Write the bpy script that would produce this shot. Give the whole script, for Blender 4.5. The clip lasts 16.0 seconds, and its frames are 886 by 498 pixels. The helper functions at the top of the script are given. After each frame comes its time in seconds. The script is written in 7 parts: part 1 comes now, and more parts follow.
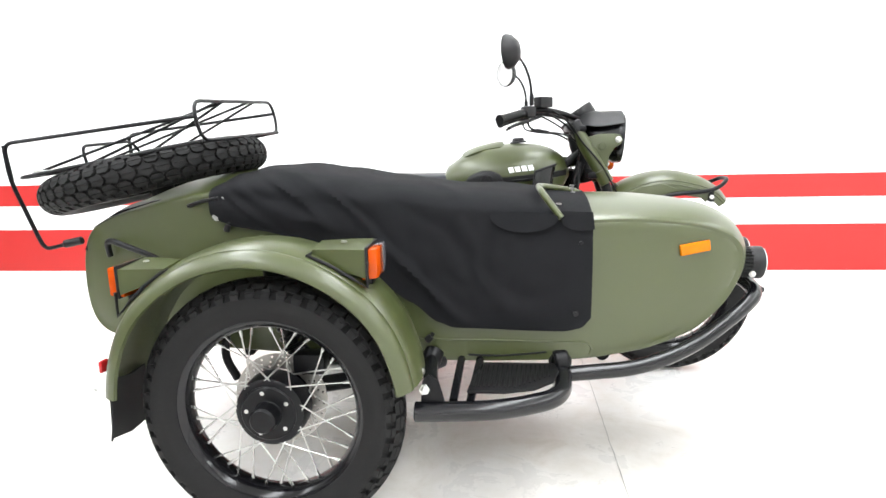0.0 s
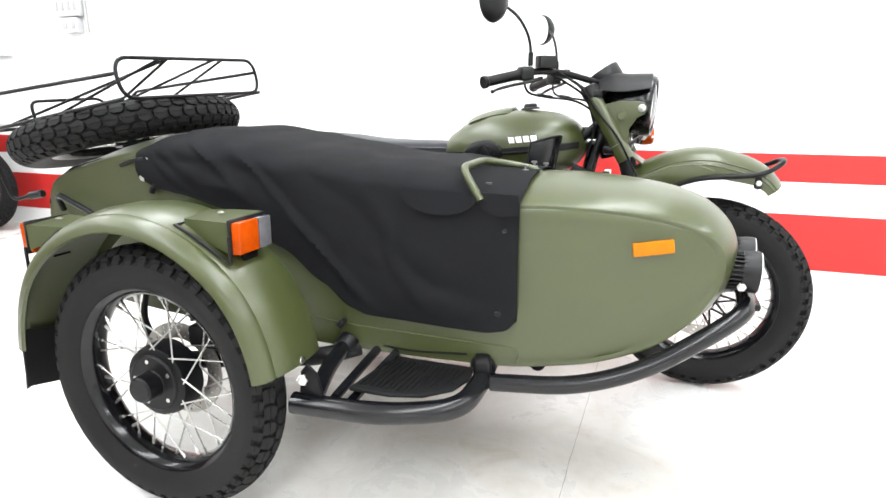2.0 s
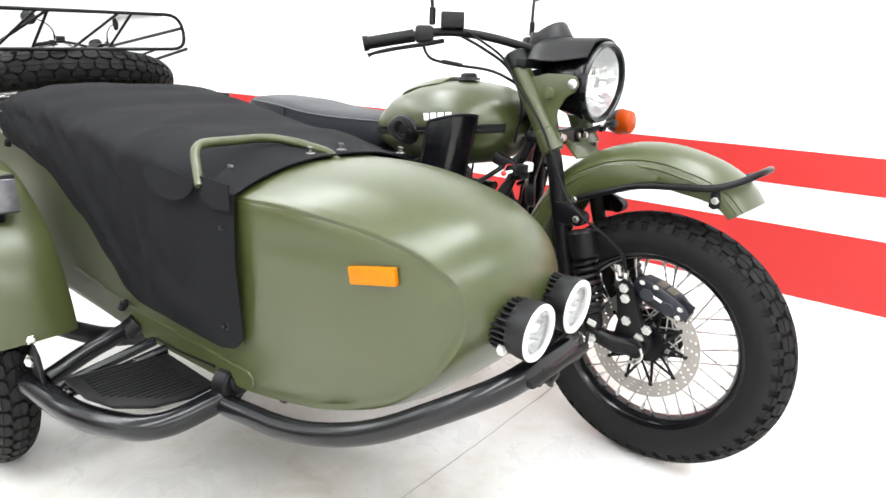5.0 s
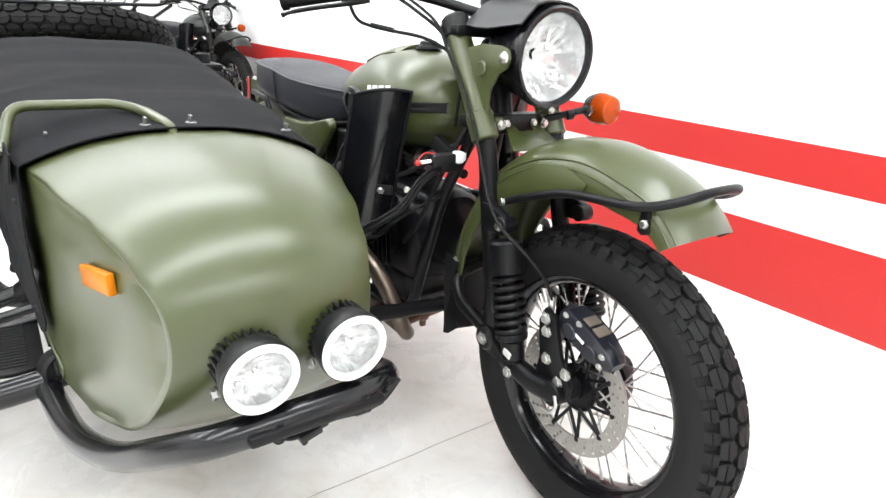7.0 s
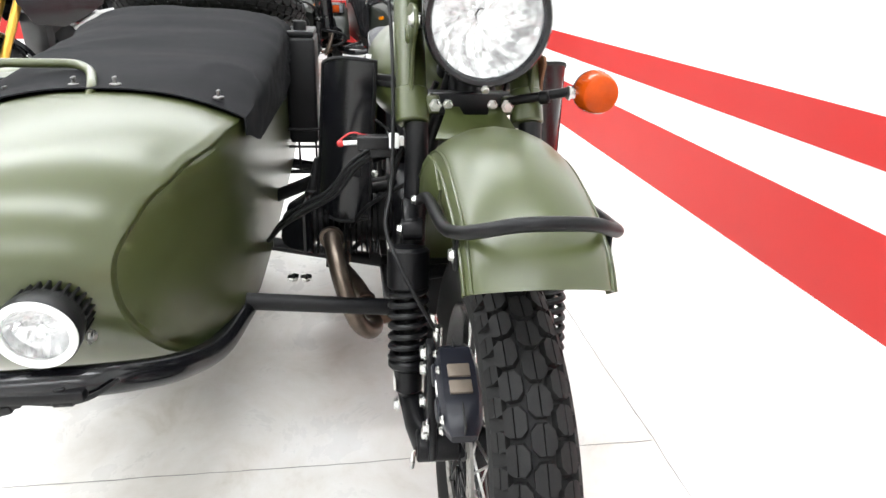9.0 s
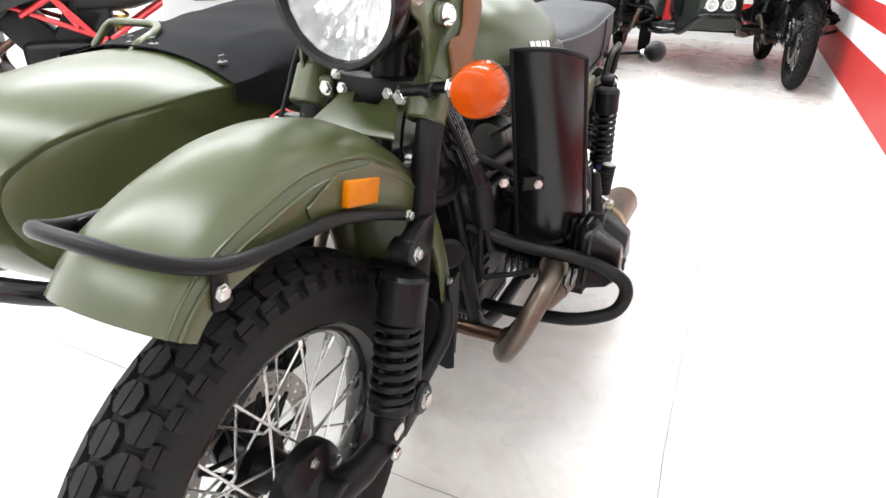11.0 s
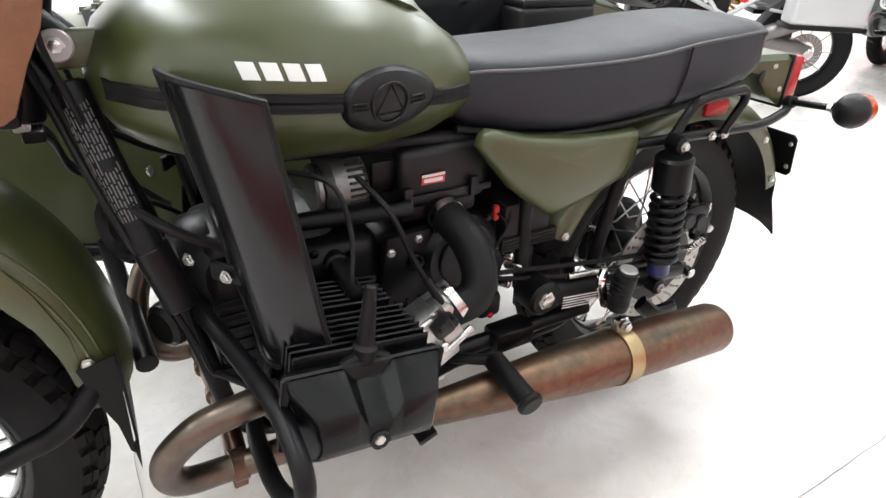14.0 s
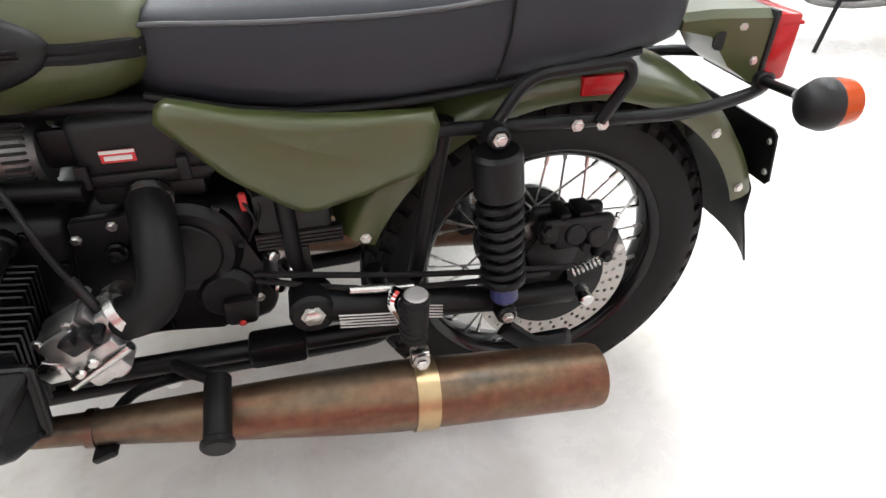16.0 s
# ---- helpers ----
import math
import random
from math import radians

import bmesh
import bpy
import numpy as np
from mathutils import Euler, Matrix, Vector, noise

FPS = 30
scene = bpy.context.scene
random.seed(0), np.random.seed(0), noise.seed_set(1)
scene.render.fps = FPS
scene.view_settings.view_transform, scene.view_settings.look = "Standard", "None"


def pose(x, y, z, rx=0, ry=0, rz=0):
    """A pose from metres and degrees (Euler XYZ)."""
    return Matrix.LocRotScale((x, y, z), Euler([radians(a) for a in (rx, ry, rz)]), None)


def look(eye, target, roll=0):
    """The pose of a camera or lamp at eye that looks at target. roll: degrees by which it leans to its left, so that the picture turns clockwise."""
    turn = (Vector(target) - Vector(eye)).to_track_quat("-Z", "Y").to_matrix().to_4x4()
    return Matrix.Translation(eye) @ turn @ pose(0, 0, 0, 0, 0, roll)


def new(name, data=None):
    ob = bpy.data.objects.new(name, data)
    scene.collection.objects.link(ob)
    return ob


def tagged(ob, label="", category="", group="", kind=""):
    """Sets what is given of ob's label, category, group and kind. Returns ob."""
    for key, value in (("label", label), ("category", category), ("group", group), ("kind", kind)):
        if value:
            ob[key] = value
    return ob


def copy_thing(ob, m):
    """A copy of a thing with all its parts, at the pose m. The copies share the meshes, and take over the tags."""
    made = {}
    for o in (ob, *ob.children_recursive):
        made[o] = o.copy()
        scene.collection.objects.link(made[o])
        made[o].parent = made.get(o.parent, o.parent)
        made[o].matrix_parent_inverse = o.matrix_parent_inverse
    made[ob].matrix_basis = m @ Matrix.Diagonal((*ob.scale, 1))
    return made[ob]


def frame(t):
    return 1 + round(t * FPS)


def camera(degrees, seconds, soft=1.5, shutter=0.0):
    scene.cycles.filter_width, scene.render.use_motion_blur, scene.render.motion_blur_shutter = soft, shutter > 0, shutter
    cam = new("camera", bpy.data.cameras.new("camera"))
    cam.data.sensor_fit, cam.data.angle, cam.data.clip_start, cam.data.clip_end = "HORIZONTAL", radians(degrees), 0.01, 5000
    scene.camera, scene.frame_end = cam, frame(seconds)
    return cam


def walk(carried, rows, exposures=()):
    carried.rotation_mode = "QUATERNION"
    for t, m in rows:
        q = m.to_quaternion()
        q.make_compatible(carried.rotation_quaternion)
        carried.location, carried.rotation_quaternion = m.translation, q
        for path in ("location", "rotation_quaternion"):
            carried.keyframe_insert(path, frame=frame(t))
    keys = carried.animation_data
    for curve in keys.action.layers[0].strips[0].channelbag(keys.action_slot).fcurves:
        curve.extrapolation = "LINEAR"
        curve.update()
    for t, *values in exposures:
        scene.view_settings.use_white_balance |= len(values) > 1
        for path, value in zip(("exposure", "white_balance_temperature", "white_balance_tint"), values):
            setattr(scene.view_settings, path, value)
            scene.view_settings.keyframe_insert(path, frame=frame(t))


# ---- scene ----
# ---- camera and walk ----
cam = camera(72.8, 16.0, soft=1.5)
PATH = [
    (0, (0.798, -2.654, 1.027), (0.606, -0.698, 0.658), -1.3),
    (0.5, (0.915, -2.567, 1.019), (0.64, -0.63, 0.599), -0.5),
    (1, (1.048, -2.48, 1.02), (0.659, -0.575, 0.553), -0.2),
    (1.5, (1.196, -2.401, 1.016), (0.67, -0.531, 0.539), -0.2),
    (2, (1.365, -2.31, 1.022), (0.694, -0.487, 0.544), -0.1),
    (2.5, (1.473, -2.217, 1.016), (0.719, -0.429, 0.532), 0.7),
    (3, (1.597, -2.085, 1.017), (0.736, -0.354, 0.502), 1.4),
    (3.5, (1.723, -1.95, 1.019), (0.764, -0.277, 0.487), 2.0),
    (4, (1.841, -1.823, 1.033), (0.772, -0.226, 0.479), 2.0),
    (4.5, (1.96, -1.676, 1.031), (0.788, -0.156, 0.47), 2.3),
    (4.7, (1.994, -1.621, 1.03), (0.807, -0.116, 0.46), 2.2),
    (7, (2.239, -0.968, 1.053), (0.748, 0.169, 0.356), 4.0),
    (7.5, (2.281, -0.76, 1.042), (0.696, 0.209, 0.299), 4.0),
    (8, (2.291, -0.586, 1.047), (0.634, 0.225, 0.273), 3.1),
    (8.5, (2.308, -0.405, 1.055), (0.562, 0.156, 0.255), 2.6),
    (8.7, (2.316, -0.331, 1.057), (0.543, 0.124, 0.252), 2.5),
    (10.8, (2.066, 0.435, 1.064), (0.403, -0.194, 0.148), 1.7),
    (11, (2.028, 0.496, 1.064), (0.406, -0.234, 0.149), 1.1),
    (11.5, (1.911, 0.596, 1.062), (0.372, -0.288, 0.14), 1.7),
    (12, (1.754, 0.713, 1.059), (0.338, -0.357, 0.135), 2.5),
    (12.5, (1.609, 0.789, 1.06), (0.305, -0.399, 0.118), 1.9),
    (13, (1.436, 0.853, 1.07), (0.271, -0.46, 0.113), 1.9),
    (13.5, (1.269, 0.889, 1.065), (0.257, -0.531, 0.086), 1.8),
    (14, (1.091, 0.894, 1.065), (0.176, -0.588, 0.081), 2.4),
    (14.5, (0.923, 0.886, 1.072), (0.091, -0.627, 0.063), 2.9),
    (15, (0.751, 0.905, 1.06), (0.047, -0.656, 0.027), 1.9),
    (15.5, (0.546, 0.924, 1.059), (0.043, -0.662, -0.05), 0.4),
    (16, (0.393, 0.905, 1.047), (0.002, -0.67, -0.122), 0.1),
]
EXPOSURES = [(0, 0.0), (7.5, 0.0), (11, -0.05), (12.5, -0.15), (14.0, -0.22), (16, -0.25)]
walk(cam, [(t, look(eye, target, roll)) for t, eye, target, roll in PATH], EXPOSURES)

# ---- light: a white showroom under rows of ceiling panels ----
world = bpy.data.worlds.new("world")
scene.world = world
world.use_nodes = True
wn = world.node_tree.nodes
wn["Background"].inputs[0].default_value = (0.9, 0.95, 1.0, 1)
wn["Background"].inputs[1].default_value = 0.15

CEILING = 3.6
LAMPS = [(lx, -2.55) for lx in (-4.2, -1.2, 1.8, 4.8)]
LAMP_WATTS = 165
for lx, ly in LAMPS:
    lamp = bpy.data.lights.new("ceiling_panel_light", "AREA")
    lamp.shape, lamp.size, lamp.size_y = "RECTANGLE", 0.6, 6.6
    lamp.energy, lamp.color = LAMP_WATTS, (0.945, 0.975, 1.0)
    lamp_ob = new("ceiling_panel_light", lamp)
    lamp_ob.matrix_basis = pose(lx, ly, CEILING - 0.06)

# ---- materials ----
def material(name, color, rough=0.5, metal=0.0, grain=0.0, scale=60.0, vary=0.0, vary_scale=6.0, bump=0.0, bump_scale=None, coat=0.0, rough_vary=0.08, stain=None, spec=0.5):
    """A painted, moulded or metal surface: fine grain and broad variation in colour and gloss, with a fine relief."""
    m = bpy.data.materials.new(name)
    m.use_nodes = True
    nt = m.node_tree
    N, L = nt.nodes, nt.links
    b = N["Principled BSDF"]
    b.inputs["Metallic"].default_value = metal
    b.inputs["Coat Weight"].default_value = coat
    b.inputs["Coat Roughness"].default_value = 0.12
    b.inputs["Specular IOR Level"].default_value = spec
    tc = N.new("ShaderNodeTexCoord")
    broad = N.new("ShaderNodeTexNoise")
    broad.inputs["Scale"].default_value, broad.inputs["Detail"].default_value = vary_scale, 5
    L.new(tc.outputs["Object"], broad.inputs["Vector"])
    fine = N.new("ShaderNodeTexNoise")
    fine.inputs["Scale"].default_value, fine.inputs["Detail"].default_value = scale, 6
    L.new(tc.outputs["Object"], fine.inputs["Vector"])
    mix = N.new("ShaderNodeMix")
    mix.data_type = "RGBA"
    dark = tuple(c * (1 - vary) for c in color)
    lite = tuple(min(1, c * (1 + vary)) for c in color)
    mix.inputs["A"].default_value, mix.inputs["B"].default_value = (*dark, 1), (*(stain or lite), 1)
    L.new(broad.outputs["Fac"], mix.inputs["Factor"])
    mix2 = N.new("ShaderNodeMix")
    mix2.data_type, mix2.blend_type = "RGBA", "MULTIPLY"
    mix2.inputs["Factor"].default_value = grain
    L.new(mix.outputs["Result"], mix2.inputs["A"])
    L.new(fine.outputs["Fac"], mix2.inputs["B"])
    L.new(mix2.outputs["Result"], b.inputs["Base Color"])
    rr = N.new("ShaderNodeMapRange")
    rr.inputs["To Min"].default_value, rr.inputs["To Max"].default_value = max(0.02, rough - rough_vary), min(1, rough + rough_vary)
    L.new(broad.outputs["Fac"], rr.inputs["Value"])
    L.new(rr.outputs["Result"], b.inputs["Roughness"])
    if bump:
        bn = N.new("ShaderNodeBump")
        bn.inputs["Strength"].default_value, bn.inputs["Distance"].default_value = bump, 0.001
        if bump_scale:
            tex = N.new("ShaderNodeTexNoise")
            tex.inputs["Scale"].default_value, tex.inputs["Detail"].default_value = bump_scale, 3
            L.new(tc.outputs["Object"], tex.inputs["Vector"])
            L.new(tex.outputs["Fac"], bn.inputs["Height"])
        else:
            L.new(fine.outputs["Fac"], bn.inputs["Height"])
        L.new(bn.outputs["Normal"], b.inputs["Normal"])
    return m


def clear(name):
    """Thin clear glass: see-through, with a sheen that grows towards the edge."""
    m = bpy.data.materials.new(name)
    m.use_nodes = True
    N, L = m.node_tree.nodes, m.node_tree.links
    out = N["Material Output"]
    N.remove(N["Principled BSDF"])
    see, gloss, mix, fr = N.new("ShaderNodeBsdfTransparent"), N.new("ShaderNodeBsdfGlossy"), N.new("ShaderNodeMixShader"), N.new("ShaderNodeFresnel")
    see.inputs[0].default_value = (0.97, 0.98, 0.98, 1)
    gloss.inputs["Roughness"].default_value = 0.03
    fr.inputs["IOR"].default_value = 1.45
    L.new(fr.outputs[0], mix.inputs[0])
    L.new(see.outputs[0], mix.inputs[1])
    L.new(gloss.outputs[0], mix.inputs[2])
    L.new(mix.outputs[0], out.inputs[0])
    return m


OLIVE = material("olive_paint", (0.046, 0.056, 0.0170), rough=0.36, grain=0.06, scale=250, vary=0.035, vary_scale=3, bump=0.05, bump_scale=500, coat=0.42, rough_vary=0.05, spec=0.42)
OLIVE.node_tree.nodes["Principled BSDF"].inputs["Coat Roughness"].default_value = 0.27
OLIVE_DARK = material("dark_green_paint", (0.018, 0.021, 0.017), rough=0.35, vary=0.05, vary_scale=3)
BLACK = material("black_powder_coat", (0.0042, 0.0042, 0.0050), rough=0.36, grain=0.2, scale=300, vary=0.15, bump=0.15, bump_scale=700, spec=0.20)
SATIN = material("black_satin_paint", (0.0045, 0.0047, 0.006), rough=0.20, grain=0.1, vary=0.1, spec=0.4)
PLASTIC = material("black_plastic", (0.0062, 0.0062, 0.0070), rough=0.42, grain=0.2, scale=200, vary=0.12, bump=0.2, bump_scale=900, spec=0.3)
RUBBER = material("tyre_rubber", (0.0088, 0.0087, 0.0088), rough=0.68, grain=0.35, scale=140, vary=0.25, vary_scale=9, bump=0.25, bump_scale=350, spec=0.22)
HOSE = material("black_rubber_hose", (0.0058, 0.0058, 0.0062), rough=0.5, grain=0.2, vary=0.1, spec=0.2)
CANVAS = material("black_canvas", (0.0105, 0.0108, 0.0122), rough=0.82, grain=0.35, scale=900, vary=0.2, vary_scale=7, bump=0.45, bump_scale=1400, spec=0.10)
VINYL = material("charcoal_vinyl", (0.0175, 0.0185, 0.0245), rough=0.45, grain=0.2, scale=500, vary=0.06, bump=0.3, bump_scale=1100, spec=0.3)
PIPING = material("grey_piping", (0.055, 0.055, 0.06), rough=0.5, vary=0.05)
STEEL = material("zinc_plated_steel", (0.62, 0.62, 0.60), rough=0.28, metal=1.0, grain=0.25, scale=200, vary=0.1)
CHROME = material("chrome", (0.8, 0.8, 0.8), rough=0.06, metal=1.0, rough_vary=0.03)
DISC = material("ground_disc_steel", (0.40, 0.385, 0.36), rough=0.38, metal=0.9, grain=0.25, scale=400, vary=0.06)
ALU = material("cast_aluminium", (0.60, 0.59, 0.57), rough=0.36, metal=0.9, grain=0.4, scale=120, vary=0.15, bump=0.3, bump_scale=500)
HEADER = material("grey_brown_header_steel", (0.25, 0.215, 0.18), rough=0.36, metal=0.92, grain=0.5, scale=60, vary=0.35, vary_scale=14, stain=(0.17, 0.125, 0.095), bump=0.2, bump_scale=300)
EXHAUST = material("heat_tinted_steel", (0.27, 0.22, 0.18), rough=0.34, metal=0.92, grain=0.55, scale=38, vary=0.5, vary_scale=7, stain=(0.22, 0.10, 0.062), bump=0.12, bump_scale=300)


def heat_material():
    """Steel gone tan, red-brown and grey with heat, in streaks along the pipe."""
    m = material("heat_tinted_silencer", (0.3, 0.24, 0.18), rough=0.40, metal=0.85, grain=0.0, bump=0.12, bump_scale=300)
    N, L = m.node_tree.nodes, m.node_tree.links
    tc = N.new("ShaderNodeTexCoord")
    mp = N.new("ShaderNodeMapping")
    mp.inputs["Scale"].default_value = (1.6, 9.0, 9.0)
    L.new(tc.outputs["Object"], mp.inputs["Vector"])
    n1, n2 = N.new("ShaderNodeTexNoise"), N.new("ShaderNodeTexNoise")
    n1.inputs["Scale"].default_value, n1.inputs["Detail"].default_value = 2.2, 6
    n2.inputs["Scale"].default_value, n2.inputs["Detail"].default_value = 55, 5
    L.new(mp.outputs["Vector"], n1.inputs["Vector"])
    L.new(tc.outputs["Object"], n2.inputs["Vector"])
    r = N.new("ShaderNodeValToRGB")
    r.color_ramp.elements[0].position, r.color_ramp.elements[0].color = 0.30, (0.085, 0.072, 0.060, 1)
    r.color_ramp.elements[1].position, r.color_ramp.elements[1].color = 0.72, (0.17, 0.125, 0.080, 1)
    for p, c in ((0.42, (0.145, 0.098, 0.062, 1)), (0.52, (0.155, 0.078, 0.050, 1)), (0.60, (0.135, 0.060, 0.040, 1))):
        r.color_ramp.elements.new(p).color = c
    L.new(n1.outputs["Fac"], r.inputs["Fac"])
    mx = N.new("ShaderNodeMix")
    mx.data_type, mx.blend_type = "RGBA", "OVERLAY"
    mx.inputs["Factor"].default_value = 0.55
    L.new(r.outputs["Color"], mx.inputs["A"])
    L.new(n2.outputs["Fac"], mx.inputs["B"])
    L.new(mx.outputs["Result"], N["Principled BSDF"].inputs["Base Color"])
    return m


SILENCER = heat_material()
CAST = material("black_cast_paint", (0.0040, 0.0043, 0.0052), rough=0.26, grain=0.35, scale=180, vary=0.2, bump=0.35, bump_scale=420, spec=0.22)
LABEL_GREY = material("grey_printed_lines", (0.15, 0.15, 0.15), rough=0.6)
CALIPER = material("blue_black_caliper", (0.010, 0.011, 0.017), rough=0.35, grain=0.2, vary=0.15, spec=0.4)
WASHER = material("dull_steel_washer", (0.42, 0.40, 0.39), rough=0.45, metal=0.6, grain=0.2)
TAUPE = material("taupe_pad_plate", (0.20, 0.165, 0.13), rough=0.5, metal=0.3, grain=0.4, vary=0.2)
RIM = material("black_enamel_rim", (0.005, 0.005, 0.006), rough=0.16, grain=0.1, vary=0.1, spec=0.35, rough_vary=0.04)
BRASS = material("brass_tinted_band", (0.48, 0.36, 0.20), rough=0.34, metal=0.95, grain=0.3, vary=0.2)
AMBER = material("amber_lens", (0.45, 0.058, 0.002), rough=0.09, grain=0.25, scale=90, vary=0.30, vary_scale=34, coat=0.12, bump=0.2, bump_scale=120, spec=0.12)
AMBER_REFL = material("amber_reflector", (0.50, 0.150, 0.002), rough=0.14, vary=0.22, vary_scale=40, coat=0.08, bump=0.4, bump_scale=900, spec=0.12)
RED_LENS = material("red_lens", (0.375, 0.0090, 0.0112), rough=0.18, vary=0.2, vary_scale=20, coat=0.15, spec=0.3)
SMOKE = material("clear_marker_lens", (0.11, 0.11, 0.12), rough=0.08, grain=0.3, vary=0.35, vary_scale=45, coat=0.3)
BROWN_PATCH = material("matte_brown", (0.20, 0.080, 0.035), rough=0.7, grain=0.35, scale=120, vary=0.2, vary_scale=14, bump=0.5, bump_scale=260)
WHITE_LETTER = material("white_lettering", (0.82, 0.82, 0.80), rough=0.4)
LABEL_WHITE = material("paper_label", (0.62, 0.61, 0.58), rough=0.6, grain=0.2)
RED_WIRE = material("red_wire", (0.45, 0.02, 0.02), rough=0.5)
RED_PAINT = material("red_frame_paint", (0.50, 0.012, 0.018), rough=0.3, coat=0.4, vary=0.1)
GREY_PAINT = material("silver_grey_paint", (0.42, 0.42, 0.42), rough=0.4, vary=0.06)
GOLD = material("gold_anodised", (0.55, 0.33, 0.06), rough=0.35, metal=0.9)
ALU_DARK = material("weathered_aluminium", (0.24, 0.235, 0.23), rough=0.42, metal=0.9, grain=0.5, scale=120, vary=0.2, bump=0.3, bump_scale=400)
# near-black for joints, and for shade painted where holes and slots would be
GAP_SHADE = material("joint_and_gap_shade", (0.008, 0.008, 0.008), rough=0.8)
GLASS = clear("headlamp_glass")
REFLECTOR = material("mirror_reflector", (0.95, 0.95, 0.95), rough=0.16, metal=0.75, rough_vary=0.08)
MIRROR = material("mirror_glass", (0.9, 0.9, 0.9), rough=0.01, metal=1.0, rough_vary=0.0)
WHITE_RING = material("white_lamp_ring", (0.85, 0.85, 0.83), rough=0.35)
BLUE_BAND = material("dark_blue_plastic", (0.02, 0.025, 0.10), rough=0.4)


def wall_white(name, color=(0.86, 0.86, 0.85)):
    return material(name, color, rough=0.55, grain=0.02, scale=90, vary=0.015, vary_scale=1.2, bump=0.12, bump_scale=220)


WALL = wall_white("white_wall_paint")
STRIPE = material("red_wall_paint", (0.45, 0.0165, 0.0145), rough=0.5, grain=0.03, scale=90, vary=0.03, vary_scale=1.5, bump=0.1, bump_scale=220)
CEIL = wall_white("white_ceiling", (0.8, 0.8, 0.8))


def floor_material():
    """Sealed white concrete with worn, dusty patches and a soft sheen."""
    m = bpy.data.materials.new("sealed_white_floor")
    m.use_nodes = True
    N, L = m.node_tree.nodes, m.node_tree.links
    b = N["Principled BSDF"]
    tc = N.new("ShaderNodeTexCoord")

    def tex(scale, detail, rough=0.6, dist=0.0):
        n = N.new("ShaderNodeTexNoise")
        n.inputs["Scale"].default_value, n.inputs["Detail"].default_value = scale, detail
        n.inputs["Roughness"].default_value, n.inputs["Distortion"].default_value = rough, dist
        L.new(tc.outputs["Object"], n.inputs["Vector"])
        return n

    big, mid, small = tex(0.9, 6, 0.65, 0.4), tex(4.5, 8, 0.7, 0.6), tex(90, 4)

    def ramp(src, stops):
        r = N.new("ShaderNodeValToRGB")
        r.color_ramp.elements[0].position, r.color_ramp.elements[0].color = stops[0]
        r.color_ramp.elements[1].position, r.color_ramp.elements[1].color = stops[-1]
        for p, c in stops[1:-1]:
            e = r.color_ramp.elements.new(p)
            e.color = c
        L.new(src.outputs["Fac"], r.inputs["Fac"])
        return r

    c1 = ramp(big, [(0.30, (0.60, 0.58, 0.545, 1)), (0.46, (0.73, 0.715, 0.69, 1)), (0.58, (0.80, 0.795, 0.785, 1)), (0.72, (0.84, 0.84, 0.83, 1))])
    c2 = ramp(mid, [(0.28, (0.80, 0.77, 0.72, 1)), (0.42, (0.93, 0.915, 0.89, 1)), (0.60, (1, 1, 1, 1))])
    mul = N.new("ShaderNodeMix")
    mul.data_type, mul.blend_type = "RGBA", "MULTIPLY"
    mul.inputs["Factor"].default_value = 1.0
    L.new(c1.outputs["Color"], mul.inputs["A"])
    L.new(c2.outputs["Color"], mul.inputs["B"])
    spots = ramp(small, [(0.24, (0.55, 0.52, 0.48, 1)), (0.30, (1, 1, 1, 1))])
    mul2 = N.new("ShaderNodeMix")
    mul2.data_type, mul2.blend_type = "RGBA", "MULTIPLY"
    mul2.inputs["Factor"].default_value = 0.6
    L.new(mul.outputs["Result"], mul2.inputs["A"])
    L.new(spots.outputs["Color"], mul2.inputs["B"])
    L.new(mul2.outputs["Result"], b.inputs["Base Color"])
    rr = ramp(mid, [(0.3, (0.42, 0.42, 0.42, 1)), (0.7, (0.2, 0.2, 0.2, 1))])
    L.new(rr.outputs["Color"], b.inputs["Roughness"])
    bn = N.new("ShaderNodeBump")
    bn.inputs["Strength"].default_value, bn.inputs["Distance"].default_value = 0.08, 0.002
    L.new(mid.outputs["Fac"], bn.inputs["Height"])
    L.new(bn.outputs["Normal"], b.inputs["Normal"])
    return m


FLOOR = floor_material()


def lamp_panel():
    m = bpy.data.materials.new("ceiling_lamp_diffuser")
    m.use_nodes = True
    b = m.node_tree.nodes["Principled BSDF"]
    b.inputs["Base Color"].default_value = (0.9, 0.9, 0.9, 1)
    b.inputs["Emission Color"].default_value = (0.95, 0.98, 1.0, 1)
    b.inputs["Emission Strength"].default_value = 6.0
    return m


DIFFUSER = lamp_panel()

# ---- mesh tools ----
ORIGIN = {}


def root(name, place, label, category, kind="", group="", turn=0.0):
    ob = new(name)
    ob.empty_display_size = 0.1
    ob.matrix_basis = pose(*place, 0, 0, turn)
    ORIGIN[ob] = Vector((0, 0, 0))
    return tagged(ob, label, category, group, kind)


def finish(bm, smooth=35.0):
    bmesh.ops.recalc_face_normals(bm, faces=bm.faces)
    if smooth:
        for f in bm.faces:
            f.smooth = True
        lim = radians(smooth)
        for e in bm.edges:
            if len(e.link_faces) == 2 and e.calc_face_angle(0) > lim:
                e.smooth = False
    return bm


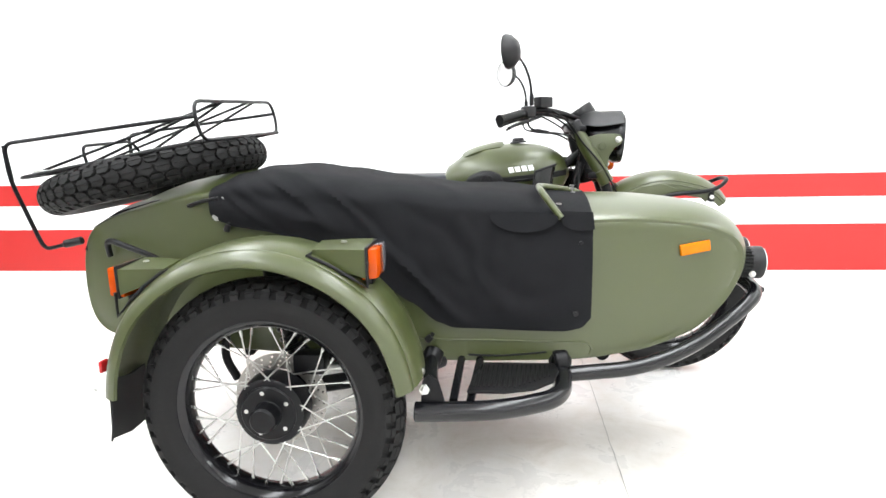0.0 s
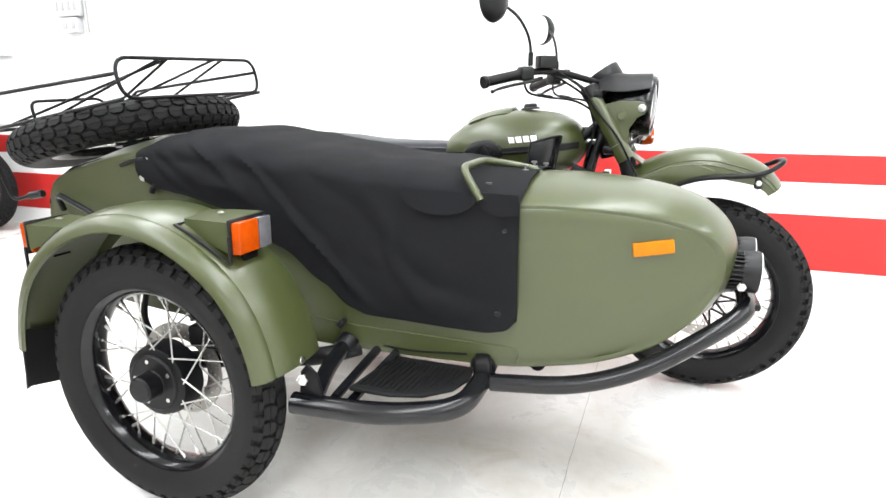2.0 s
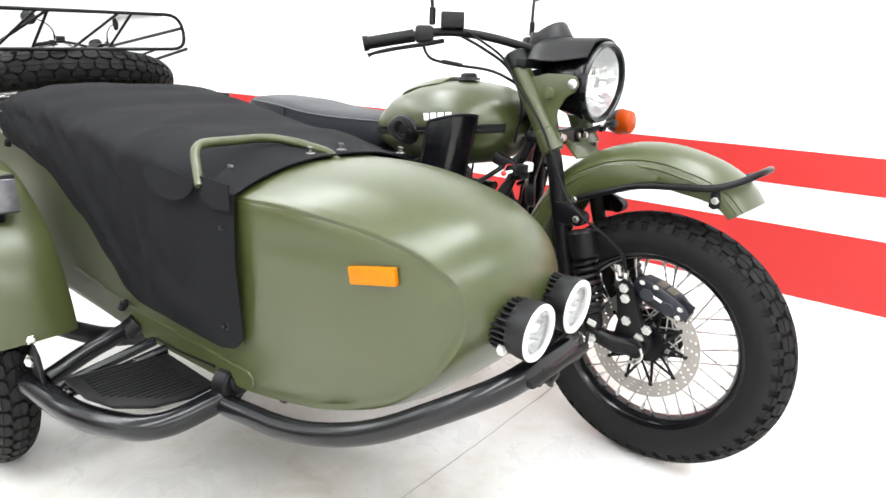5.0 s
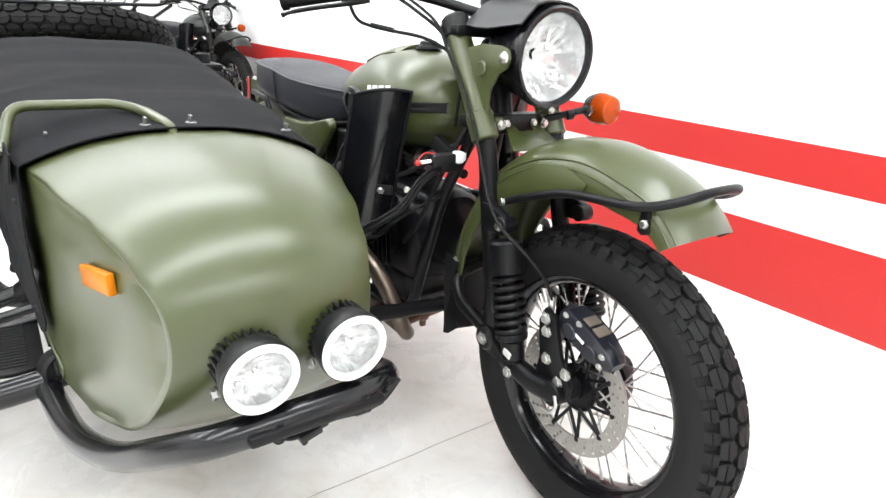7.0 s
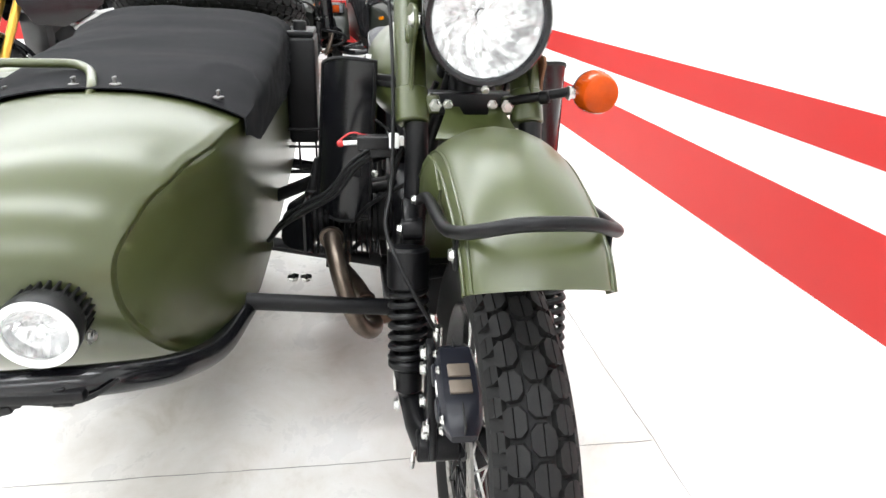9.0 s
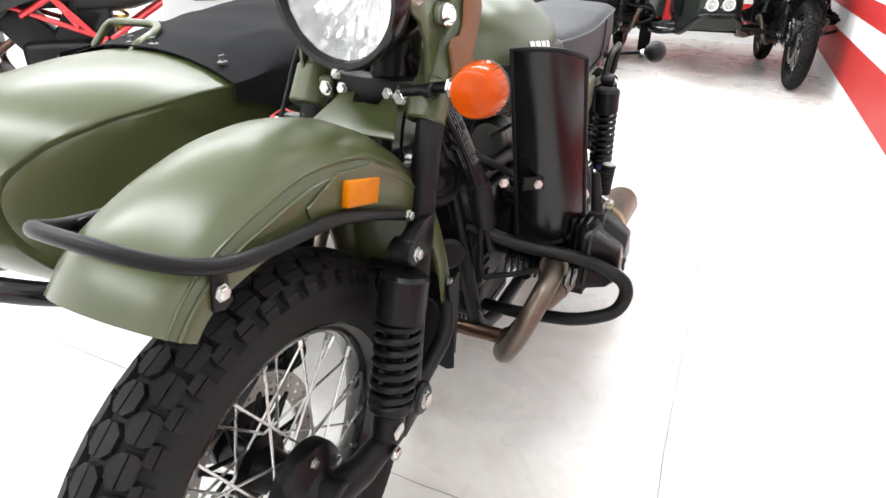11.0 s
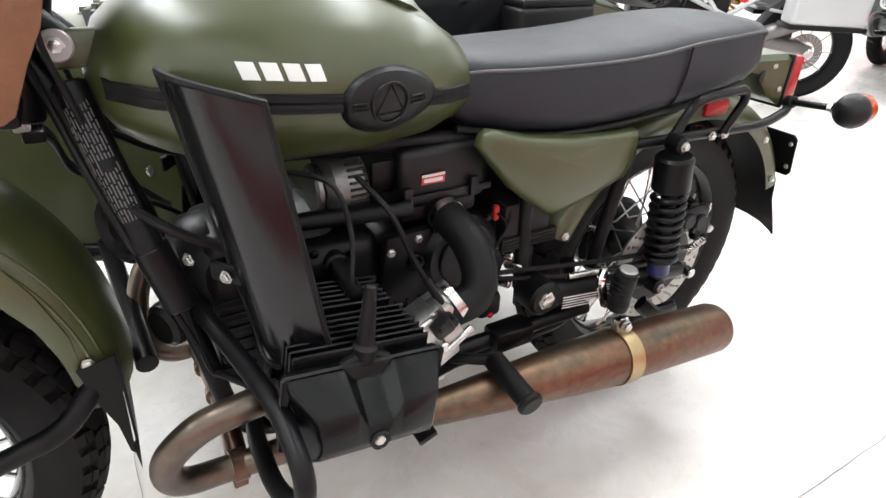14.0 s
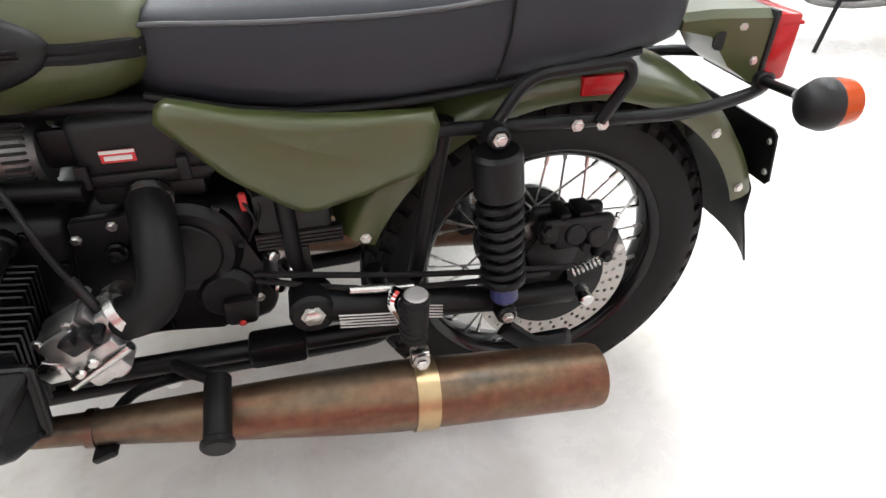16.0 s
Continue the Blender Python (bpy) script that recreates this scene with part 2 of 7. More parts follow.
def part(name, bm, material, parent=None, label="", smooth=35.0, off=None):
    """Links a bmesh, in its thing's coordinates, as one mesh object under its parent."""
    finish(bm, smooth)
    me = bpy.data.meshes.new(name)
    lo = Vector([min(v.co[i] for v in bm.verts) for i in range(3)])
    hi = Vector([max(v.co[i] for v in bm.verts) for i in range(3)])
    mid = (lo + hi) / 2
    bmesh.ops.translate(bm, verts=bm.verts, vec=-mid)
    bm.to_mesh(me)
    bm.free()
    for m in material if isinstance(material, (list, tuple)) else [material]:
        me.materials.append(m)
    ob = new(name, me)
    if parent is not None:
        ob.parent = parent
        ob.location = mid - ORIGIN[parent]
    else:
        ob.location = mid
    ORIGIN[ob] = mid
    if label:
        ob["label"] = label
    return ob


def again(ob, move, parent=None):
    """A second object on the same mesh, moved by a matrix in its thing's coordinates."""
    twin = ob.copy()
    scene.collection.objects.link(twin)
    par = parent or ob.parent
    twin.parent = par
    base = Matrix.Translation(ORIGIN[ob]) @ ob.matrix_basis.to_3x3().to_4x4()
    full = move @ base
    ORIGIN[twin] = full.translation.copy()
    m = full.copy()
    m.translation = full.translation - (ORIGIN[par] if par else Vector())
    twin.matrix_basis = m
    return twin


def join(*bms):
    out = bmesh.new()
    for b in bms:
        tmp = bpy.data.meshes.new("tmp")
        b.to_mesh(tmp)
        b.free()
        out.from_mesh(tmp)
        bpy.data.meshes.remove(tmp)
    return out


def moved(bm, m):
    bmesh.ops.transform(bm, matrix=m, verts=bm.verts)
    if m.determinant() < 0:
        bmesh.ops.reverse_faces(bm, faces=bm.faces)
    return bm


def box(cx, cy, cz, sx, sy, sz, bevel=0.0, segs=2):
    bm = bmesh.new()
    bmesh.ops.create_cube(bm, size=1)
    bmesh.ops.transform(bm, matrix=Matrix.Translation((cx, cy, cz)) @ Matrix.Diagonal((sx, sy, sz, 1)), verts=bm.verts)
    if bevel:
        bmesh.ops.bevel(bm, geom=bm.edges[:], offset=bevel, segments=segs, profile=0.5, affect="EDGES")
    return bm


def frame_to(direction):
    return Vector(direction).normalized().to_track_quat("Z", "Y").to_matrix().to_4x4()


def lathe(profile, place=(0, 0, 0), axis=(0, 0, 1), segs=32, closed=False, arc=360.0):
    """Turns a list of (radius, height) about an axis through a place."""
    bm = bmesh.new()
    full = arc >= 359.9
    n = segs if full else segs + 1
    rings = []
    for k in range(n):
        a = radians(arc) * k / segs
        rings.append([bm.verts.new((r * math.cos(a), r * math.sin(a), h)) for r, h in profile])
    m = len(profile)
    for k in range(segs):
        A, B = rings[k], rings[(k + 1) % n]
        for i in range(m if closed else m - 1):
            j = (i + 1) % m
            bm.faces.new((A[i], B[i], B[j], A[j]))
    bmesh.ops.remove_doubles(bm, verts=bm.verts, dist=1e-6)
    return moved(bm, Matrix.Translation(place) @ frame_to(axis))


def smooth_path(points, n=6, closed=False):
    """A rounded line through points."""
    P = [Vector(p) for p in points]
    if n <= 1 or len(P) < 3:
        return P
    out = []
    cnt = len(P)
    for i in range(cnt if closed else cnt - 1):
        a = P[(i - 1) % cnt] if closed or i > 0 else P[0] * 2 - P[1]
        b, c = P[i], P[(i + 1) % cnt]
        d = P[(i + 2) % cnt] if closed or i + 2 < cnt else c * 2 - b
        for k in range(n):
            t = k / n
            out.append(0.5 * ((2 * b) + (c - a) * t + (2 * a - 5 * b + 4 * c - d) * t * t + (3 * b - a - 3 * c + d) * t ** 3))
    if not closed:
        out.append(P[-1])
    return out


def bent_path(points, r, n=5, closed=False):
    """Straight runs joined by round bends of about radius r."""
    P = [Vector(p) for p in points]
    out = []
    cnt = len(P)
    for i, p in enumerate(P):
        if not closed and i in (0, cnt - 1):
            out.append(p)
            continue
        a, c = P[i - 1], P[(i + 1) % cnt]
        u, v = a - p, c - p
        d = min(r, u.length * 0.48, v.length * 0.48)
        s, e = p + u.normalized() * d, p + v.normalized() * d
        for k in range(n + 1):
            t = k / n
            out.append(s * (1 - t) ** 2 + p * 2 * t * (1 - t) + e * t * t)
    return out


def tube(path, radius, segs=10, closed=False, caps=True, flat=1.0):
    """A round bar along a line. radius: one number or one per point; flat squashes it."""
    P = [Vector(p) for p in path]
    n = len(P)
    R = radius if isinstance(radius, (list, tuple)) else [radius] * n
    bm = bmesh.new()
    tang = []
    for i in range(n):
        a = P[i - 1] if closed or i > 0 else P[i]
        b = P[(i + 1) % n] if closed or i < n - 1 else P[i]
        tang.append((b - a).normalized())
    up = Vector((0, 0, 1)) if abs(tang[0].z) < 0.9 else Vector((1, 0, 0))
    nrm = (up - tang[0] * up.dot(tang[0])).normalized()
    rings = []
    for i in range(n):
        t = tang[i]
        nrm = (nrm - t * nrm.dot(t)).normalized()
        bi = t.cross(nrm)
        rings.append([bm.verts.new(P[i] + (nrm * math.cos(2 * math.pi * k / segs) * flat + bi * math.sin(2 * math.pi * k / segs)) * R[i]) for k in range(segs)])
    for i in range(n if closed else n - 1):
        A, B = rings[i], rings[(i + 1) % n]
        for k in range(segs):
            bm.faces.new((A[k], A[(k + 1) % segs], B[(k + 1) % segs], B[k]))
    if caps and not closed:
        bm.faces.new(rings[0][::-1])
        bm.faces.new(rings[-1])
    return bm


def bar(a, b, r, segs=12):
    return tube([a, b], r, segs)


def drum(a, b, r, bevel=0.003, segs=24, r2=None):
    """A cylinder or cone from a to b with softened rims."""
    a, b = Vector(a), Vector(b)
    h = (b - a).length
    r2 = r if r2 is None else r2
    e = min(bevel, r * 0.4, r2 * 0.4, h * 0.3)
    return lathe([(0, 0), (r - e, 0), (r, e), (r2, h - e), (r2 - e, h), (0, h)], a, b - a, segs)


def coil(a, b, radius, wire, turns, segs=8, steps=14):
    a, b = Vector(a), Vector(b)
    m = Matrix.Translation(a) @ frame_to(b - a)
    h = (b - a).length
    pts = []
    for i in range(int(turns * steps) + 1):
        t = i / (turns * steps)
        an = 2 * math.pi * i / steps
        pts.append(m @ Vector((radius * math.cos(an), radius * math.sin(an), h * t)))
    return tube(pts, wire, segs)


def bolt(place, direction, r=0.008, h=0.008):
    """A hexagon head on a washer."""
    hexa = lathe([(0, 0), (r * 1.35, 0), (r * 1.35, h * 0.25), (r * 1.02, h * 0.25), (r, h * 0.3), (r, h * 0.85), (r * 0.8, h), (0, h)], place, direction, 6)
    return hexa


def loft(rows, closed_u=False, closed_v=False, cap=False):
    """A skin over rows of points; closed_u: each row is a ring."""
    bm = bmesh.new()
    V = [[bm.verts.new(p) for p in row] for row in rows]
    m = len(V[0])
    for i in range(len(V) if closed_v else len(V) - 1):
        A, B = V[i], V[(i + 1) % len(V)]
        for k in range(m if closed_u else m - 1):
            j = (k + 1) % m
            try:
                bm.faces.new((A[k], A[j], B[j], B[k]))
            except ValueError:
                pass
    if cap:
        bm.faces.new(V[0][::-1])
        bm.faces.new(V[-1])
    return bm


def thick(bm, t):
    """Gives a skin a thickness."""
    bmesh.ops.recalc_face_normals(bm, faces=bm.faces)
    bmesh.ops.solidify(bm, geom=bm.faces[:], thickness=t)
    return bm


def plate(outline, plane_axis, at_value, t, bevel=0.0):
    """A flat plate: its outline in the two other axes, and its thickness along the third."""
    bm = bmesh.new()

    def p3(u, v, w):
        c = [u, v]
        c.insert("xyz".index(plane_axis), w)
        return c

    A = [bm.verts.new(p3(u, v, at_value - t / 2)) for u, v in outline]
    B = [bm.verts.new(p3(u, v, at_value + t / 2)) for u, v in outline]
    bm.faces.new(A)
    bm.faces.new(B[::-1])
    n = len(A)
    for i in range(n):
        j = (i + 1) % n
        bm.faces.new((A[j], A[i], B[i], B[j]))
    bmesh.ops.recalc_face_normals(bm, faces=bm.faces)
    if bevel:
        bmesh.ops.bevel(bm, geom=[e for e in bm.edges if e.calc_face_angle(0) > 0.5], offset=bevel, segments=2, profile=0.5, affect="EDGES")
    return bm


def lerp(a, b, t):
    return a + (b - a) * t


def curve_at(x, table):
    """A smooth value from a table of (x, value)."""
    if x <= table[0][0]:
        return table[0][1]
    for (x0, v0), (x1, v1) in zip(table, table[1:]):
        if x <= x1:
            t = (x - x0) / (x1 - x0)
            return v0 + (v1 - v0) * (t * t * (3 - 2 * t) * 0.5 + t * 0.5)
    return table[-1][1]

# ---- the room ----
WX0, WX1, WY0, WY1 = -6.75, 7.0, -6.6, 1.33


def setting(name, bm, mat, label, category):
    ob = part(name, bm, mat)
    return tagged(ob, label, category, kind="structure")


floor = setting("floor", box((WX0 + WX1) / 2, (WY0 + WY1) / 2, -0.124, WX1 - WX0 + 0.4, WY1 - WY0 + 0.4, 0.2), FLOOR, "sealed white concrete showroom floor with faint stains", "floor")
H = CEILING
setting("wall_north", box((WX0 + WX1) / 2, WY1 + 0.1, H / 2 - 0.05, WX1 - WX0, 0.2, H + 0.1), WALL, "white painted wall with two red stripes", "wall")
setting("wall_south", box((WX0 + WX1) / 2, WY0 - 0.1, H / 2 - 0.05, WX1 - WX0, 0.2, H + 0.1), WALL, "plain white painted wall", "wall")
setting("wall_west", box(WX0 - 0.1, (WY0 + WY1) / 2, H / 2 - 0.05, 0.2, WY1 - WY0 + 0.4, H + 0.1), WALL, "white painted end wall with two red stripes", "wall")
setting("wall_east", box(WX1 + 0.1, (WY0 + WY1) / 2, H / 2 - 0.05, 0.2, WY1 - WY0 + 0.4, H + 0.1), WALL, "plain white painted wall", "wall")
setting("ceiling", box((WX0 + WX1) / 2, (WY0 + WY1) / 2, H + 0.1, WX1 - WX0 + 0.4, WY1 - WY0 + 0.4, 0.2), CEIL, "plain white ceiling", "ceiling")
for z0, z1, lab in ((0.601, 0.748, "narrow red stripe painted on the white wall"), (0.127, 0.428, "wide red stripe painted on the white wall")):
    setting("wall_stripe", box(WX0 + 0.0015, (WY0 + WY1) / 2, (z0 + z1) / 2, 0.003, WY1 - WY0 - 0.02, z1 - z0), STRIPE, lab, "wall stripe")
    setting("wall_stripe", box((WX0 + WX1) / 2, WY1 - 0.0015, (z0 + z1) / 2, WX1 - WX0 - 0.01, 0.003, z1 - z0), STRIPE, lab, "wall stripe")
for lx, ly in LAMPS:
    lampfix = root("ceiling_light", (lx, ly, CEILING), "long white strip light on the ceiling, lit", "ceiling light", group="ceiling lights")
    frame_bm = join(box(0.33, 0, -0.02, 0.03, 6.66, 0.04, 0.004), box(-0.33, 0, -0.02, 0.03, 6.66, 0.04, 0.004), box(0, 3.315, -0.02, 0.63, 0.03, 0.04, 0.004), box(0, -3.315, -0.02, 0.63, 0.03, 0.04, 0.004))
    part("frame", frame_bm, GREY_PAINT, lampfix)
    part("diffuser", box(0, 0, -0.012, 0.63, 6.6, 0.015), DIFFUSER, lampfix, "glowing white diffuser")

# grey switch boxes, a conduit and a ledge high on the striped wall
for x0, x1, z0, z1, n in ((-3.13, -2.88, 1.655, 1.80, 4), (-3.07, -2.91, 1.535, 1.645, 2)):
    cb = root("switch_box", ((x0 + x1) / 2, WY1, z0), "light grey wall-mounted switch box", "switch box", group="switch boxes")
    w, h = x1 - x0, z1 - z0
    part("case", box(0, -0.03, h / 2, w, 0.06, h, 0.005), wall_white("switch_box_grey", (0.55, 0.55, 0.56)) if n == 4 else bpy.data.materials["switch_box_grey"], cb)
    for k in range(n):
        part("switch", box(-w / 2 + w * (k + 0.5) / n, -0.063, h / 2, w / n * 0.45, 0.008, h * 0.45, 0.002), GREY_PAINT, cb, "small grey switch")
cd = root("wall_conduit", (-2.86, WY1, 1.60), "thin grey conduit beside the switch boxes", "conduit")
part("pipe", bar((0, -0.015, -0.06), (0, -0.015, 1.9), 0.011), GREY_PAINT, cd)
sh = root("wall_ledge", (-4.2, WY1, 1.40), "narrow white ledge on the wall", "wall ledge")
part("ledge", box(0, -0.03, 0, 0.95, 0.06, 0.02, 0.004), WALL, sh)
sh2 = root("wall_panel", (-3.35, WY1, 1.20), "small white cover plate on the wall", "cover plate")
part("plate", box(0, -0.008, 0.02, 0.40, 0.016, 0.05, 0.004), WALL, sh2)

# hairline saw joints in the floor, worn uneven
JOINT = material("dark_floor_joint", (0.46, 0.45, 0.43), rough=0.9, grain=0.6, scale=40, vary=0.35, vary_scale=5)


def joint(a, b, width, seed):
    rng = random.Random(seed)
    a, b = Vector((*a, FLOOR_TOP)), Vector((*b, FLOOR_TOP))
    d = (b - a).normalized()
    n = Vector((-d.y, d.x, 0))
    count = int((b - a).length / 0.03)
    left, right, drift = [], [], 0.0
    for k in range(count + 1):
        drift = drift * 0.93 + rng.uniform(-0.0016, 0.0016)
        w = width * rng.uniform(0.35, 1.0) / 2
        p = lerp(a, b, k / count) + n * drift
        left.append(p + n * w + Vector((0, 0, 0.0012)))
        right.append(p - n * w + Vector((0, 0, 0.0012)))
    setting("floor_joint", thick(loft([left, right]), 0.001), JOINT, "thin dark saw joint in the white concrete floor", "floor joint")


FLOOR_TOP = -0.024
joint((1.170, -4.2), (1.170, 0.55), 0.0022, 3)
joint((-3.2, 0.555), (4.5, 0.555), 0.0030, 7)

# ---- wheels ----
TYRE_R, TYRE_A = 0.355, 0.057


def tyre_point(ang, phi, lift=0.0, R=TYRE_R, a=TYRE_A):
    r = (R - a) + (a + lift) * math.cos(phi) * 1.0
    y = (a + lift) * math.sin(phi) * 1.0
    return Vector((r * math.cos(ang), y, r * math.sin(ang)))


def tyre_mesh(R=TYRE_R, a=TYRE_A, pitch=50, segs=84, blocks=True):
    """A block-pattern tyre about the y axis: carcass, staggered hexagon blocks and shoulder lugs."""
    bm = bmesh.new()
    phis = [radians(p) for p in (-122, -112, -100, -88, -76, -66, -50, -30, -10, 10, 30, 50, 66, 76, 88, 100, 112, 122)]
    rings = []
    for k in range(segs):
        an = 2 * math.pi * k / segs
        ring = []
        ring.append(bm.verts.new((0.244 * R / TYRE_R * math.cos(an), -0.036, 0.244 * R / TYRE_R * math.sin(an))))
        ring.append(bm.verts.new((0.256 * R / TYRE_R * math.cos(an), -0.0435, 0.256 * R / TYRE_R * math.sin(an))))
        for ph in phis:
            low = -0.0085 if blocks and abs(ph) < radians(72) else 0.0
            ring.append(bm.verts.new(tyre_point(an, ph, low, R, a)))
        ring.append(bm.verts.new((0.256 * R / TYRE_R * math.cos(an), 0.0435, 0.256 * R / TYRE_R * math.sin(an))))
        ring.append(bm.verts.new((0.244 * R / TYRE_R * math.cos(an), 0.036, 0.244 * R / TYRE_R * math.sin(an))))
        rings.append(ring)
    m = len(rings[0])
    for k in range(segs):
        A, B = rings[k], rings[(k + 1) % segs]
        for i in range(m):
            j = (i + 1) % m
            bm.faces.new((A[i], A[j], B[j], B[i]))
    return bm


def tread_rows(pitch=50):
    """The outlines of one pitch of the tread: (turn, outline) with the outline in pitches and degrees across."""
    out = [(0.0, [(-0.46, -8), (-0.24, -17), (0.24, -17), (0.46, -8), (0.46, 8), (0.24, 17), (-0.24, 17), (-0.46, 8)])]
    for side in (-1, 1):
        out.append((0.5, [(-0.24, side * 17.5), (0.24, side * 17.5), (0.46, side * 26), (0.46, side * 43), (0.34, side * 51), (-0.34, side * 51), (-0.46, side * 43), (-0.46, side * 26)]))
        out.append((0.0, [(-0.26, side * 48), (0.26, side * 48), (0.34, side * 58), (0.30, side * 78), (-0.30, side * 78), (-0.34, side * 58)]))
    return out


def cut_outline(pts, at, side):
    """The part of a convex outline on one side of a line along the rolling direction."""
    out = []
    for (u0, p0), (u1, p1) in zip(pts, pts[1:] + pts[:1]):
        in0, in1 = (p0 - at) * side >= 0, (p1 - at) * side >= 0
        if in0:
            out.append((u0, p0))
        if in0 != in1:
            t = (at - p0) / (p1 - p0)
            out.append((u0 + (u1 - u0) * t, at))
    return out


def tread_block(bm, u0, pts, step, R=TYRE_R, a=TYRE_A):
    """One tread block: two halves of a stud on a broad foot, with a thin sipe between them."""
    cu, cp = sum(u for u, _ in pts) / len(pts), sum(p for _, p in pts) / len(pts)
    n = len(pts)

    def ring(outline, lift):
        return [bm.verts.new(tyre_point(u0 + u * step, radians(p), lift, R, a)) for u, p in outline]

    def skirt(low, top):
        for i in range(len(low)):
            j = (i + 1) % len(low)
            bm.faces.new((low[i], low[j], top[j], top[i]))

    small = [(cu + (u - cu) * 0.92, cp + (p - cp) * 0.93) for u, p in pts]
    mid = ring(small, -0.003)
    skirt(ring(pts, -0.010), mid)
    bm.faces.new(mid)
    for side in (-1, 1):
        half = cut_outline(small, cp + side * 0.7, side)
        hu, hp = sum(u for u, _ in half) / len(half), sum(p for _, p in half) / len(half)
        top = ring([(hu + (u - hu) * 0.96, hp + (p - hp) * 0.96) for u, p in half], 0.0)
        skirt(ring(half, -0.003), top)
        bm.faces.new(top)


def tread(w, M, single, pitch=50):
    """The tread: single blocks as parts of their own, or all joined where there are too many to count."""
    step = 2 * math.pi / pitch
    if single:
        for u, pts in tread_rows():
            bm = bmesh.new()
            tread_block(bm, u * step, pts, step)
            ob = part("tread_block", moved(bm, M), RUBBER, w, smooth=0)
            for k in range(1, pitch):
                again(ob, M @ Matrix.Rotation(-k * step, 4, "Y") @ M.inverted())
        return
    bm = bmesh.new()
    for k in range(pitch):
        for u, pts in tread_rows():
            tread_block(bm, (k + u) * step, pts, step)
    tagged(part("tread", moved(bm, M), RUBBER, w, smooth=0), kind="stuff")


def rim_mesh():
    prof = [(0.247, -0.040), (0.252, -0.038), (0.252, -0.033), (0.240, -0.030), (0.233, -0.016), (0.231, 0.0), (0.233, 0.016), (0.240, 0.030),
            (0.252, 0.033), (0.252, 0.038), (0.247, 0.040), (0.236, 0.034), (0.227, 0.018), (0.224, 0.0), (0.227, -0.018), (0.236, -0.034)]
    return lathe(prof, (0, 0, 0), (0, 1, 0), 72, closed=True)


def disc_mesh(r0, r1, y, t=0.005, holes=3, around=24):
    """A brake disc ring pierced by rows of small holes."""
    bm = bmesh.new()
    n = around * 4
    rows = 2 * holes + 1
    grid = []
    for k in range(n):
        an = 2 * math.pi * k / n
        grid.append([bm.verts.new((lerp(r0, r1, i / rows) * math.cos(an), y, lerp(r0, r1, i / rows) * math.sin(an))) for i in range(rows + 1)])
    faces = {}
    for k in range(n):
        for i in range(rows):
            faces[k, i] = bm.faces.new((grid[k][i], grid[(k + 1) % n][i], grid[(k + 1) % n][i + 1], grid[k][i + 1]))
    gone = [faces[k, i] for k in range(n) for i in range(1, rows, 2) if (k + (i // 2)) % 4 == 0]
    bmesh.ops.delete(bm, geom=gone, context="FACES")
    return thick(bm, t)


def spoke_mesh(a, b, r=0.0023):
    a, b = Vector(a), Vector(b)
    d = (b - a).normalized()
    s = tube([a, b - d * 0.02], r, 6)
    n = tube([b - d * 0.02, b], r * 1.9, 6)
    return join(s, n)


def wheel(parent, centre, name, spokes=36, hub_r=0.055, hub_w=0.10, offset=0.0, single=False, tilt=None, bare=False):
    """A spoked wheel: black rim, block tyre, hub and zinc spokes."""
    M = Matrix.Translation(centre) @ (tilt or Matrix.Identity(4))
    w = part(name, moved(rim_mesh(), M), RIM, parent, "gloss black steel rim")
    part("tyre", moved(tyre_mesh(), M), RUBBER, w, "black block-tread rubber tyre")
    tread(w, M, single)
    if bare:
        return w
    hw = hub_w / 2
    hub = lathe([(0, -hw - 0.01), (0.022, -hw - 0.01), (0.024, -hw), (hub_r, -hw), (hub_r + 0.004, -hw + 0.004), (hub_r + 0.004, -hw + 0.010), (hub_r * 0.72, -hw + 0.016),
                 (hub_r * 0.66, 0), (hub_r * 0.72, hw - 0.016), (hub_r + 0.004, hw - 0.010), (hub_r + 0.004, hw - 0.004), (hub_r, hw), (0.024, hw), (0.022, hw + 0.01), (0, hw + 0.01)], (0, 0, 0), (0, 1, 0), 40)
    part("hub", moved(hub, M), BLACK, w, "black cast hub")
    first = {}
    for k in range(spokes):
        side = 1 if k % 2 else -1
        lead = 1 if (k // 2) % 2 else -1
        key = (side, lead)
        a0 = 2 * math.pi * k / spokes
        if key not in first:
            ha = lead * radians(62)
            p0 = (hub_r * math.cos(ha), side * (hw - 0.006), hub_r * math.sin(ha))
            p1 = (0.2265, side * 0.006, 0.0)
            ob = part("spoke", moved(spoke_mesh(p0, p1), M @ Matrix.Rotation(-a0, 4, "Y")), STEEL, w)
            first[key] = (ob, a0)
        else:
            ob, b0 = first[key]
            again(ob, M @ Matrix.Rotation(-(a0 - b0), 4, "Y") @ M.inverted())
    return w

# ---- the motorcycle with its sidecar ----
FLOOR_Z = -0.024
BIKE = root("motorcycle_with_sidecar", (0.75, -0.5, FLOOR_Z), "matte olive green motorcycle with a sidecar standing on the showroom floor", "motorcycle")
ORIGIN[BIKE] = Vector((0.75, -0.5, FLOOR_Z))
BIKE_AT = Vector((0.75, -0.5, FLOOR_Z))


def set_back(dx=0.0, dy=0.0, dz=0.0):
    """Shifts the group of motorcycle parts that follows, all together."""
    ORIGIN[BIKE] = BIKE_AT - Vector((dx, dy, dz))


REAR, FRONT, SIDE = Vector((-0.025, 0.0, 0.331)), Vector((1.53, 0.0, 0.331)), Vector((0.197, -1.215, 0.331))

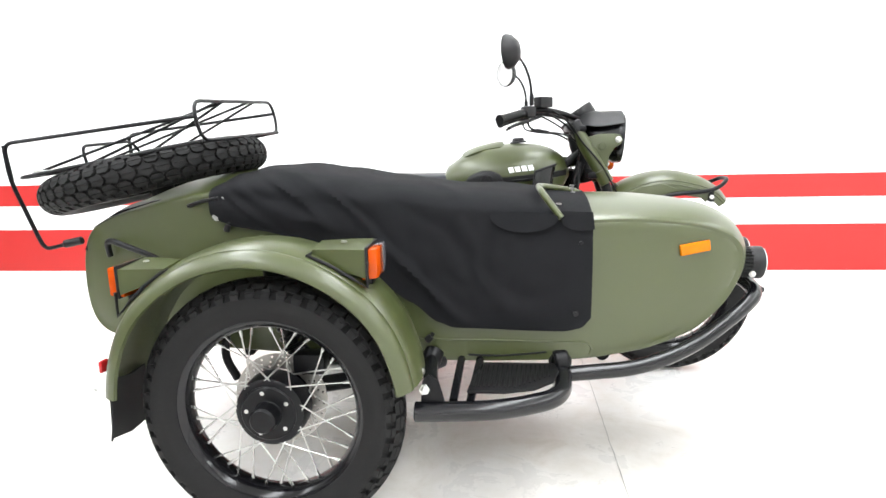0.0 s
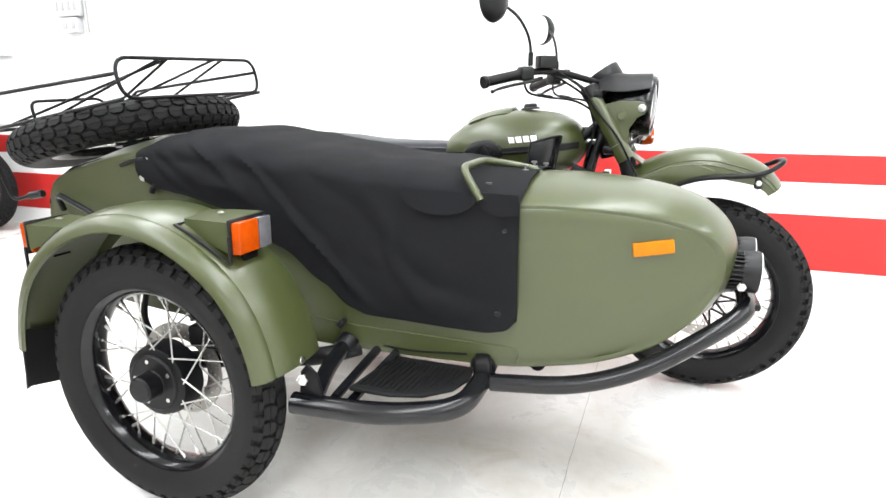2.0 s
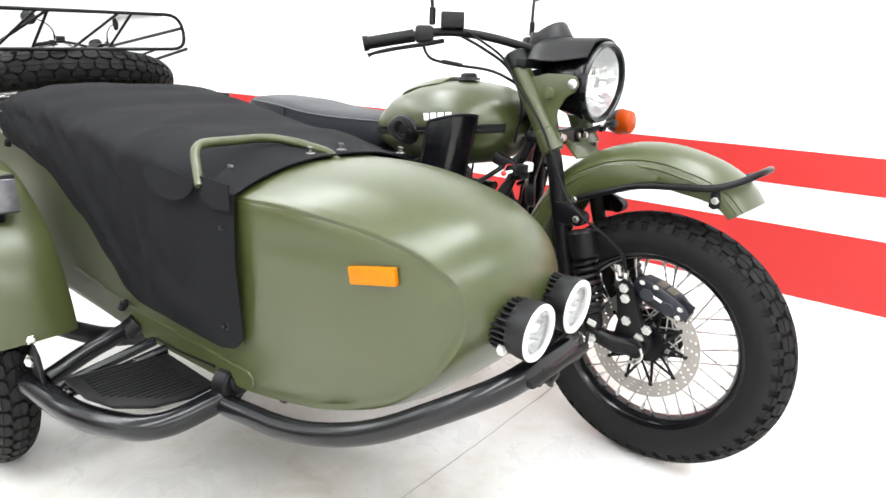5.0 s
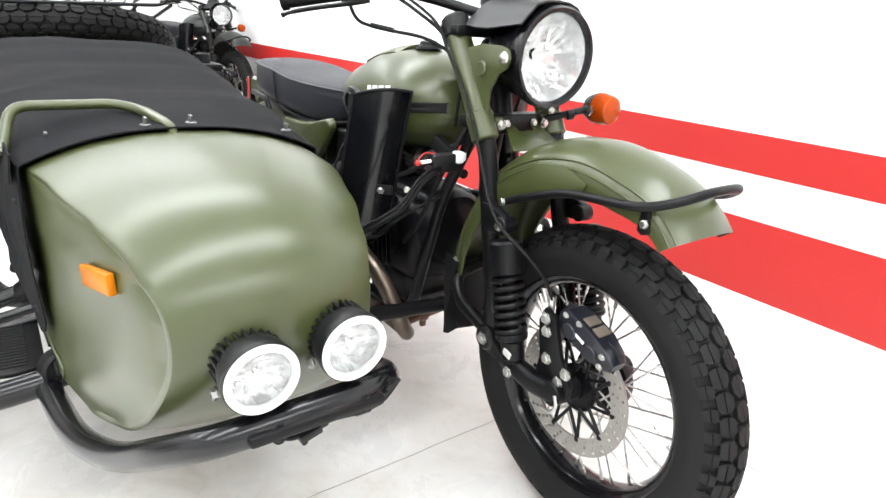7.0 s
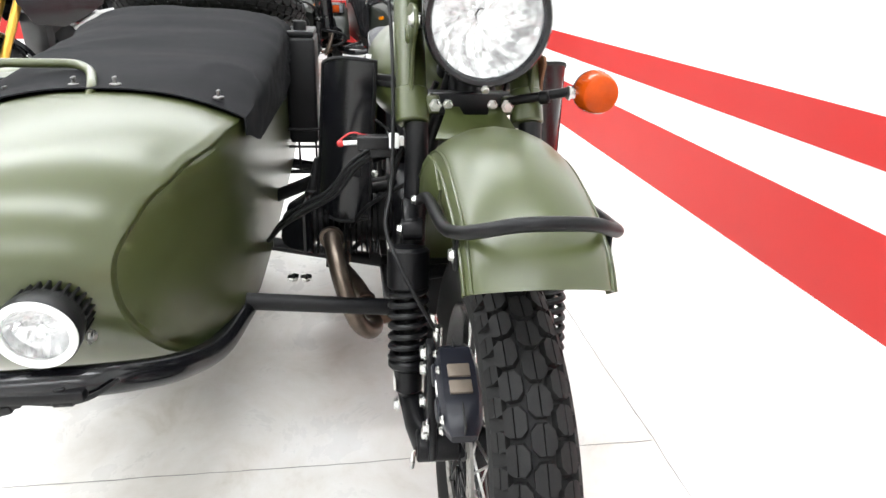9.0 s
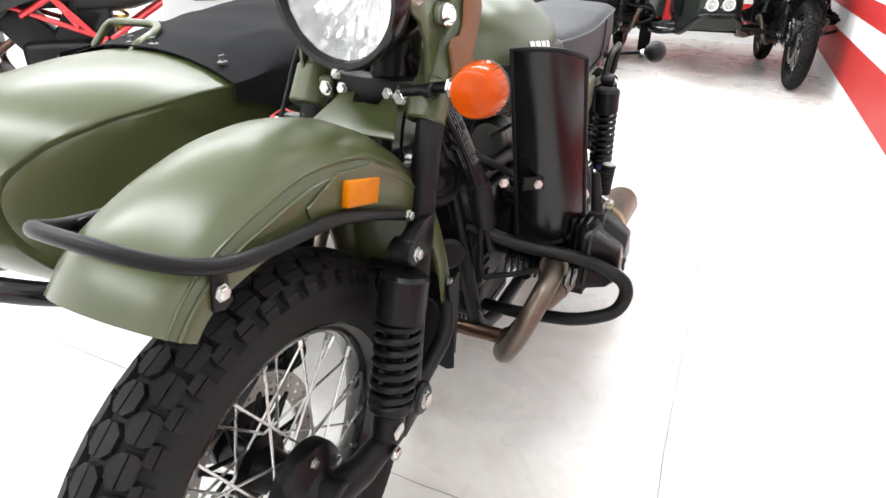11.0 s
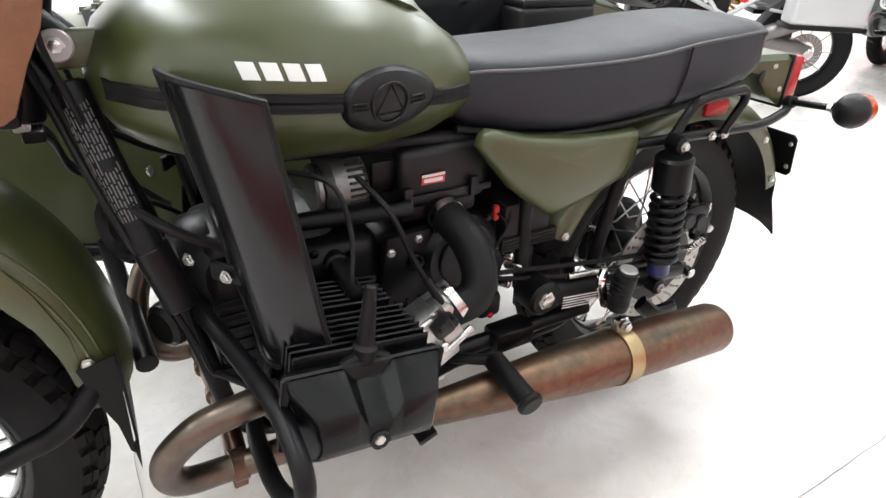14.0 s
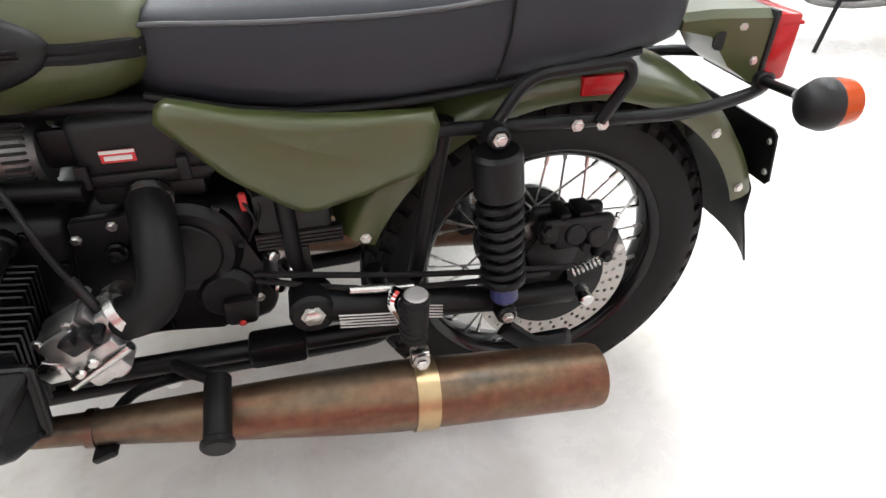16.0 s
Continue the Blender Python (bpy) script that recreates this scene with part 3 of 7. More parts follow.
rear_wheel = wheel(BIKE, REAR, "rear_wheel", hub_r=0.06, hub_w=0.11)
front_wheel = wheel(BIKE, FRONT, "front_wheel", hub_r=0.05, hub_w=0.085, single=True)
side_wheel = wheel(BIKE, SIDE, "sidecar_wheel", hub_r=0.07, hub_w=0.085)


def bolts(places, direction, parent, r=0.008, h=0.008, mat=None):
    for p in places:
        part("bolt", bolt(p, direction, r, h), mat or STEEL, parent, smooth=30)


# sidecar body
SIDE_OUT = [(-0.48, -0.965), (-0.40, -0.985), (0.0, -1.0), (0.5, -0.972), (1.0, -0.945), (1.2, -0.915), (1.35, -0.882), (1.45, -0.858), (1.52, -0.835)]
SIDE_IN = [(-0.48, -0.44), (0.0, -0.43), (1.0, -0.435), (1.2, -0.452), (1.35, -0.490), (1.45, -0.522), (1.52, -0.548)]
TUB = [(1.03, 0.785), (1.12, 0.786), (1.22, 0.781), (1.32, 0.770), (1.40, 0.753), (1.455, 0.731), (1.49, 0.706), (1.508, 0.681), (1.514, 0.65), (1.508, 0.61), (1.49, 0.57), (1.46, 0.525),
       (1.41, 0.475), (1.35, 0.437), (1.27, 0.408), (1.18, 0.388), (1.05, 0.373), (0.85, 0.368), (0.60, 0.372), (0.35, 0.385), (0.10, 0.405), (-0.15, 0.425), (-0.33, 0.443), (-0.40, 0.456),
       (-0.445, 0.485), (-0.468, 0.53), (-0.475, 0.60), (-0.470, 0.67), (-0.452, 0.735), (-0.41, 0.782), (-0.33, 0.818), (-0.20, 0.850), (-0.02, 0.882), (0.20, 0.868), (0.45, 0.842), (0.70, 0.815), (0.90, 0.795)]


def ease(t):
    t = max(0.0, min(1.0, t))
    return t * t * (3 - 2 * t)


def tub_point(x, z, s, inset=0.0):
    cx, cz = 0.52, 0.62
    n = Vector((x - cx, (z - cz) * 2.5)).normalized()
    x2, z2 = x - n.x * inset, z - n.y * inset
    bulge = 1 - abs(s) ** 2.4
    z2 += 0.052 * bulge * ease((z - 0.63) / 0.155) * (0.5 + 0.5 * ease((x + 0.4) / 0.2))
    x2 += 0.038 * bulge * ease((x - 1.15) / 0.33)
    if z < 0.46:
        z2 -= 0.012 * bulge
    yo, yi = curve_at(x, SIDE_OUT), curve_at(x, SIDE_IN)
    return Vector((x2, lerp((yo + yi) / 2, yo if s > 0 else yi, abs(s)), z2))


def fine_ring(ring, n=3):
    pts = smooth_path([(x, 0, z) for x, z in ring], n, closed=True)
    for weight in (0.5, -0.52) * 6:
        mids = [(pts[k - 1] + pts[(k + 1) % len(pts)]) / 2 for k in range(len(pts))]
        pts = [p.lerp(q, weight) for p, q in zip(pts, mids)]
    return [(p.x, p.z) for p in pts]


STATIONS = ((1.0, 0.016), (1.0, 0.008), (0.997, 0.003), (0.985, 0.0), (0.92, 0.0), (0.8, 0.0), (0.6, 0), (0.3, 0), (0, 0), (-0.3, 0), (-0.6, 0), (-0.8, 0), (-0.92, 0), (-0.985, 0), (-0.997, 0.003), (-1.0, 0.008), (-1.0, 0.016))
ring = fine_ring(TUB, 3)


def side_ring(s, f):
    """A ring on the tub's side wall, drawn in towards its middle."""
    cx, cz, out = 0.52, 0.60, []
    for x, z in ring:
        q = tub_point(x, z, s, 0.016)
        x2, z2 = cx + (q.x - cx) * f, cz + (q.z - cz) * f
        out.append(Vector((x2, curve_at(x2, SIDE_OUT if s > 0 else SIDE_IN), z2)))
    return out


CLOSE = (0.98, 0.9, 0.75, 0.6, 0.45, 0.3, 0.15, 0.02)
rows = [side_ring(1, f) for f in CLOSE[::-1]] + [[tub_point(x, z, s, i) for x, z in ring] for s, i in STATIONS] + [side_ring(-1, f) for f in CLOSE]
tub = part("sidecar_body", loft(rows, closed_u=True, cap=True), OLIVE, BIKE, "olive green sheet-steel sidecar tub")


def side_y(x, off=0.0):
    return curve_at(x, SIDE_OUT) - off


# pressed sill seam along the lower side
sill = [Vector((x, side_y(x, 0.001), z)) for x, z in ((0.30, 0.475), (0.45, 0.455), (0.60, 0.440), (0.80, 0.432), (1.00, 0.425), (1.045, 0.421), (1.06, 0.405), (1.055, 0.385))]
part("sill_seam", tube(smooth_path(sill, 5), 0.0030, 8), OLIVE, tub)

# amber side reflector
part("reflector", moved(box(0, 0, 0, 0.092, 0.012, 0.032, 0.003), pose(1.356, side_y(1.356, 0.007), 0.694, 0, -8, 14)), AMBER_REFL, tub, "amber rectangular side reflector")


# black canvas cover over the cockpit
def cover_profile(x):
    top = curve_at(x, [(-0.03, 0.905), (0.02, 0.930), (0.08, 0.940), (0.16, 0.941), (0.30, 0.922), (0.45, 0.899), (0.70, 0.868), (0.95, 0.852), (1.06, 0.846)])
    low = curve_at(x, [(-0.03, 0.82), (0.0, 0.80), (0.04, 0.785), (0.12, 0.772), (0.24, 0.742), (0.42, 0.642), (0.54, 0.555), (0.615, 0.495), (0.66, 0.478), (0.98, 0.463), (1.03, 0.472), (1.055, 0.50)])
    inn = curve_at(x, [(-0.03, 0.74), (0.3, 0.70), (0.9, 0.71), (1.055, 0.755)])
    rim = curve_at(x, [(-0.03, 0.890), (0.2, 0.880), (0.45, 0.855), (0.70, 0.828), (0.9, 0.808), (1.055, 0.797)])
    return top, low, inn, rim


def drape(x, y, z):
    """How far the loose canvas stands off: folds that fan out from the back corner, slack dips and small creases."""
    bend = noise.noise(Vector((x * 2.2, y * 2.2, z * 2.2 + 3)))
    ang = math.atan2(z - 1.02, x + 0.12)
    far = math.hypot(z - 1.02, x + 0.12)
    patch = max(0.0, noise.noise(Vector((x * 2.6 + 4, y * 2.0, z * 3.0))) + 0.35)
    fan = math.sin(ang * 19 + bend * 4.5 + y * 2) * min(1.0, far / 0.30) * patch
    slack = noise.noise(Vector((x * 4.0 + z * 3, y * 5.0, z * 3.0 - x * 2)))
    ridge = max(0.0, 1 - abs(noise.noise(Vector((ang * 5.5 + bend, far * 2.2, y * 2 + 7)))) * 3.2) ** 2
    fine = noise.noise(Vector((x * 20 + z * 9, y * 16, z * 15 - x * 8)))
    return (0.009 * fan + 0.008 * slack + 0.013 * ridge + 0.0042 * fine) * min(1.0, max(0.0, (1.02 - x) / 0.15)) * min(1.0, max(0.05, (x + 0.02) / 0.08))


def cover_row(x):
    top, low, inn, rim = cover_profile(x)
    yo, yi = side_y(x, 0.012), curve_at(x, SIDE_IN) + 0.012
    mid, half = (yo + yi) / 2, (yi - yo) / 2
    edge = lerp(rim - 0.022, rim - 0.010, min(1.0, max(0.0, (x - 0.80) / 0.18)))
    row = []
    for k in range(9):
        row.append((Vector((x, yi, lerp(inn, edge, k / 8))), 1, 0, min(1, 0.2 + k / 5)))
    for k in range(1, 40):
        a = math.pi * k / 40
        ca, sa = math.cos(a), math.sin(a)
        y = mid + half * math.copysign(abs(ca) ** 0.62, ca)
        lie = min(1.0, max(0.0, (x - 0.80) / 0.18)) ** 1.5
        snug = rim - 0.008 + 0.054 * (1 - abs((y - mid) / half) ** 2.4)
        row.append((Vector((x, y, lerp(edge + (top - edge) * abs(sa) ** 0.72, snug, lie))), ca, sa, 1.0))
    for k in range(29):
        t = k / 28
        row.append((Vector((x, yo - 0.006 * math.sin(math.pi * min(1, t * 1.1)), lerp(edge, low, t))), -1, 0, min(1.0, 0.12 + (1 - t) * (edge - low) / 0.08)))
    out = []
    for p, ny, nz, hold in row:
        d = drape(p.x, p.y, p.z) * hold
        out.append(p + Vector((0, ny * abs(d), nz * max(-0.004, d * 0.4))))
    return out


xs = [-0.03, -0.015] + [0.013 * k for k in range(78)] + [1.012, 1.025, 1.037, 1.048, 1.056]
cover = part("tonneau_cover", thick(loft([cover_row(x) for x in xs]), -0.003), CANVAS, BIKE, "black canvas tonneau cover snapped over the cockpit")
flap = [(0.775 + 0.09 + 0.095 * math.cos(a), 0.792 + 0.045 * math.sin(a) * (1.0 if math.sin(a) < 0 else 0.30)) for a in [2 * math.pi * k / 28 for k in range(28)]]
part("flap", moved(plate([(x - 0.865, z - 0.79) for x, z in flap], "y", 0, 0.003), pose(0.862, -0.978, 0.800, -12, 2, 1.5)), CANVAS, cover, "half-round canvas flap")
flap2 = [(0.955, 0.805), (1.05, 0.800), (1.055, 0.752), (1.0, 0.748), (0.965, 0.765)]
part("flap", moved(plate([(x - 1.0, z - 0.78) for x, z in flap2], "y", 0, 0.003), pose(1.004, -0.965, 0.790, -8, 0, 3)), CANVAS, cover)
SNAPS_SIDE = [(1.023, 0.724), (1.008, 0.518)]
for x, z in SNAPS_SIDE:
    part("snap", join(drum((x, side_y(x, 0.012), z), (x, side_y(x, 0.017), z), 0.011, 0.002, 18), drum((x, side_y(x, 0.016), z), (x, side_y(x, 0.024), z), 0.005, 0.001, 12)), PLASTIC, cover, "black twist fastener")
for x, y, z in ((0.965, -0.900, 0.812), (1.020, -0.746, 0.842), (1.028, -0.668, 0.845), (1.025, -0.478, 0.822)):
    part("snap", join(drum((x, y, z), (x, y, z + 0.005), 0.011, 0.002, 18), drum((x, y, z + 0.004), (x, y, z + 0.014), 0.0035, 0.001, 10), box(x, y, z + 0.015, 0.016, 0.006, 0.006, 0.002)), ALU_DARK, cover, "turn-button fastener")
part("strap_end", join(drum((0.594, -0.985, 0.453), (0.580, -0.987, 0.438), 0.010, 0.002), drum((0.600, -0.982, 0.462), (0.594, -0.985, 0.453), 0.006, 0.001)), PLASTIC, cover)
part("strap_end", join(drum((0.02, -1.012, 0.79), (0.012, -1.014, 0.772), 0.009, 0.002), drum((0.028, -1.010, 0.80), (0.02, -1.012, 0.79), 0.005, 0.001)), PLASTIC, cover)

# olive windscreen rail on the cowl
rail = bent_path([(1.062, -0.706, 0.828), (1.035, -0.708, 0.846), (0.955, -0.735, 0.862), (0.913, -0.775, 0.870), (0.912, -0.945, 0.868), (0.966, -0.968, 0.795)], 0.03, 5)
part("grab_rail", tube(rail, 0.0095, 12), OLIVE, tub, "olive bent-tube grab rail")
bolts([(0.009, -1.004, 0.863), (-0.015, -1.004, 0.815)], (0, -1, 0), tub, 0.011, 0.012)
part("hood_catch", tube([(-0.10, -1.003, 0.845), (-0.05, -1.012, 0.86), (0.0, -1.014, 0.868)], 0.006, 8), BLACK, tub)

# luggage bracket loop on the tub's back corner
part("grab_handle", tube(bent_path([(-0.36, -1.0, 0.70), (-0.35, -1.025, 0.755), (-0.20, -1.03, 0.70), (-0.16, -1.02, 0.66)], 0.03), 0.009, 10), BLACK, tub)

# trunk lid under the spare wheel
lid = [[Vector((x, y, z + 0.014 - 0.03 * abs((y + 0.72) / 0.28) ** 3)) for y in [-0.97 + 0.05 * k for k in range(11)]] for x, z in ((-0.46, 0.72), (-0.42, 0.79), (-0.34, 0.835), (-0.22, 0.865), (-0.10, 0.885), (-0.04, 0.893))]
part("trunk_lid", thick(loft(lid), 0.008), BLACK, tub, "black rubber-edged trunk lid")

# spare wheel, laid tilted on the trunk lid
SPARE_TILT = Matrix.Rotation(radians(-13.0), 4, "Y") @ Matrix.Rotation(radians(90), 4, "X")
SPARE = Vector((-0.333, -0.735, 0.921))
spare = wheel(BIKE, SPARE, "spare_wheel", tilt=SPARE_TILT, hub_r=0.06, hub_w=0.08)
part("mount_post", drum((-0.33, -0.735, 0.80), (-0.325, -0.735, 0.985), 0.035), BLACK, spare)

# black wire luggage rack over the spare wheel
rack_m = Matrix.Translation((-0.31, -0.74, 0.994)) @ Matrix.Rotation(radians(-9.5), 4, "Y") @ Matrix.Rotation(radians(2.5), 4, "X")


def rack_pts(pts):
    return [rack_m @ Vector(p) for p in pts]


RX, RY, RT = 0.29, 0.30, 0.110
rack = part("luggage_rack", join(
    tube(bent_path(rack_pts([(RX, -RY, 0.0), (RX, -RY, RT), (RX, RY, RT), (RX, RY, 0.0)]), 0.05, closed=True), 0.0055, 8, closed=True),
    tube(bent_path(rack_pts([(RX, -RY, 0.0), (-RX, -RY, 0.0), (-RX, RY, 0.0), (RX, RY, 0.0)]), 0.05), 0.0055, 8)), BLACK, BIKE, "black wire luggage rack")
for y in (-RY, RY):
    part("rack_bar", tube(bent_path(rack_pts([(RX, y, RT * 0.62), (-RX, y, RT * 0.92), (-RX - 0.01, y, 0.0)]), 0.03), 0.0055, 8), BLACK, rack)
for k in range(5):
    y = -0.2 + 0.1 * k
    part("rack_bar", bar(*rack_pts([(-RX, y, 0.0), (RX, y, 0.0)]), 0.0038, 8), BLACK, rack)
for x in (-0.16, 0.02):
    part("rack_bar", bar(*rack_pts([(x, -RY, 0.0), (x, RY, 0.0)]), 0.0045, 8), BLACK, rack)
part("rack_hoop", tube(bent_path(rack_pts([(-0.06, -RY, 0.0), (-0.06, -RY, 0.052), (-0.06, -0.06, 0.052), (-0.06, -0.02, 0.0)]), 0.03), 0.0045, 8), BLACK, rack)
for y1, x0, y0 in ((-0.10, -RX, -0.26), (-0.10, 0.0, -0.10), (0.10, -RX, 0.02), (0.14, -0.05, 0.14), (-0.13, -0.12, -0.22)):
    part("rack_brace", bar(*rack_pts([(x0, y0, 0.0), (RX, y1, RT)]), 0.0042, 8), BLACK, rack)
for y in (-RY, RY):
    part("rack_leg", tube(bent_path([*rack_pts([(-RX, y, RT * 0.88), (-RX - 0.015, y, 0.0)]), Vector((-0.565, -0.74 + y * 0.93, 0.76)), Vector((-0.55, -0.74 + y * 0.92, 0.722)), Vector((-0.45, -0.74 + y * 0.85, 0.745))], 0.035), 0.006, 8), BLACK, rack)
    part("foot", drum((-0.50, -0.74 + y * 0.87, 0.735), (-0.445, -0.74 + y * 0.85, 0.746), 0.012), PLASTIC, rack)
part("rack_hook", tube(smooth_path(rack_pts([(-0.20, -0.27, 0.004), (-0.24, -0.28, 0.012), (-0.25, -0.25, 0.004), (-0.20, -0.24, 0.004)]), 5), 0.003, 6), STEEL, rack)

# sidecar wheel: fender, hub cap, disc, flap
FC = Vector((0.184, 0, 0.332))


def fender_rows(centre, section, angles, radii):
    rows = []
    for a, R in zip(angles, radii):
        rows.append([Vector((centre.x + (R + dr) * math.cos(a), y, centre.z + (R + dr) * math.sin(a))) for y, dr in section])
    return rows


angs = [radians(12 + 160 * k / 40) for k in range(41)]
rads = [curve_at(math.degrees(a), [(8, 0.410), (45, 0.432), (90, 0.440), (135, 0.432), (172, 0.412)]) for a in angs]
sec = [(-1.080, -0.035), (-1.086, -0.008), (-1.10, 0.002), (-1.16, 0.010), (-1.22, 0.010), (-1.262, 0.003), (-1.272, -0.004), (-1.284, -0.003), (-1.300, -0.012), (-1.310, -0.028), (-1.312, -0.042), (-1.304, -0.046)]
sfender = part("sidecar_fender", thick(loft(fender_rows(FC, sec, angs, rads)), 0.0025), OLIVE, BIKE, "olive green sidecar wheel fender")
bolts([(0.589, -1.185, 0.426)], (1, -0.15, 0.1), sfender, 0.010, 0.009)
bolts([(-0.243, -1.29, 0.41)], (-0.8, -1, 0), sfender, 0.008, 0.006)
flap_sec = [(-1.12, 0.0), (-1.20, 0.004), (-1.28, 0.006), (-1.298, 0.014)]
frows = [[Vector((-0.216 + dx - dz * 0.06, y, z - (0.0 if y < -1.2 else 0.02))) for y, dx in flap_sec] for z, dz in ((0.43, 0), (0.36, 0.03), (0.30, 0.10), (0.265, 0.20))]
part("mud_flap", thick(loft(frows), 0.004), HOSE, sfender, "black rubber mud flap")
part("rear_reflector", box(-0.246, -1.245, 0.452, 0.010, 0.030, 0.032, 0.003), RED_LENS, sfender)


def marker(x0, x1, lens_x, amber_y, other_y, other, name):
    """A lamp housing on the fender with a two-coloured lens."""
    yo, yi = -1.256, -1.135
    d = 1 if lens_x > x1 else -1
    s = 1.0 if d > 0 else 0.937
    rows = []
    for x, zb, zt, sh in ((x0, 0.742, 0.768, 0.018), ((x0 + x1) / 2, 0.712, 0.770, 0.006), (x1, 0.690, 0.770, 0.0)):
        zb, zt = zb * s, zt * s
        rows.append([Vector((x, yo + sh, zb)), Vector((x, yi - sh, zb + 0.02)), Vector((x, yi - sh, zt)), Vector((x, yo + sh, zt - 0.008))])
    m = part(name, loft(rows, closed_u=True, cap=True), OLIVE, sfender, "olive sheet-metal lamp housing")
    zc = (0.726 if d > 0 else 0.680)
    part("gasket", box(x1 + d * 0.004, (yo + yi) / 2, zc, 0.008, abs(yo - yi) + 0.006, 0.086, 0.003), PLASTIC, m)
    for a, b, mat, lab in ((yo + 0.002, yo + 0.072, AMBER, "orange lens half"), (yo + 0.072, yi - 0.002, other, "")):
        lens = box(lens_x - d * 0.012, (a + b) / 2, zc, 0.040, abs(a - b) - 0.001, 0.074, 0.005)
        bmesh.ops.transform(lens, matrix=Matrix.Translation((lens_x, 0, zc)) @ Matrix.Shear("YZ", 4, (0.0, 0.12 * d)) @ Matrix.Translation((-lens_x, 0, -zc)), verts=lens.verts)
        part("lens", lens, mat, m, lab)
    bolts([(x0 + d * 0.07, (yo + yi) / 2, 0.771 * s)], (0, 0, 1), m, 0.007, 0.004)
    part("bracket", box(x1 - d * 0.01, -1.19, zc - 0.05, 0.035, 0.05, 0.022, 0.003), BLACK, m)
    return m


marker(0.335, 0.470, 0.492, -1.25, -1.14, SMOKE, "front_marker_lamp")
marker(-0.055, -0.168, -0.190, -1.25, -1.14, RED_LENS, "rear_marker_lamp")


def on_fender(x, y, lift=0.004):
    return (x, y, FC.z + math.sqrt(max(0.0, 0.438 ** 2 - (x - FC.x) ** 2)) + lift)


for xa, xb, d in ((0.330, 0.476, 1), (-0.050, -0.176, -1)):
    gp = [on_fender(xa, -1.15), on_fender(xa, -1.262), on_fender(lerp(xa, xb, 0.35), -1.264), on_fender(lerp(xa, xb, 0.7), -1.264), (xb, -1.262, on_fender(xb, -1.262)[2] + 0.008), (xb, -1.262, on_fender(xb, -1.262)[2] + 0.07)]
    part("marker_gasket", tube(gp, 0.0045, 8), PLASTIC, sfender, "black rubber edge strip")

hub = part("hub_cap", lathe([(0, 0.088), (0.029, 0.088), (0.034, 0.082), (0.035, 0.045), (0.039, 0.040), (0.082, 0.036), (0.091, 0.030), (0.095, 0.015), (0.095, -0.03), (0, -0.03)], SIDE + Vector((0, 0.0, 0)), (0, -1, 0), 40), BLACK, side_wheel, "black stepped hub cap")
for k in range(5):
    a = radians(30 + 72 * k)
    part("bolt", bolt(SIDE + Vector((0.058 * math.cos(a), -0.037, 0.058 * math.sin(a))), (0, -1, 0), 0.007, 0.006), STEEL, side_wheel)
part("brake_disc", moved(disc_mesh(0.085, 0.128, 0.0), Matrix.Translation(SIDE + Vector((0, 0.062, 0)))), DISC, side_wheel, "drilled steel brake disc")
part("brake_caliper", box(SIDE.x + 0.085, SIDE.y + 0.075, SIDE.z + 0.10, 0.09, 0.06, 0.06, 0.012), BLACK, BIKE, "black brake caliper")
part("swing_arm", tube(bent_path([(0.185, -1.13, 0.34), (0.34, -1.07, 0.345), (0.55, -1.02, 0.36), (0.62, -0.95, 0.37)], 0.05), 0.024, 12), BLACK, BIKE)
part("sidecar_shock", coil((0.23, -1.085, 0.40), (0.17, -1.08, 0.66), 0.030, 0.0065, 9), BLACK, BIKE)
part("shock_body", join(drum((0.23, -1.085, 0.34), (0.175, -1.08, 0.68), 0.018), drum((0.18, -1.08, 0.63), (0.168, -1.08, 0.72), 0.033)), BLACK, BIKE)
part("brake_hose", tube(smooth_path([(0.05, -1.10, 0.36), (0.02, -1.10, 0.44), (0.05, -1.09, 0.56), (0.10, -1.06, 0.62)], 6), 0.012, 10), HOSE, BIKE)

# sidecar chassis tubes, step and bumper
step = part("step_frame", tube(bent_path([(0.572, -1.198, 0.318), (0.80, -1.180, 0.318), (0.965, -1.10, 0.322), (0.975, -0.96, 0.340), (0.968, -0.925, 0.362)], 0.10, 8), 0.0265, 16), SATIN, BIKE, "thick black step tube")
part("tube_end", drum((0.575, -1.198, 0.318), (0.571, -1.198, 0.318), 0.024), HOSE, step)
part("clamp", join(drum((0.950, -0.945, 0.362), (0.992, -0.935, 0.367), 0.037, 0.006), drum((0.971, -0.952, 0.364), (0.970, -0.915, 0.368), 0.034, 0.005)), BLACK, step)
part("strut", tube(bent_path([(0.62, -1.175, 0.335), (0.60, -1.08, 0.362), (0.592, -0.975, 0.385)], 0.03), 0.021, 12), SATIN, step)
part("knob", drum((0.59, -0.985, 0.372), (0.60, -0.955, 0.398), 0.030), BLACK, step)
part("bracket", plate([(0.585, 0.325), (0.655, 0.325), (0.635, 0.40), (0.61, 0.42), (0.592, 0.40)], "y", -1.188, 0.008, 0.002), BLACK, step)
part("cross_tube", bar((0.67, -1.17, 0.335), (0.68, -0.96, 0.375), 0.012), SATIN, step)
part("cross_tube", bar((0.715, -1.17, 0.335), (0.735, -0.96, 0.372), 0.012), SATIN, step)
bolts([(0.598, -1.192, 0.379)], (0.5, -1, 0), step, 0.012, 0.011)
pl = [(0.706, -1.168), (0.81, -1.166), (0.885, -1.143), (0.940, -1.090), (0.960, -1.02), (0.952, -0.962), (0.732, -0.962)]
part("step_plate", plate(pl, "z", 0.362, 0.010, 0.003), HOSE, step, "black ribbed rubber step plate")
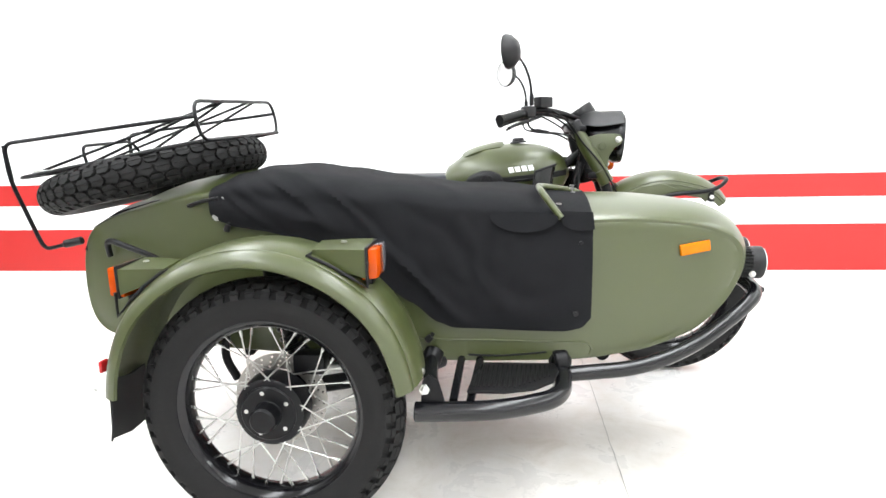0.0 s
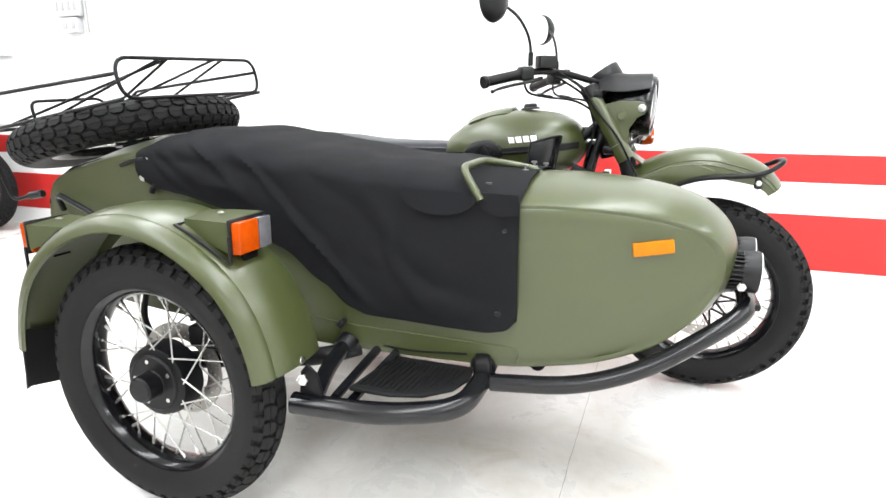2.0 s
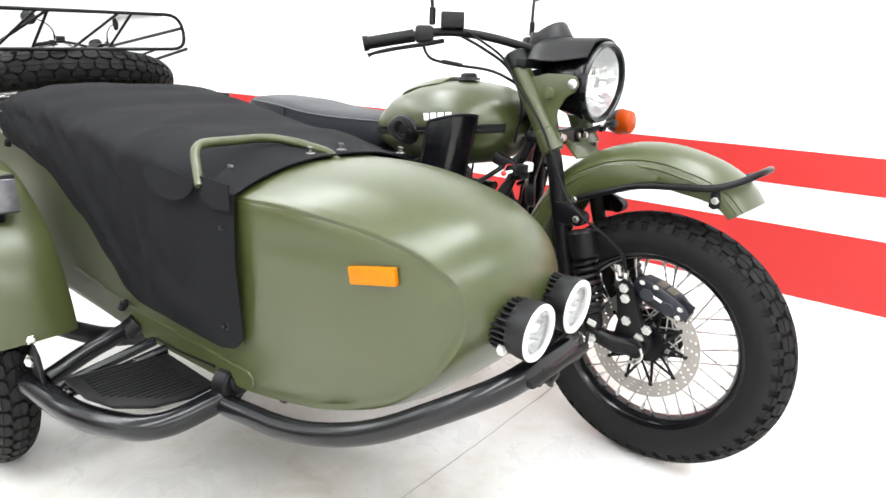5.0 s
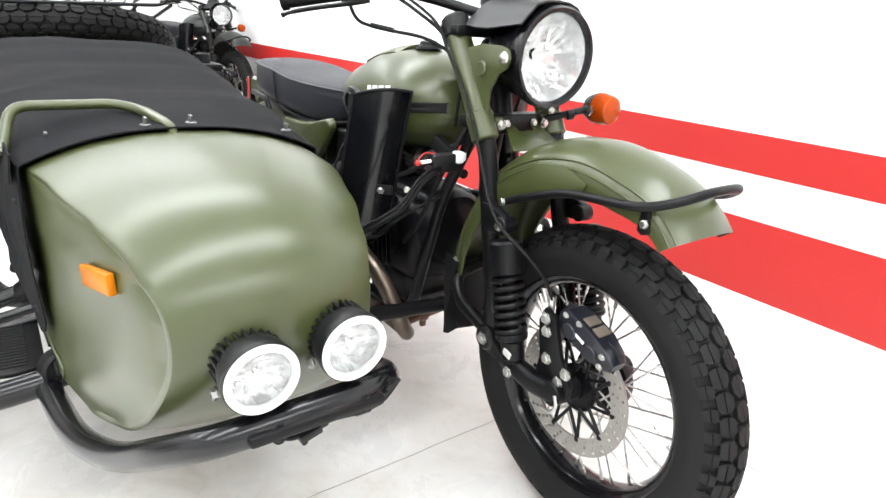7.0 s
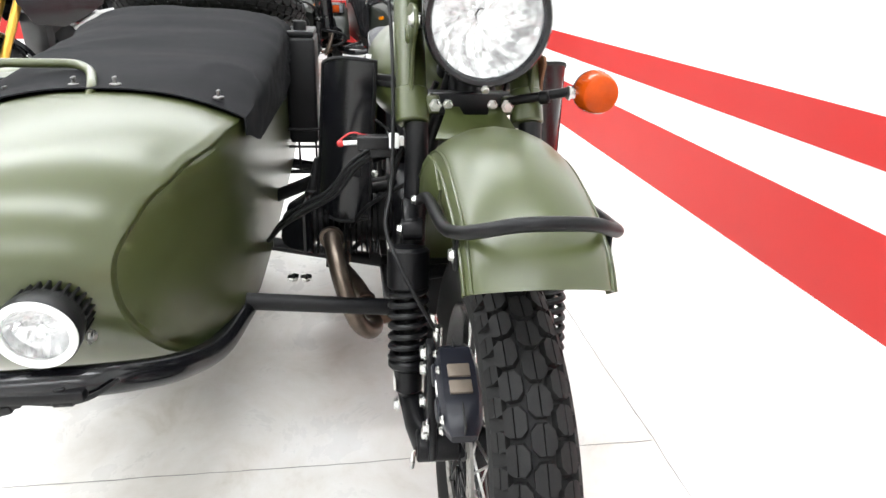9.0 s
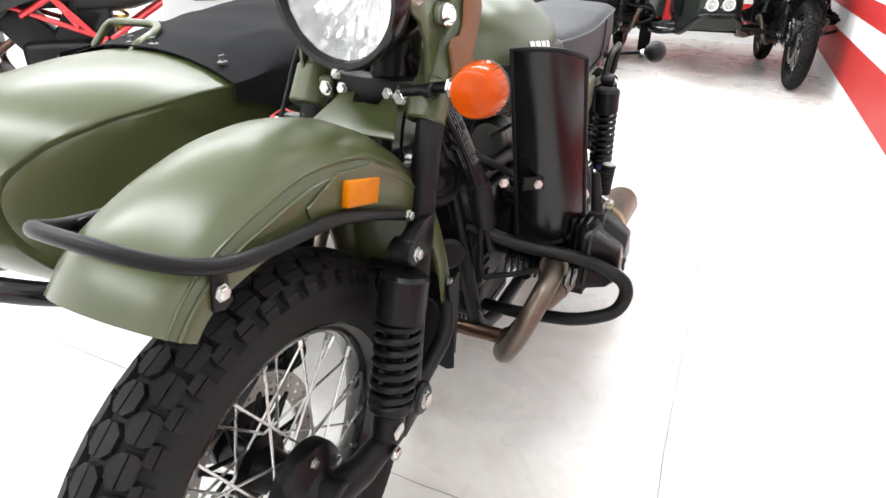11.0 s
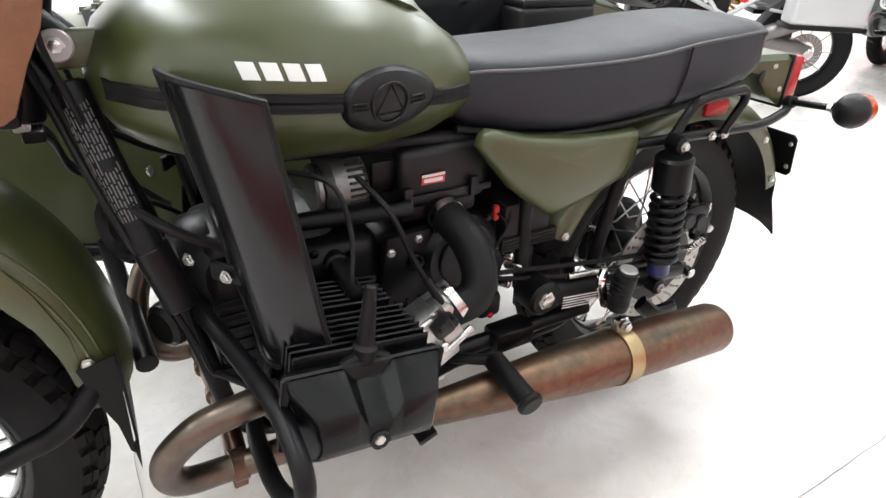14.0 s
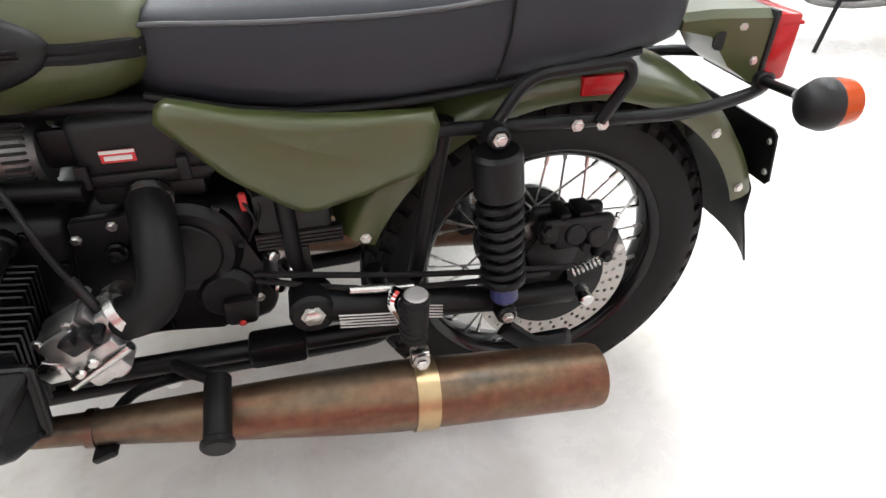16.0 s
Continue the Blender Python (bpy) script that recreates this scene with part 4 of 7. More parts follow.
for k in range(16):
    x = 0.730 + 0.0135 * k
    y0 = -1.145 + max(0, (x - 0.84)) * 0.85
    part("rib", moved(box(0, 0, 0, 0.006, max(0.03, -0.99 - y0), 0.004, 0.001, 1), pose(x, (y0 - 0.99) / 2, 0.368, 0, 0, -4)), HOSE, step)
part("step_wire", tube(smooth_path([(0.70, -0.965, 0.39), (0.80, -0.955, 0.385), (0.93, -0.95, 0.395)], 5), 0.0032, 8), BLACK, step)

bump = part("sidecar_bumper", tube(bent_path([(0.998, -0.965, 0.335), (1.20, -0.943, 0.346), (1.36, -0.900, 0.396), (1.50, -0.852, 0.488), (1.575, -0.80, 0.535), (1.585, -0.68, 0.545), (1.580, -0.568, 0.545), (1.50, -0.500, 0.50), (1.33, -0.465, 0.42), (1.10, -0.45, 0.385)], 0.085, 8), 0.0225, 16), SATIN, BIKE, "black tubular sidecar bumper")
# dark disc that paints the shade inside the cut tube end
part("tube_end", drum((1.0, -0.965, 0.335), (0.996, -0.9653, 0.335), 0.0205), GAP_SHADE, bump)
lampbar = part("lamp_bracket", join(box(1.594, -0.672, 0.538, 0.030, 0.20, 0.018, 0.006), drum((1.592, -0.728, 0.552), (1.592, -0.728, 0.522), 0.011, 0.002), drum((1.592, -0.728, 0.524), (1.592, -0.728, 0.515), 0.008), drum((1.594, -0.604, 0.552), (1.594, -0.604, 0.524), 0.011, 0.002), drum((1.594, -0.618, 0.527), (1.594, -0.590, 0.527), 0.010, 0.003)), BLACK, BIKE, "black lamp bracket")
part("lamp_cable", tube(smooth_path([(1.59, -0.728, 0.522), (1.596, -0.705, 0.517), (1.594, -0.66, 0.525), (1.598, -0.61, 0.524), (1.598, -0.572, 0.530), (1.585, -0.535, 0.548)], 6), 0.0034, 8), HOSE, lampbar)
part("lamp_connector", moved(join(box(0, 0, 0, 0.018, 0.034, 0.013, 0.003), box(0, 0.020, 0.002, 0.012, 0.016, 0.009, 0.002), box(0.004, -0.012, -0.006, 0.010, 0.008, 0.006, 0.001)), pose(1.594, -0.685, 0.516, 12, 0, 4)), PLASTIC, lampbar, "black cable connector")


def drive_lamp(y, z):
    """A round spot lamp with a finned black body, white rim and clear glass."""
    ax = Vector((1.0, 0.02, -0.04)).normalized()
    c = Vector((1.588, y - 0.012, z))
    body = part("driving_lamp", lathe([(0, -0.080), (0.030, -0.080), (0.035, -0.070), (0.040, -0.02), (0.0435, 0.0), (0.0425, 0.001)], c, ax, 32), PLASTIC, BIKE, "round spot lamp with a finned black body")
    fm = Matrix.Translation(c) @ frame_to(ax)
    fin = None
    for k in range(26):
        a = 2 * math.pi * k / 26
        M = fm @ Matrix.Rotation(a, 4, "Z")
        if fin is None:
            fin = part("fin", moved(box(0.0425, 0, -0.042, 0.012, 0.004, 0.072, 0.001, 1), M), PLASTIC, body)
            m0 = M
        else:
            again(fin, M @ m0.inverted())
    part("rim", lathe([(0.0395, 0.002), (0.0485, 0.004), (0.0498, 0.0065), (0.0490, 0.010), (0.0405, 0.011), (0.0390, 0.006)], c, ax, 40, closed=True), WHITE_RING, body, "white rim ring")
    part("bezel", lathe([(0.0430, -0.030), (0.0470, -0.030), (0.0505, -0.012), (0.0512, 0.004), (0.0505, 0.0075), (0.0475, 0.004)], c, ax, 40, closed=True), PLASTIC, body, "black bezel")
    rng = random.Random(int(y * -1000))
    rows = []
    for r, h, rip in ((0.002, -0.034, 0.0), (0.010, -0.032, 0.003), (0.018, -0.026, 0.005), (0.025, -0.019, 0.005), (0.032, -0.010, 0.004), (0.0405, 0.003, 0.0)):
        rows.append([fm @ Vector((r * math.cos(2 * math.pi * k / 26), r * math.sin(2 * math.pi * k / 26), h + rip * rng.uniform(-1, 1))) for k in range(26)])
    part("reflector", loft(rows, closed_u=True), REFLECTOR, body, "faceted mirror reflector", smooth=0)
    part("bulb", drum(c - ax * 0.03, c - ax * 0.012, 0.006), CHROME, body)
    for k in range(2):
        a = radians(180 * k)
        part("vane", moved(box(0.020, 0, -0.016, 0.026, 0.006, 0.012, 0.001), fm @ Matrix.Rotation(a, 4, "Z")), REFLECTOR, body)
    g = part("glass", lathe([(0, 0.011), (0.026, 0.010), (0.0435, 0.006)], c, ax, 32), GLASS, body, "clear lamp glass")
    g.visible_shadow = False
    for s in (-1, 1):
        part("stud", bolt(c - ax * 0.03 + Vector((0, s * 0.046, -0.028)), (0, s, 0), 0.008, 0.008), STEEL, body)
    return body


drive_lamp(-0.735, 0.621)
drive_lamp(-0.605, 0.629)

# struts between motorcycle and sidecar
for a, b in (((0.72, -0.10, 0.30), (0.72, -0.50, 0.38)), ((0.10, -0.08, 0.36), (0.0, -0.60, 0.42)), ((1.10, -0.05, 0.36), (1.12, -0.48, 0.41)), ((0.62, -0.08, 0.62), (0.55, -0.46, 0.44))):
    part("sidecar_strut", bar(a, b, 0.019, 14), BLACK, BIKE)
    part("strut_joint", drum(Vector(b) + Vector((0, 0, -0.02)), Vector(b) + Vector((0, 0, 0.025)), 0.026), BLACK, BIKE)
bolts([(0.98, -0.36, 0.395), (0.98, -0.33, 0.393)], (0, 0, -1), BIKE, 0.011, 0.012)
for x in (0.0, 0.62, 1.1):
    part("chassis_tube", bar((x, -0.90, 0.375), (x, -0.45, 0.375), 0.022, 14), BLACK, BIKE)

# black box in a wire rack on the inner side of the tub
can = part("side_box", box(0.02, -0.378, 0.685, 0.24, 0.10, 0.36, 0.012, 3), PLASTIC, BIKE, "black steel box hung between sidecar and motorcycle")
part("lid", box(0.02, -0.378, 0.874, 0.235, 0.095, 0.020, 0.006), PLASTIC, can)
part("spout", drum((0.08, -0.378, 0.878), (0.08, -0.378, 0.915), 0.022, 0.004), PLASTIC, can)
for z in (0.498, 0.56):
    part("rack_rail", tube(bent_path([(0.16, -0.44, z), (0.16, -0.318, z), (-0.12, -0.318, z), (-0.12, -0.44, z)], 0.02), 0.005, 8), BLACK, can)
for y in (-0.34, -0.40):
    part("rack_rod", bar((0.10, y, 0.50), (0.10, y, 0.385), 0.004, 8), BLACK, can)
part("rack_foot", bar((0.10, -0.45, 0.388), (0.10, -0.32, 0.388), 0.008, 8), BLACK, can)

# ---- tank, seat, bodywork ----
def superloop(x, zt, zb, hw, n=28, p=2.6, flat=0.0):
    """A rounded cross-section standing at x."""
    zc, hz = (zt + zb) / 2, (zt - zb) / 2
    out = []
    for k in range(n):
        a = 2 * math.pi * k / n
        c, s = math.cos(a), math.sin(a)
        out.append(Vector((x, hw * math.copysign(abs(c) ** (2 / p), c), zc + hz * math.copysign(abs(s) ** (2 / p), s))))
    return out


def tank_section(x, off=0.0):
    zt = curve_at(x, [(0.545, 0.845), (0.572, 0.898), (0.64, 0.945), (0.75, 0.980), (0.85, 0.992), (0.95, 0.986), (1.02, 0.966), (1.065, 0.93), (1.085, 0.88)])
    zb = curve_at(x, [(0.545, 0.80), (0.572, 0.760), (0.64, 0.740), (0.75, 0.730), (0.85, 0.732), (0.95, 0.745), (1.02, 0.768), (1.065, 0.80), (1.085, 0.84)])
    hw = curve_at(x, [(0.545, 0.06), (0.572, 0.112), (0.64, 0.146), (0.75, 0.171), (0.85, 0.178), (0.95, 0.170), (1.02, 0.143), (1.065, 0.10), (1.085, 0.05)])
    return zt + off, zb - off, hw + off


def tank_side(x, z, off=0.0):
    """The half width of the tank's skin at a place on its flank."""
    zt, zb, hw = tank_section(x)
    zc, hz = (zt + zb) / 2, (zt - zb) / 2
    t = min(0.999, abs((z - zc) / hz))
    return hw * (1 - t ** 2.3) ** (1 / 2.3) + off


TX = [0.545, 0.55, 0.56, 0.572, 0.595, 0.635, 0.685, 0.74, 0.80, 0.86, 0.92, 0.97, 1.01, 1.04, 1.062, 1.075, 1.083, 1.086]
tank = part("fuel_tank", loft([superloop(x, *tank_section(x), n=40, p=2.3) for x in TX], closed_u=True, cap=True), OLIVE, BIKE, "olive green teardrop fuel tank", smooth=50)
cap_ax = Vector((-0.08, 0, 1))
part("filler_cap", join(lathe([(0, 0.018), (0.018, 0.018), (0.024, 0.014), (0.026, 0.004), (0.034, 0.003), (0.036, -0.004), (0, -0.004)], (0.874, -0.02, 0.995), cap_ax, 28)), PLASTIC, tank, "black filler cap")
lidrows = []
for x, z in ((0.635, 0.952), (0.66, 0.966), (0.70, 0.981), (0.75, 0.993), (0.795, 1.000), (0.81, 1.000)):
    w = 0.085 if 0.65 < x < 0.80 else 0.070
    lidrows.append([Vector((x, w * t, z - 0.022 * abs(t) ** 2.2)) for t in [-1 + 0.2 * k for k in range(11)]])
part("tool_lid", thick(loft(lidrows), 0.012), OLIVE, tank, "olive tool-box lid with a dark seam")
part("lid_seam", tube([p + Vector((0, 0, -0.012)) for p in [r[0] for r in lidrows] + lidrows[-1][1:] + [r[-1] for r in lidrows[::-1]][1:]], 0.004, 6), HOSE, tank)

for s in (-1, 1):
    band = []
    for k in range(33):
        x = 0.562 + (1.07 - 0.562) * k / 32
        z = lerp(0.820, 0.868, (x - 0.562) / 0.508)
        band.append([Vector((x, s * tank_side(x, z + dz, off), z + dz)) for dz, off in ((-0.013, 0.0), (-0.011, 0.005), (-0.004, 0.006), (0.0, 0.004), (0.004, 0.006), (0.011, 0.005), (0.013, 0.0))])
    part("tank_band", loft(band), HOSE, tank, "black rubber tank band")
    # knee pad with a raised plain roundel
    pad = []
    for r, off in ((0.0, 0.013), (0.35, 0.013), (0.7, 0.012), (0.92, 0.010), (1.0, 0.005), (1.03, -0.002)):
        row = []
        for k in range(40):
            a = 2 * math.pi * k / 40
            x = 0.742 + 0.067 * r * math.cos(a) * (1.0 if math.cos(a) > 0 else 1.28)
            z = 0.838 + 0.045 * r * math.sin(a) * (1.0 if math.cos(a) > 0 else 1 - 0.22 * math.cos(a) ** 2)
            row.append(Vector((x, s * tank_side(x, z, off), z)))
        pad.append(row)
    bm = loft(pad, closed_u=True)
    bmesh.ops.remove_doubles(bm, verts=bm.verts, dist=1e-5)
    kp = part("knee_pad", bm, PLASTIC, tank, "black oval rubber knee pad")

    def on_pad(u, v):
        x, z = 0.742 + u, 0.838 + v
        return Vector((x, s * tank_side(x, z, 0.0145), z))

    part("roundel", tube([on_pad(0.028 * math.cos(2 * math.pi * k / 24), 0.028 * math.sin(2 * math.pi * k / 24)) for k in range(24)], 0.0022, 6, closed=True), PLASTIC, tank)
    part("roundel_mark", tube([on_pad(*p) for p in ((-0.022, -0.014), (0.0, 0.026), (0.022, -0.014))], 0.002, 6, closed=True), PLASTIC, tank)
    for dz in (-0.005, 0.0, 0.005):
        for u0, u1 in ((-0.060, -0.034), (0.034, 0.056)):
            part("pad_rib", tube([on_pad(u0, dz), on_pad(u1, dz)], 0.0014, 6), PLASTIC, tank)
    # the maker's name as four plain white slanted shapes
    for k in range(4):
        u0 = 0.931 - 0.0266 * k
        cell = []
        for i in range(4):
            x = u0 - 0.0205 * i / 3
            z = lerp(0.894, 0.884, (0.931 - x) / 0.105)
            cell.append([Vector((x - dz * 0.30 * s * -1, s * tank_side(x, z + dz, 0.0012), z + dz)) for dz in (-0.0105, 0.0, 0.0105)])
        part("white_mark", thick(loft(cell), 0.0006), WHITE_LETTER, tank, "plain white painted mark")

# seat
set_back(-0.015)
SEAT = [(0.635, 0.845, 0.815, 0.05), (0.62, 0.858, 0.785, 0.085), (0.57, 0.868, 0.757, 0.112), (0.50, 0.868, 0.742, 0.125), (0.42, 0.868, 0.734, 0.136), (0.30, 0.870, 0.734, 0.145), (0.20, 0.876, 0.742, 0.148),
        (0.10, 0.888, 0.752, 0.148), (0.0, 0.893, 0.764, 0.143), (-0.08, 0.895, 0.774, 0.132), (-0.125, 0.890, 0.783, 0.115), (-0.145, 0.877, 0.796, 0.09)]
SEAT = [(x if x > 0.2 else 0.2 + (x - 0.2) * 1.06, zt, zb, hw) for x, zt, zb, hw in SEAT]


def seat_ring(x, zt, zb, hw):
    crown = 0.022
    side = [(-hw * 0.90, zb), (-hw * 0.97, zb + 0.012), (-hw * 1.0, zb + 0.03), (-hw * 0.99, lerp(zb, zt - crown, 0.6)), (-hw * 0.97, zt - crown - 0.004)]
    top = [(-hw * 0.94, zt - crown + 0.006), (-hw * 0.8, zt - crown + 0.015), (-hw * 0.5, zt - 0.003), (0, zt), (hw * 0.5, zt - 0.003), (hw * 0.8, zt - crown + 0.015), (hw * 0.94, zt - crown + 0.006)]
    return [Vector((x, y, z)) for y, z in side + top + [(-y, z) for y, z in side[::-1]] + [(0, zb - 0.002)]]


def seat_rows():
    rows = []
    for i in range(len(SEAT) - 1):
        for k in range(3):
            t = k / 3
            rows.append(seat_ring(*[lerp(a, b, t) for a, b in zip(SEAT[i], SEAT[i + 1])]))
    rows.append(seat_ring(*SEAT[-1]))
    return rows


seat = part("seat", loft(seat_rows(), closed_u=True, cap=True), VINYL, BIKE, "charcoal grey vinyl dual seat", smooth=60)
pipe = []
for x, zt, zb, hw in SEAT:
    pipe.append(Vector((x, hw * 0.975, zt - 0.022)))
pipe = smooth_path(pipe + [Vector((-0.174, 0.0, 0.868))] + [Vector((p.x, -p.y, p.z)) for p in pipe[::-1]], 4)
part("piping", tube(pipe, 0.0033, 8), PIPING, seat, "grey piping round the seat top")
for s in (-1, 1):
    part("seam", tube([(0.125, s * 0.149, 0.862), (0.128, s * 0.150, 0.82), (0.135, s * 0.150, 0.79), (0.145, s * 0.146, 0.755)], 0.0022, 6), HOSE, seat)
    part("seat_base", tube(smooth_path([(0.60, s * 0.10, 0.757), (0.45, s * 0.128, 0.733), (0.30, s * 0.138, 0.732), (0.12, s * 0.140, 0.747), (-0.08, s * 0.125, 0.772)], 4), 0.006, 8), HOSE, seat)

# side covers
COVER = [(0.590, 0.740), (0.584, 0.758), (0.570, 0.766), (0.54, 0.759), (0.49, 0.745), (0.40, 0.731), (0.30, 0.724), (0.232, 0.722), (0.225, 0.70), (0.232, 0.655), (0.245, 0.632), (0.33, 0.606), (0.405, 0.588), (0.425, 0.588), (0.45, 0.602), (0.52, 0.657)]
for s in (-1, 1):
    c = Vector((0.41, 0.69))
    rows = []
    for f, y in ((0.0, 0.163), (0.5, 0.163), (0.85, 0.161), (0.96, 0.157), (1.0, 0.150), (1.0, 0.135)):
        rows.append([Vector((c.x + (x - c.x) * f, s * (y + 0.004 * math.sin((x - 0.2) * 7)), c.y + (z - c.y) * f)) for x, z in COVER])
    bm = loft(rows, closed_u=True)
    bmesh.ops.remove_doubles(bm, verts=bm.verts, dist=1e-5)
    part("side_cover", bm, OLIVE, BIKE, "olive green side cover with faint scuffs", smooth=50)

# rear fender, tail lamp, rack
set_back()
def arch(centre, R, a0, a1, section, n=36):
    return [[Vector((centre.x + (R + dr) * math.cos(a), y, centre.z + (R + dr) * math.sin(a))) for y, dr in section] for a in [radians(lerp(a0, a1, k / n)) for k in range(n + 1)]]


rsec = [(0.112, -0.055), (0.115, -0.035), (0.112, -0.02), (0.102, -0.008), (0.070, 0.002), (0.064, 0.006), (0.0, 0.012)]
rsec = rsec + [(-y, d) for y, d in rsec[-2::-1]]
rfend = part("rear_fender", thick(loft(arch(REAR + Vector((0.008, 0, 0.009)), 0.412, 24, 158, rsec)), 0.0025), OLIVE, BIKE, "olive green ribbed rear fender")
bolts([(0.323, 0.115, 0.503), (-0.273, 0.115, 0.618), (-0.352, 0.115, 0.504)], (0, 1, 0), rfend, 0.007, 0.005)
part("fender_reflector", box(-0.050, 0.114, 0.722, 0.072, 0.014, 0.030, 0.003), RED_LENS, rfend, "red side reflector")
mf = []
for ang, drop, hw, tip in ((134, 0, 0.092, 0), (144, 0, 0.096, 0), (152, 0, 0.100, 0), (158, 0, 0.106, 0), (158, 0.045, 0.116, 0.004), (158, 0.090, 0.128, 0.010), (158, 0.125, 0.138, 0.020)):
    q = Vector((REAR.x + 0.404 * math.cos(radians(ang)) + 0.008 - 0.22 * drop, 0, REAR.z + 0.009 + 0.404 * math.sin(radians(ang)) - drop))
    mf.append([q + Vector((0.016 * (abs(u) ** 3) * (drop > 0), hw * u, -tip * abs(u) ** 3)) for u in (-1, -0.88, -0.66, -0.33, 0, 0.33, 0.66, 0.88, 1)])
part("mud_flap", thick(loft(mf), 0.004), HOSE, rfend, "black rubber mud flap")
pb = plate([(-0.122, -0.055), (0.122, -0.055), (0.130, -0.045), (0.130, 0.045), (0.120, 0.055), (-0.120, 0.055), (-0.130, 0.045), (-0.130, -0.045)], "x", 0, 0.004)
part("plate_bracket", moved(pb, pose(-0.392, 0, 0.562, 0, 10, 0)), BLACK, rfend, "black bracket plate")
bolts([(-0.395, 0.118, 0.532), (-0.384, 0.118, 0.592)], (1, 0, 0), rfend, 0.005, 0.004)
set_back(-0.012, 0.0, -0.015)
th = part("tail_lamp_housing", loft([[Vector((x, y * w, z)) for y, z in ((-1, zb), (1, zb), (1, zt - 0.012), (0.8, zt), (-0.8, zt), (-1, zt - 0.012))] for x, w, zb, zt in ((-0.20, 0.045, 0.785, 0.81), (-0.25, 0.055, 0.775, 0.815), (-0.29, 0.062, 0.725, 0.815), (-0.33, 0.068, 0.70, 0.815), (-0.345, 0.072, 0.695, 0.815))], closed_u=True, cap=True), OLIVE, BIKE, "olive tail lamp housing")
# a dark disc each side paints the shade of an opening; nothing is cut
for sy in (-1, 1):
    part("opening_shade", moved(drum((0, 0, 0), (0, sy * 0.003, 0), 0.020, 0.001), Matrix.Translation((-0.268, sy * 0.0570, 0.768)) @ Matrix.Rotation(radians(sy * 10), 4, "Z") @ Matrix.Diagonal((1.0, 1, 0.75, 1))), GAP_SHADE, th, "dark oval disc drawn as a shaded opening")
part("gasket", box(-0.348, 0, 0.752, 0.010, 0.152, 0.126, 0.003), PLASTIC, th)
part("tail_lens", join(box(-0.377, 0.0, 0.752, 0.05, 0.142, 0.112, 0.008), box(-0.385, 0.0, 0.792, 0.04, 0.143, 0.006, 0.001)), RED_LENS, th, "red tail lamp lens")
bolts([(-0.30, 0.062, 0.79), (-0.33, 0.069, 0.735)], (0, 1, 0), th, 0.006, 0.004)
for s in (-1, 1):
    rr = part("rear_rail", tube(bent_path([(0.24, s * 0.135, 0.70), (0.10, s * 0.150, 0.702), (-0.18, s * 0.145, 0.690), (-0.33, s * 0.110, 0.700), (-0.40, s * 0.04, 0.703)], 0.05), 0.0105, 12), BLACK, BIKE)
    part("grab_handle", tube(bent_path([(0.155, s * 0.168, 0.705), (0.105, s * 0.172, 0.782), (-0.04, s * 0.170, 0.790), (-0.052, s * 0.168, 0.765), (-0.015, s * 0.162, 0.700)], 0.03, 6), 0.0095, 10), BLACK, BIKE, "black grab handle loop")
    bolts([(0.02, s * 0.163, 0.698), (-0.02, s * 0.163, 0.696)], (0, s, 0), rr, 0.0075, 0.007)
    if s < 0:
        continue
    ind = part("rear_indicator", lathe([(0, 0.030), (0.016, 0.028), (0.030, 0.018), (0.037, 0.0), (0.037, -0.010), (0, -0.010)], (-0.295, s * 0.258, 0.737), (1, 0, 0), 28), PLASTIC, BIKE, "round indicator with a black body")
    part("lens", lathe([(0, -0.050), (0.024, -0.048), (0.032, -0.043), (0.0345, -0.030), (0.0366, -0.010), (0, -0.010)], (-0.295, s * 0.258, 0.737), (1, 0, 0), 28), AMBER, ind, "orange lens")
    part("stalk", join(bar((-0.30, s * 0.235, 0.735), (-0.325, s * 0.105, 0.715), 0.0075), drum((-0.322, s * 0.12, 0.718), (-0.328, s * 0.098, 0.714), 0.014)), BLACK, ind)
    part("nut", bolt((-0.302, s * 0.218, 0.733), (0.1, -s, -0.1), 0.010, 0.012), STEEL, ind)

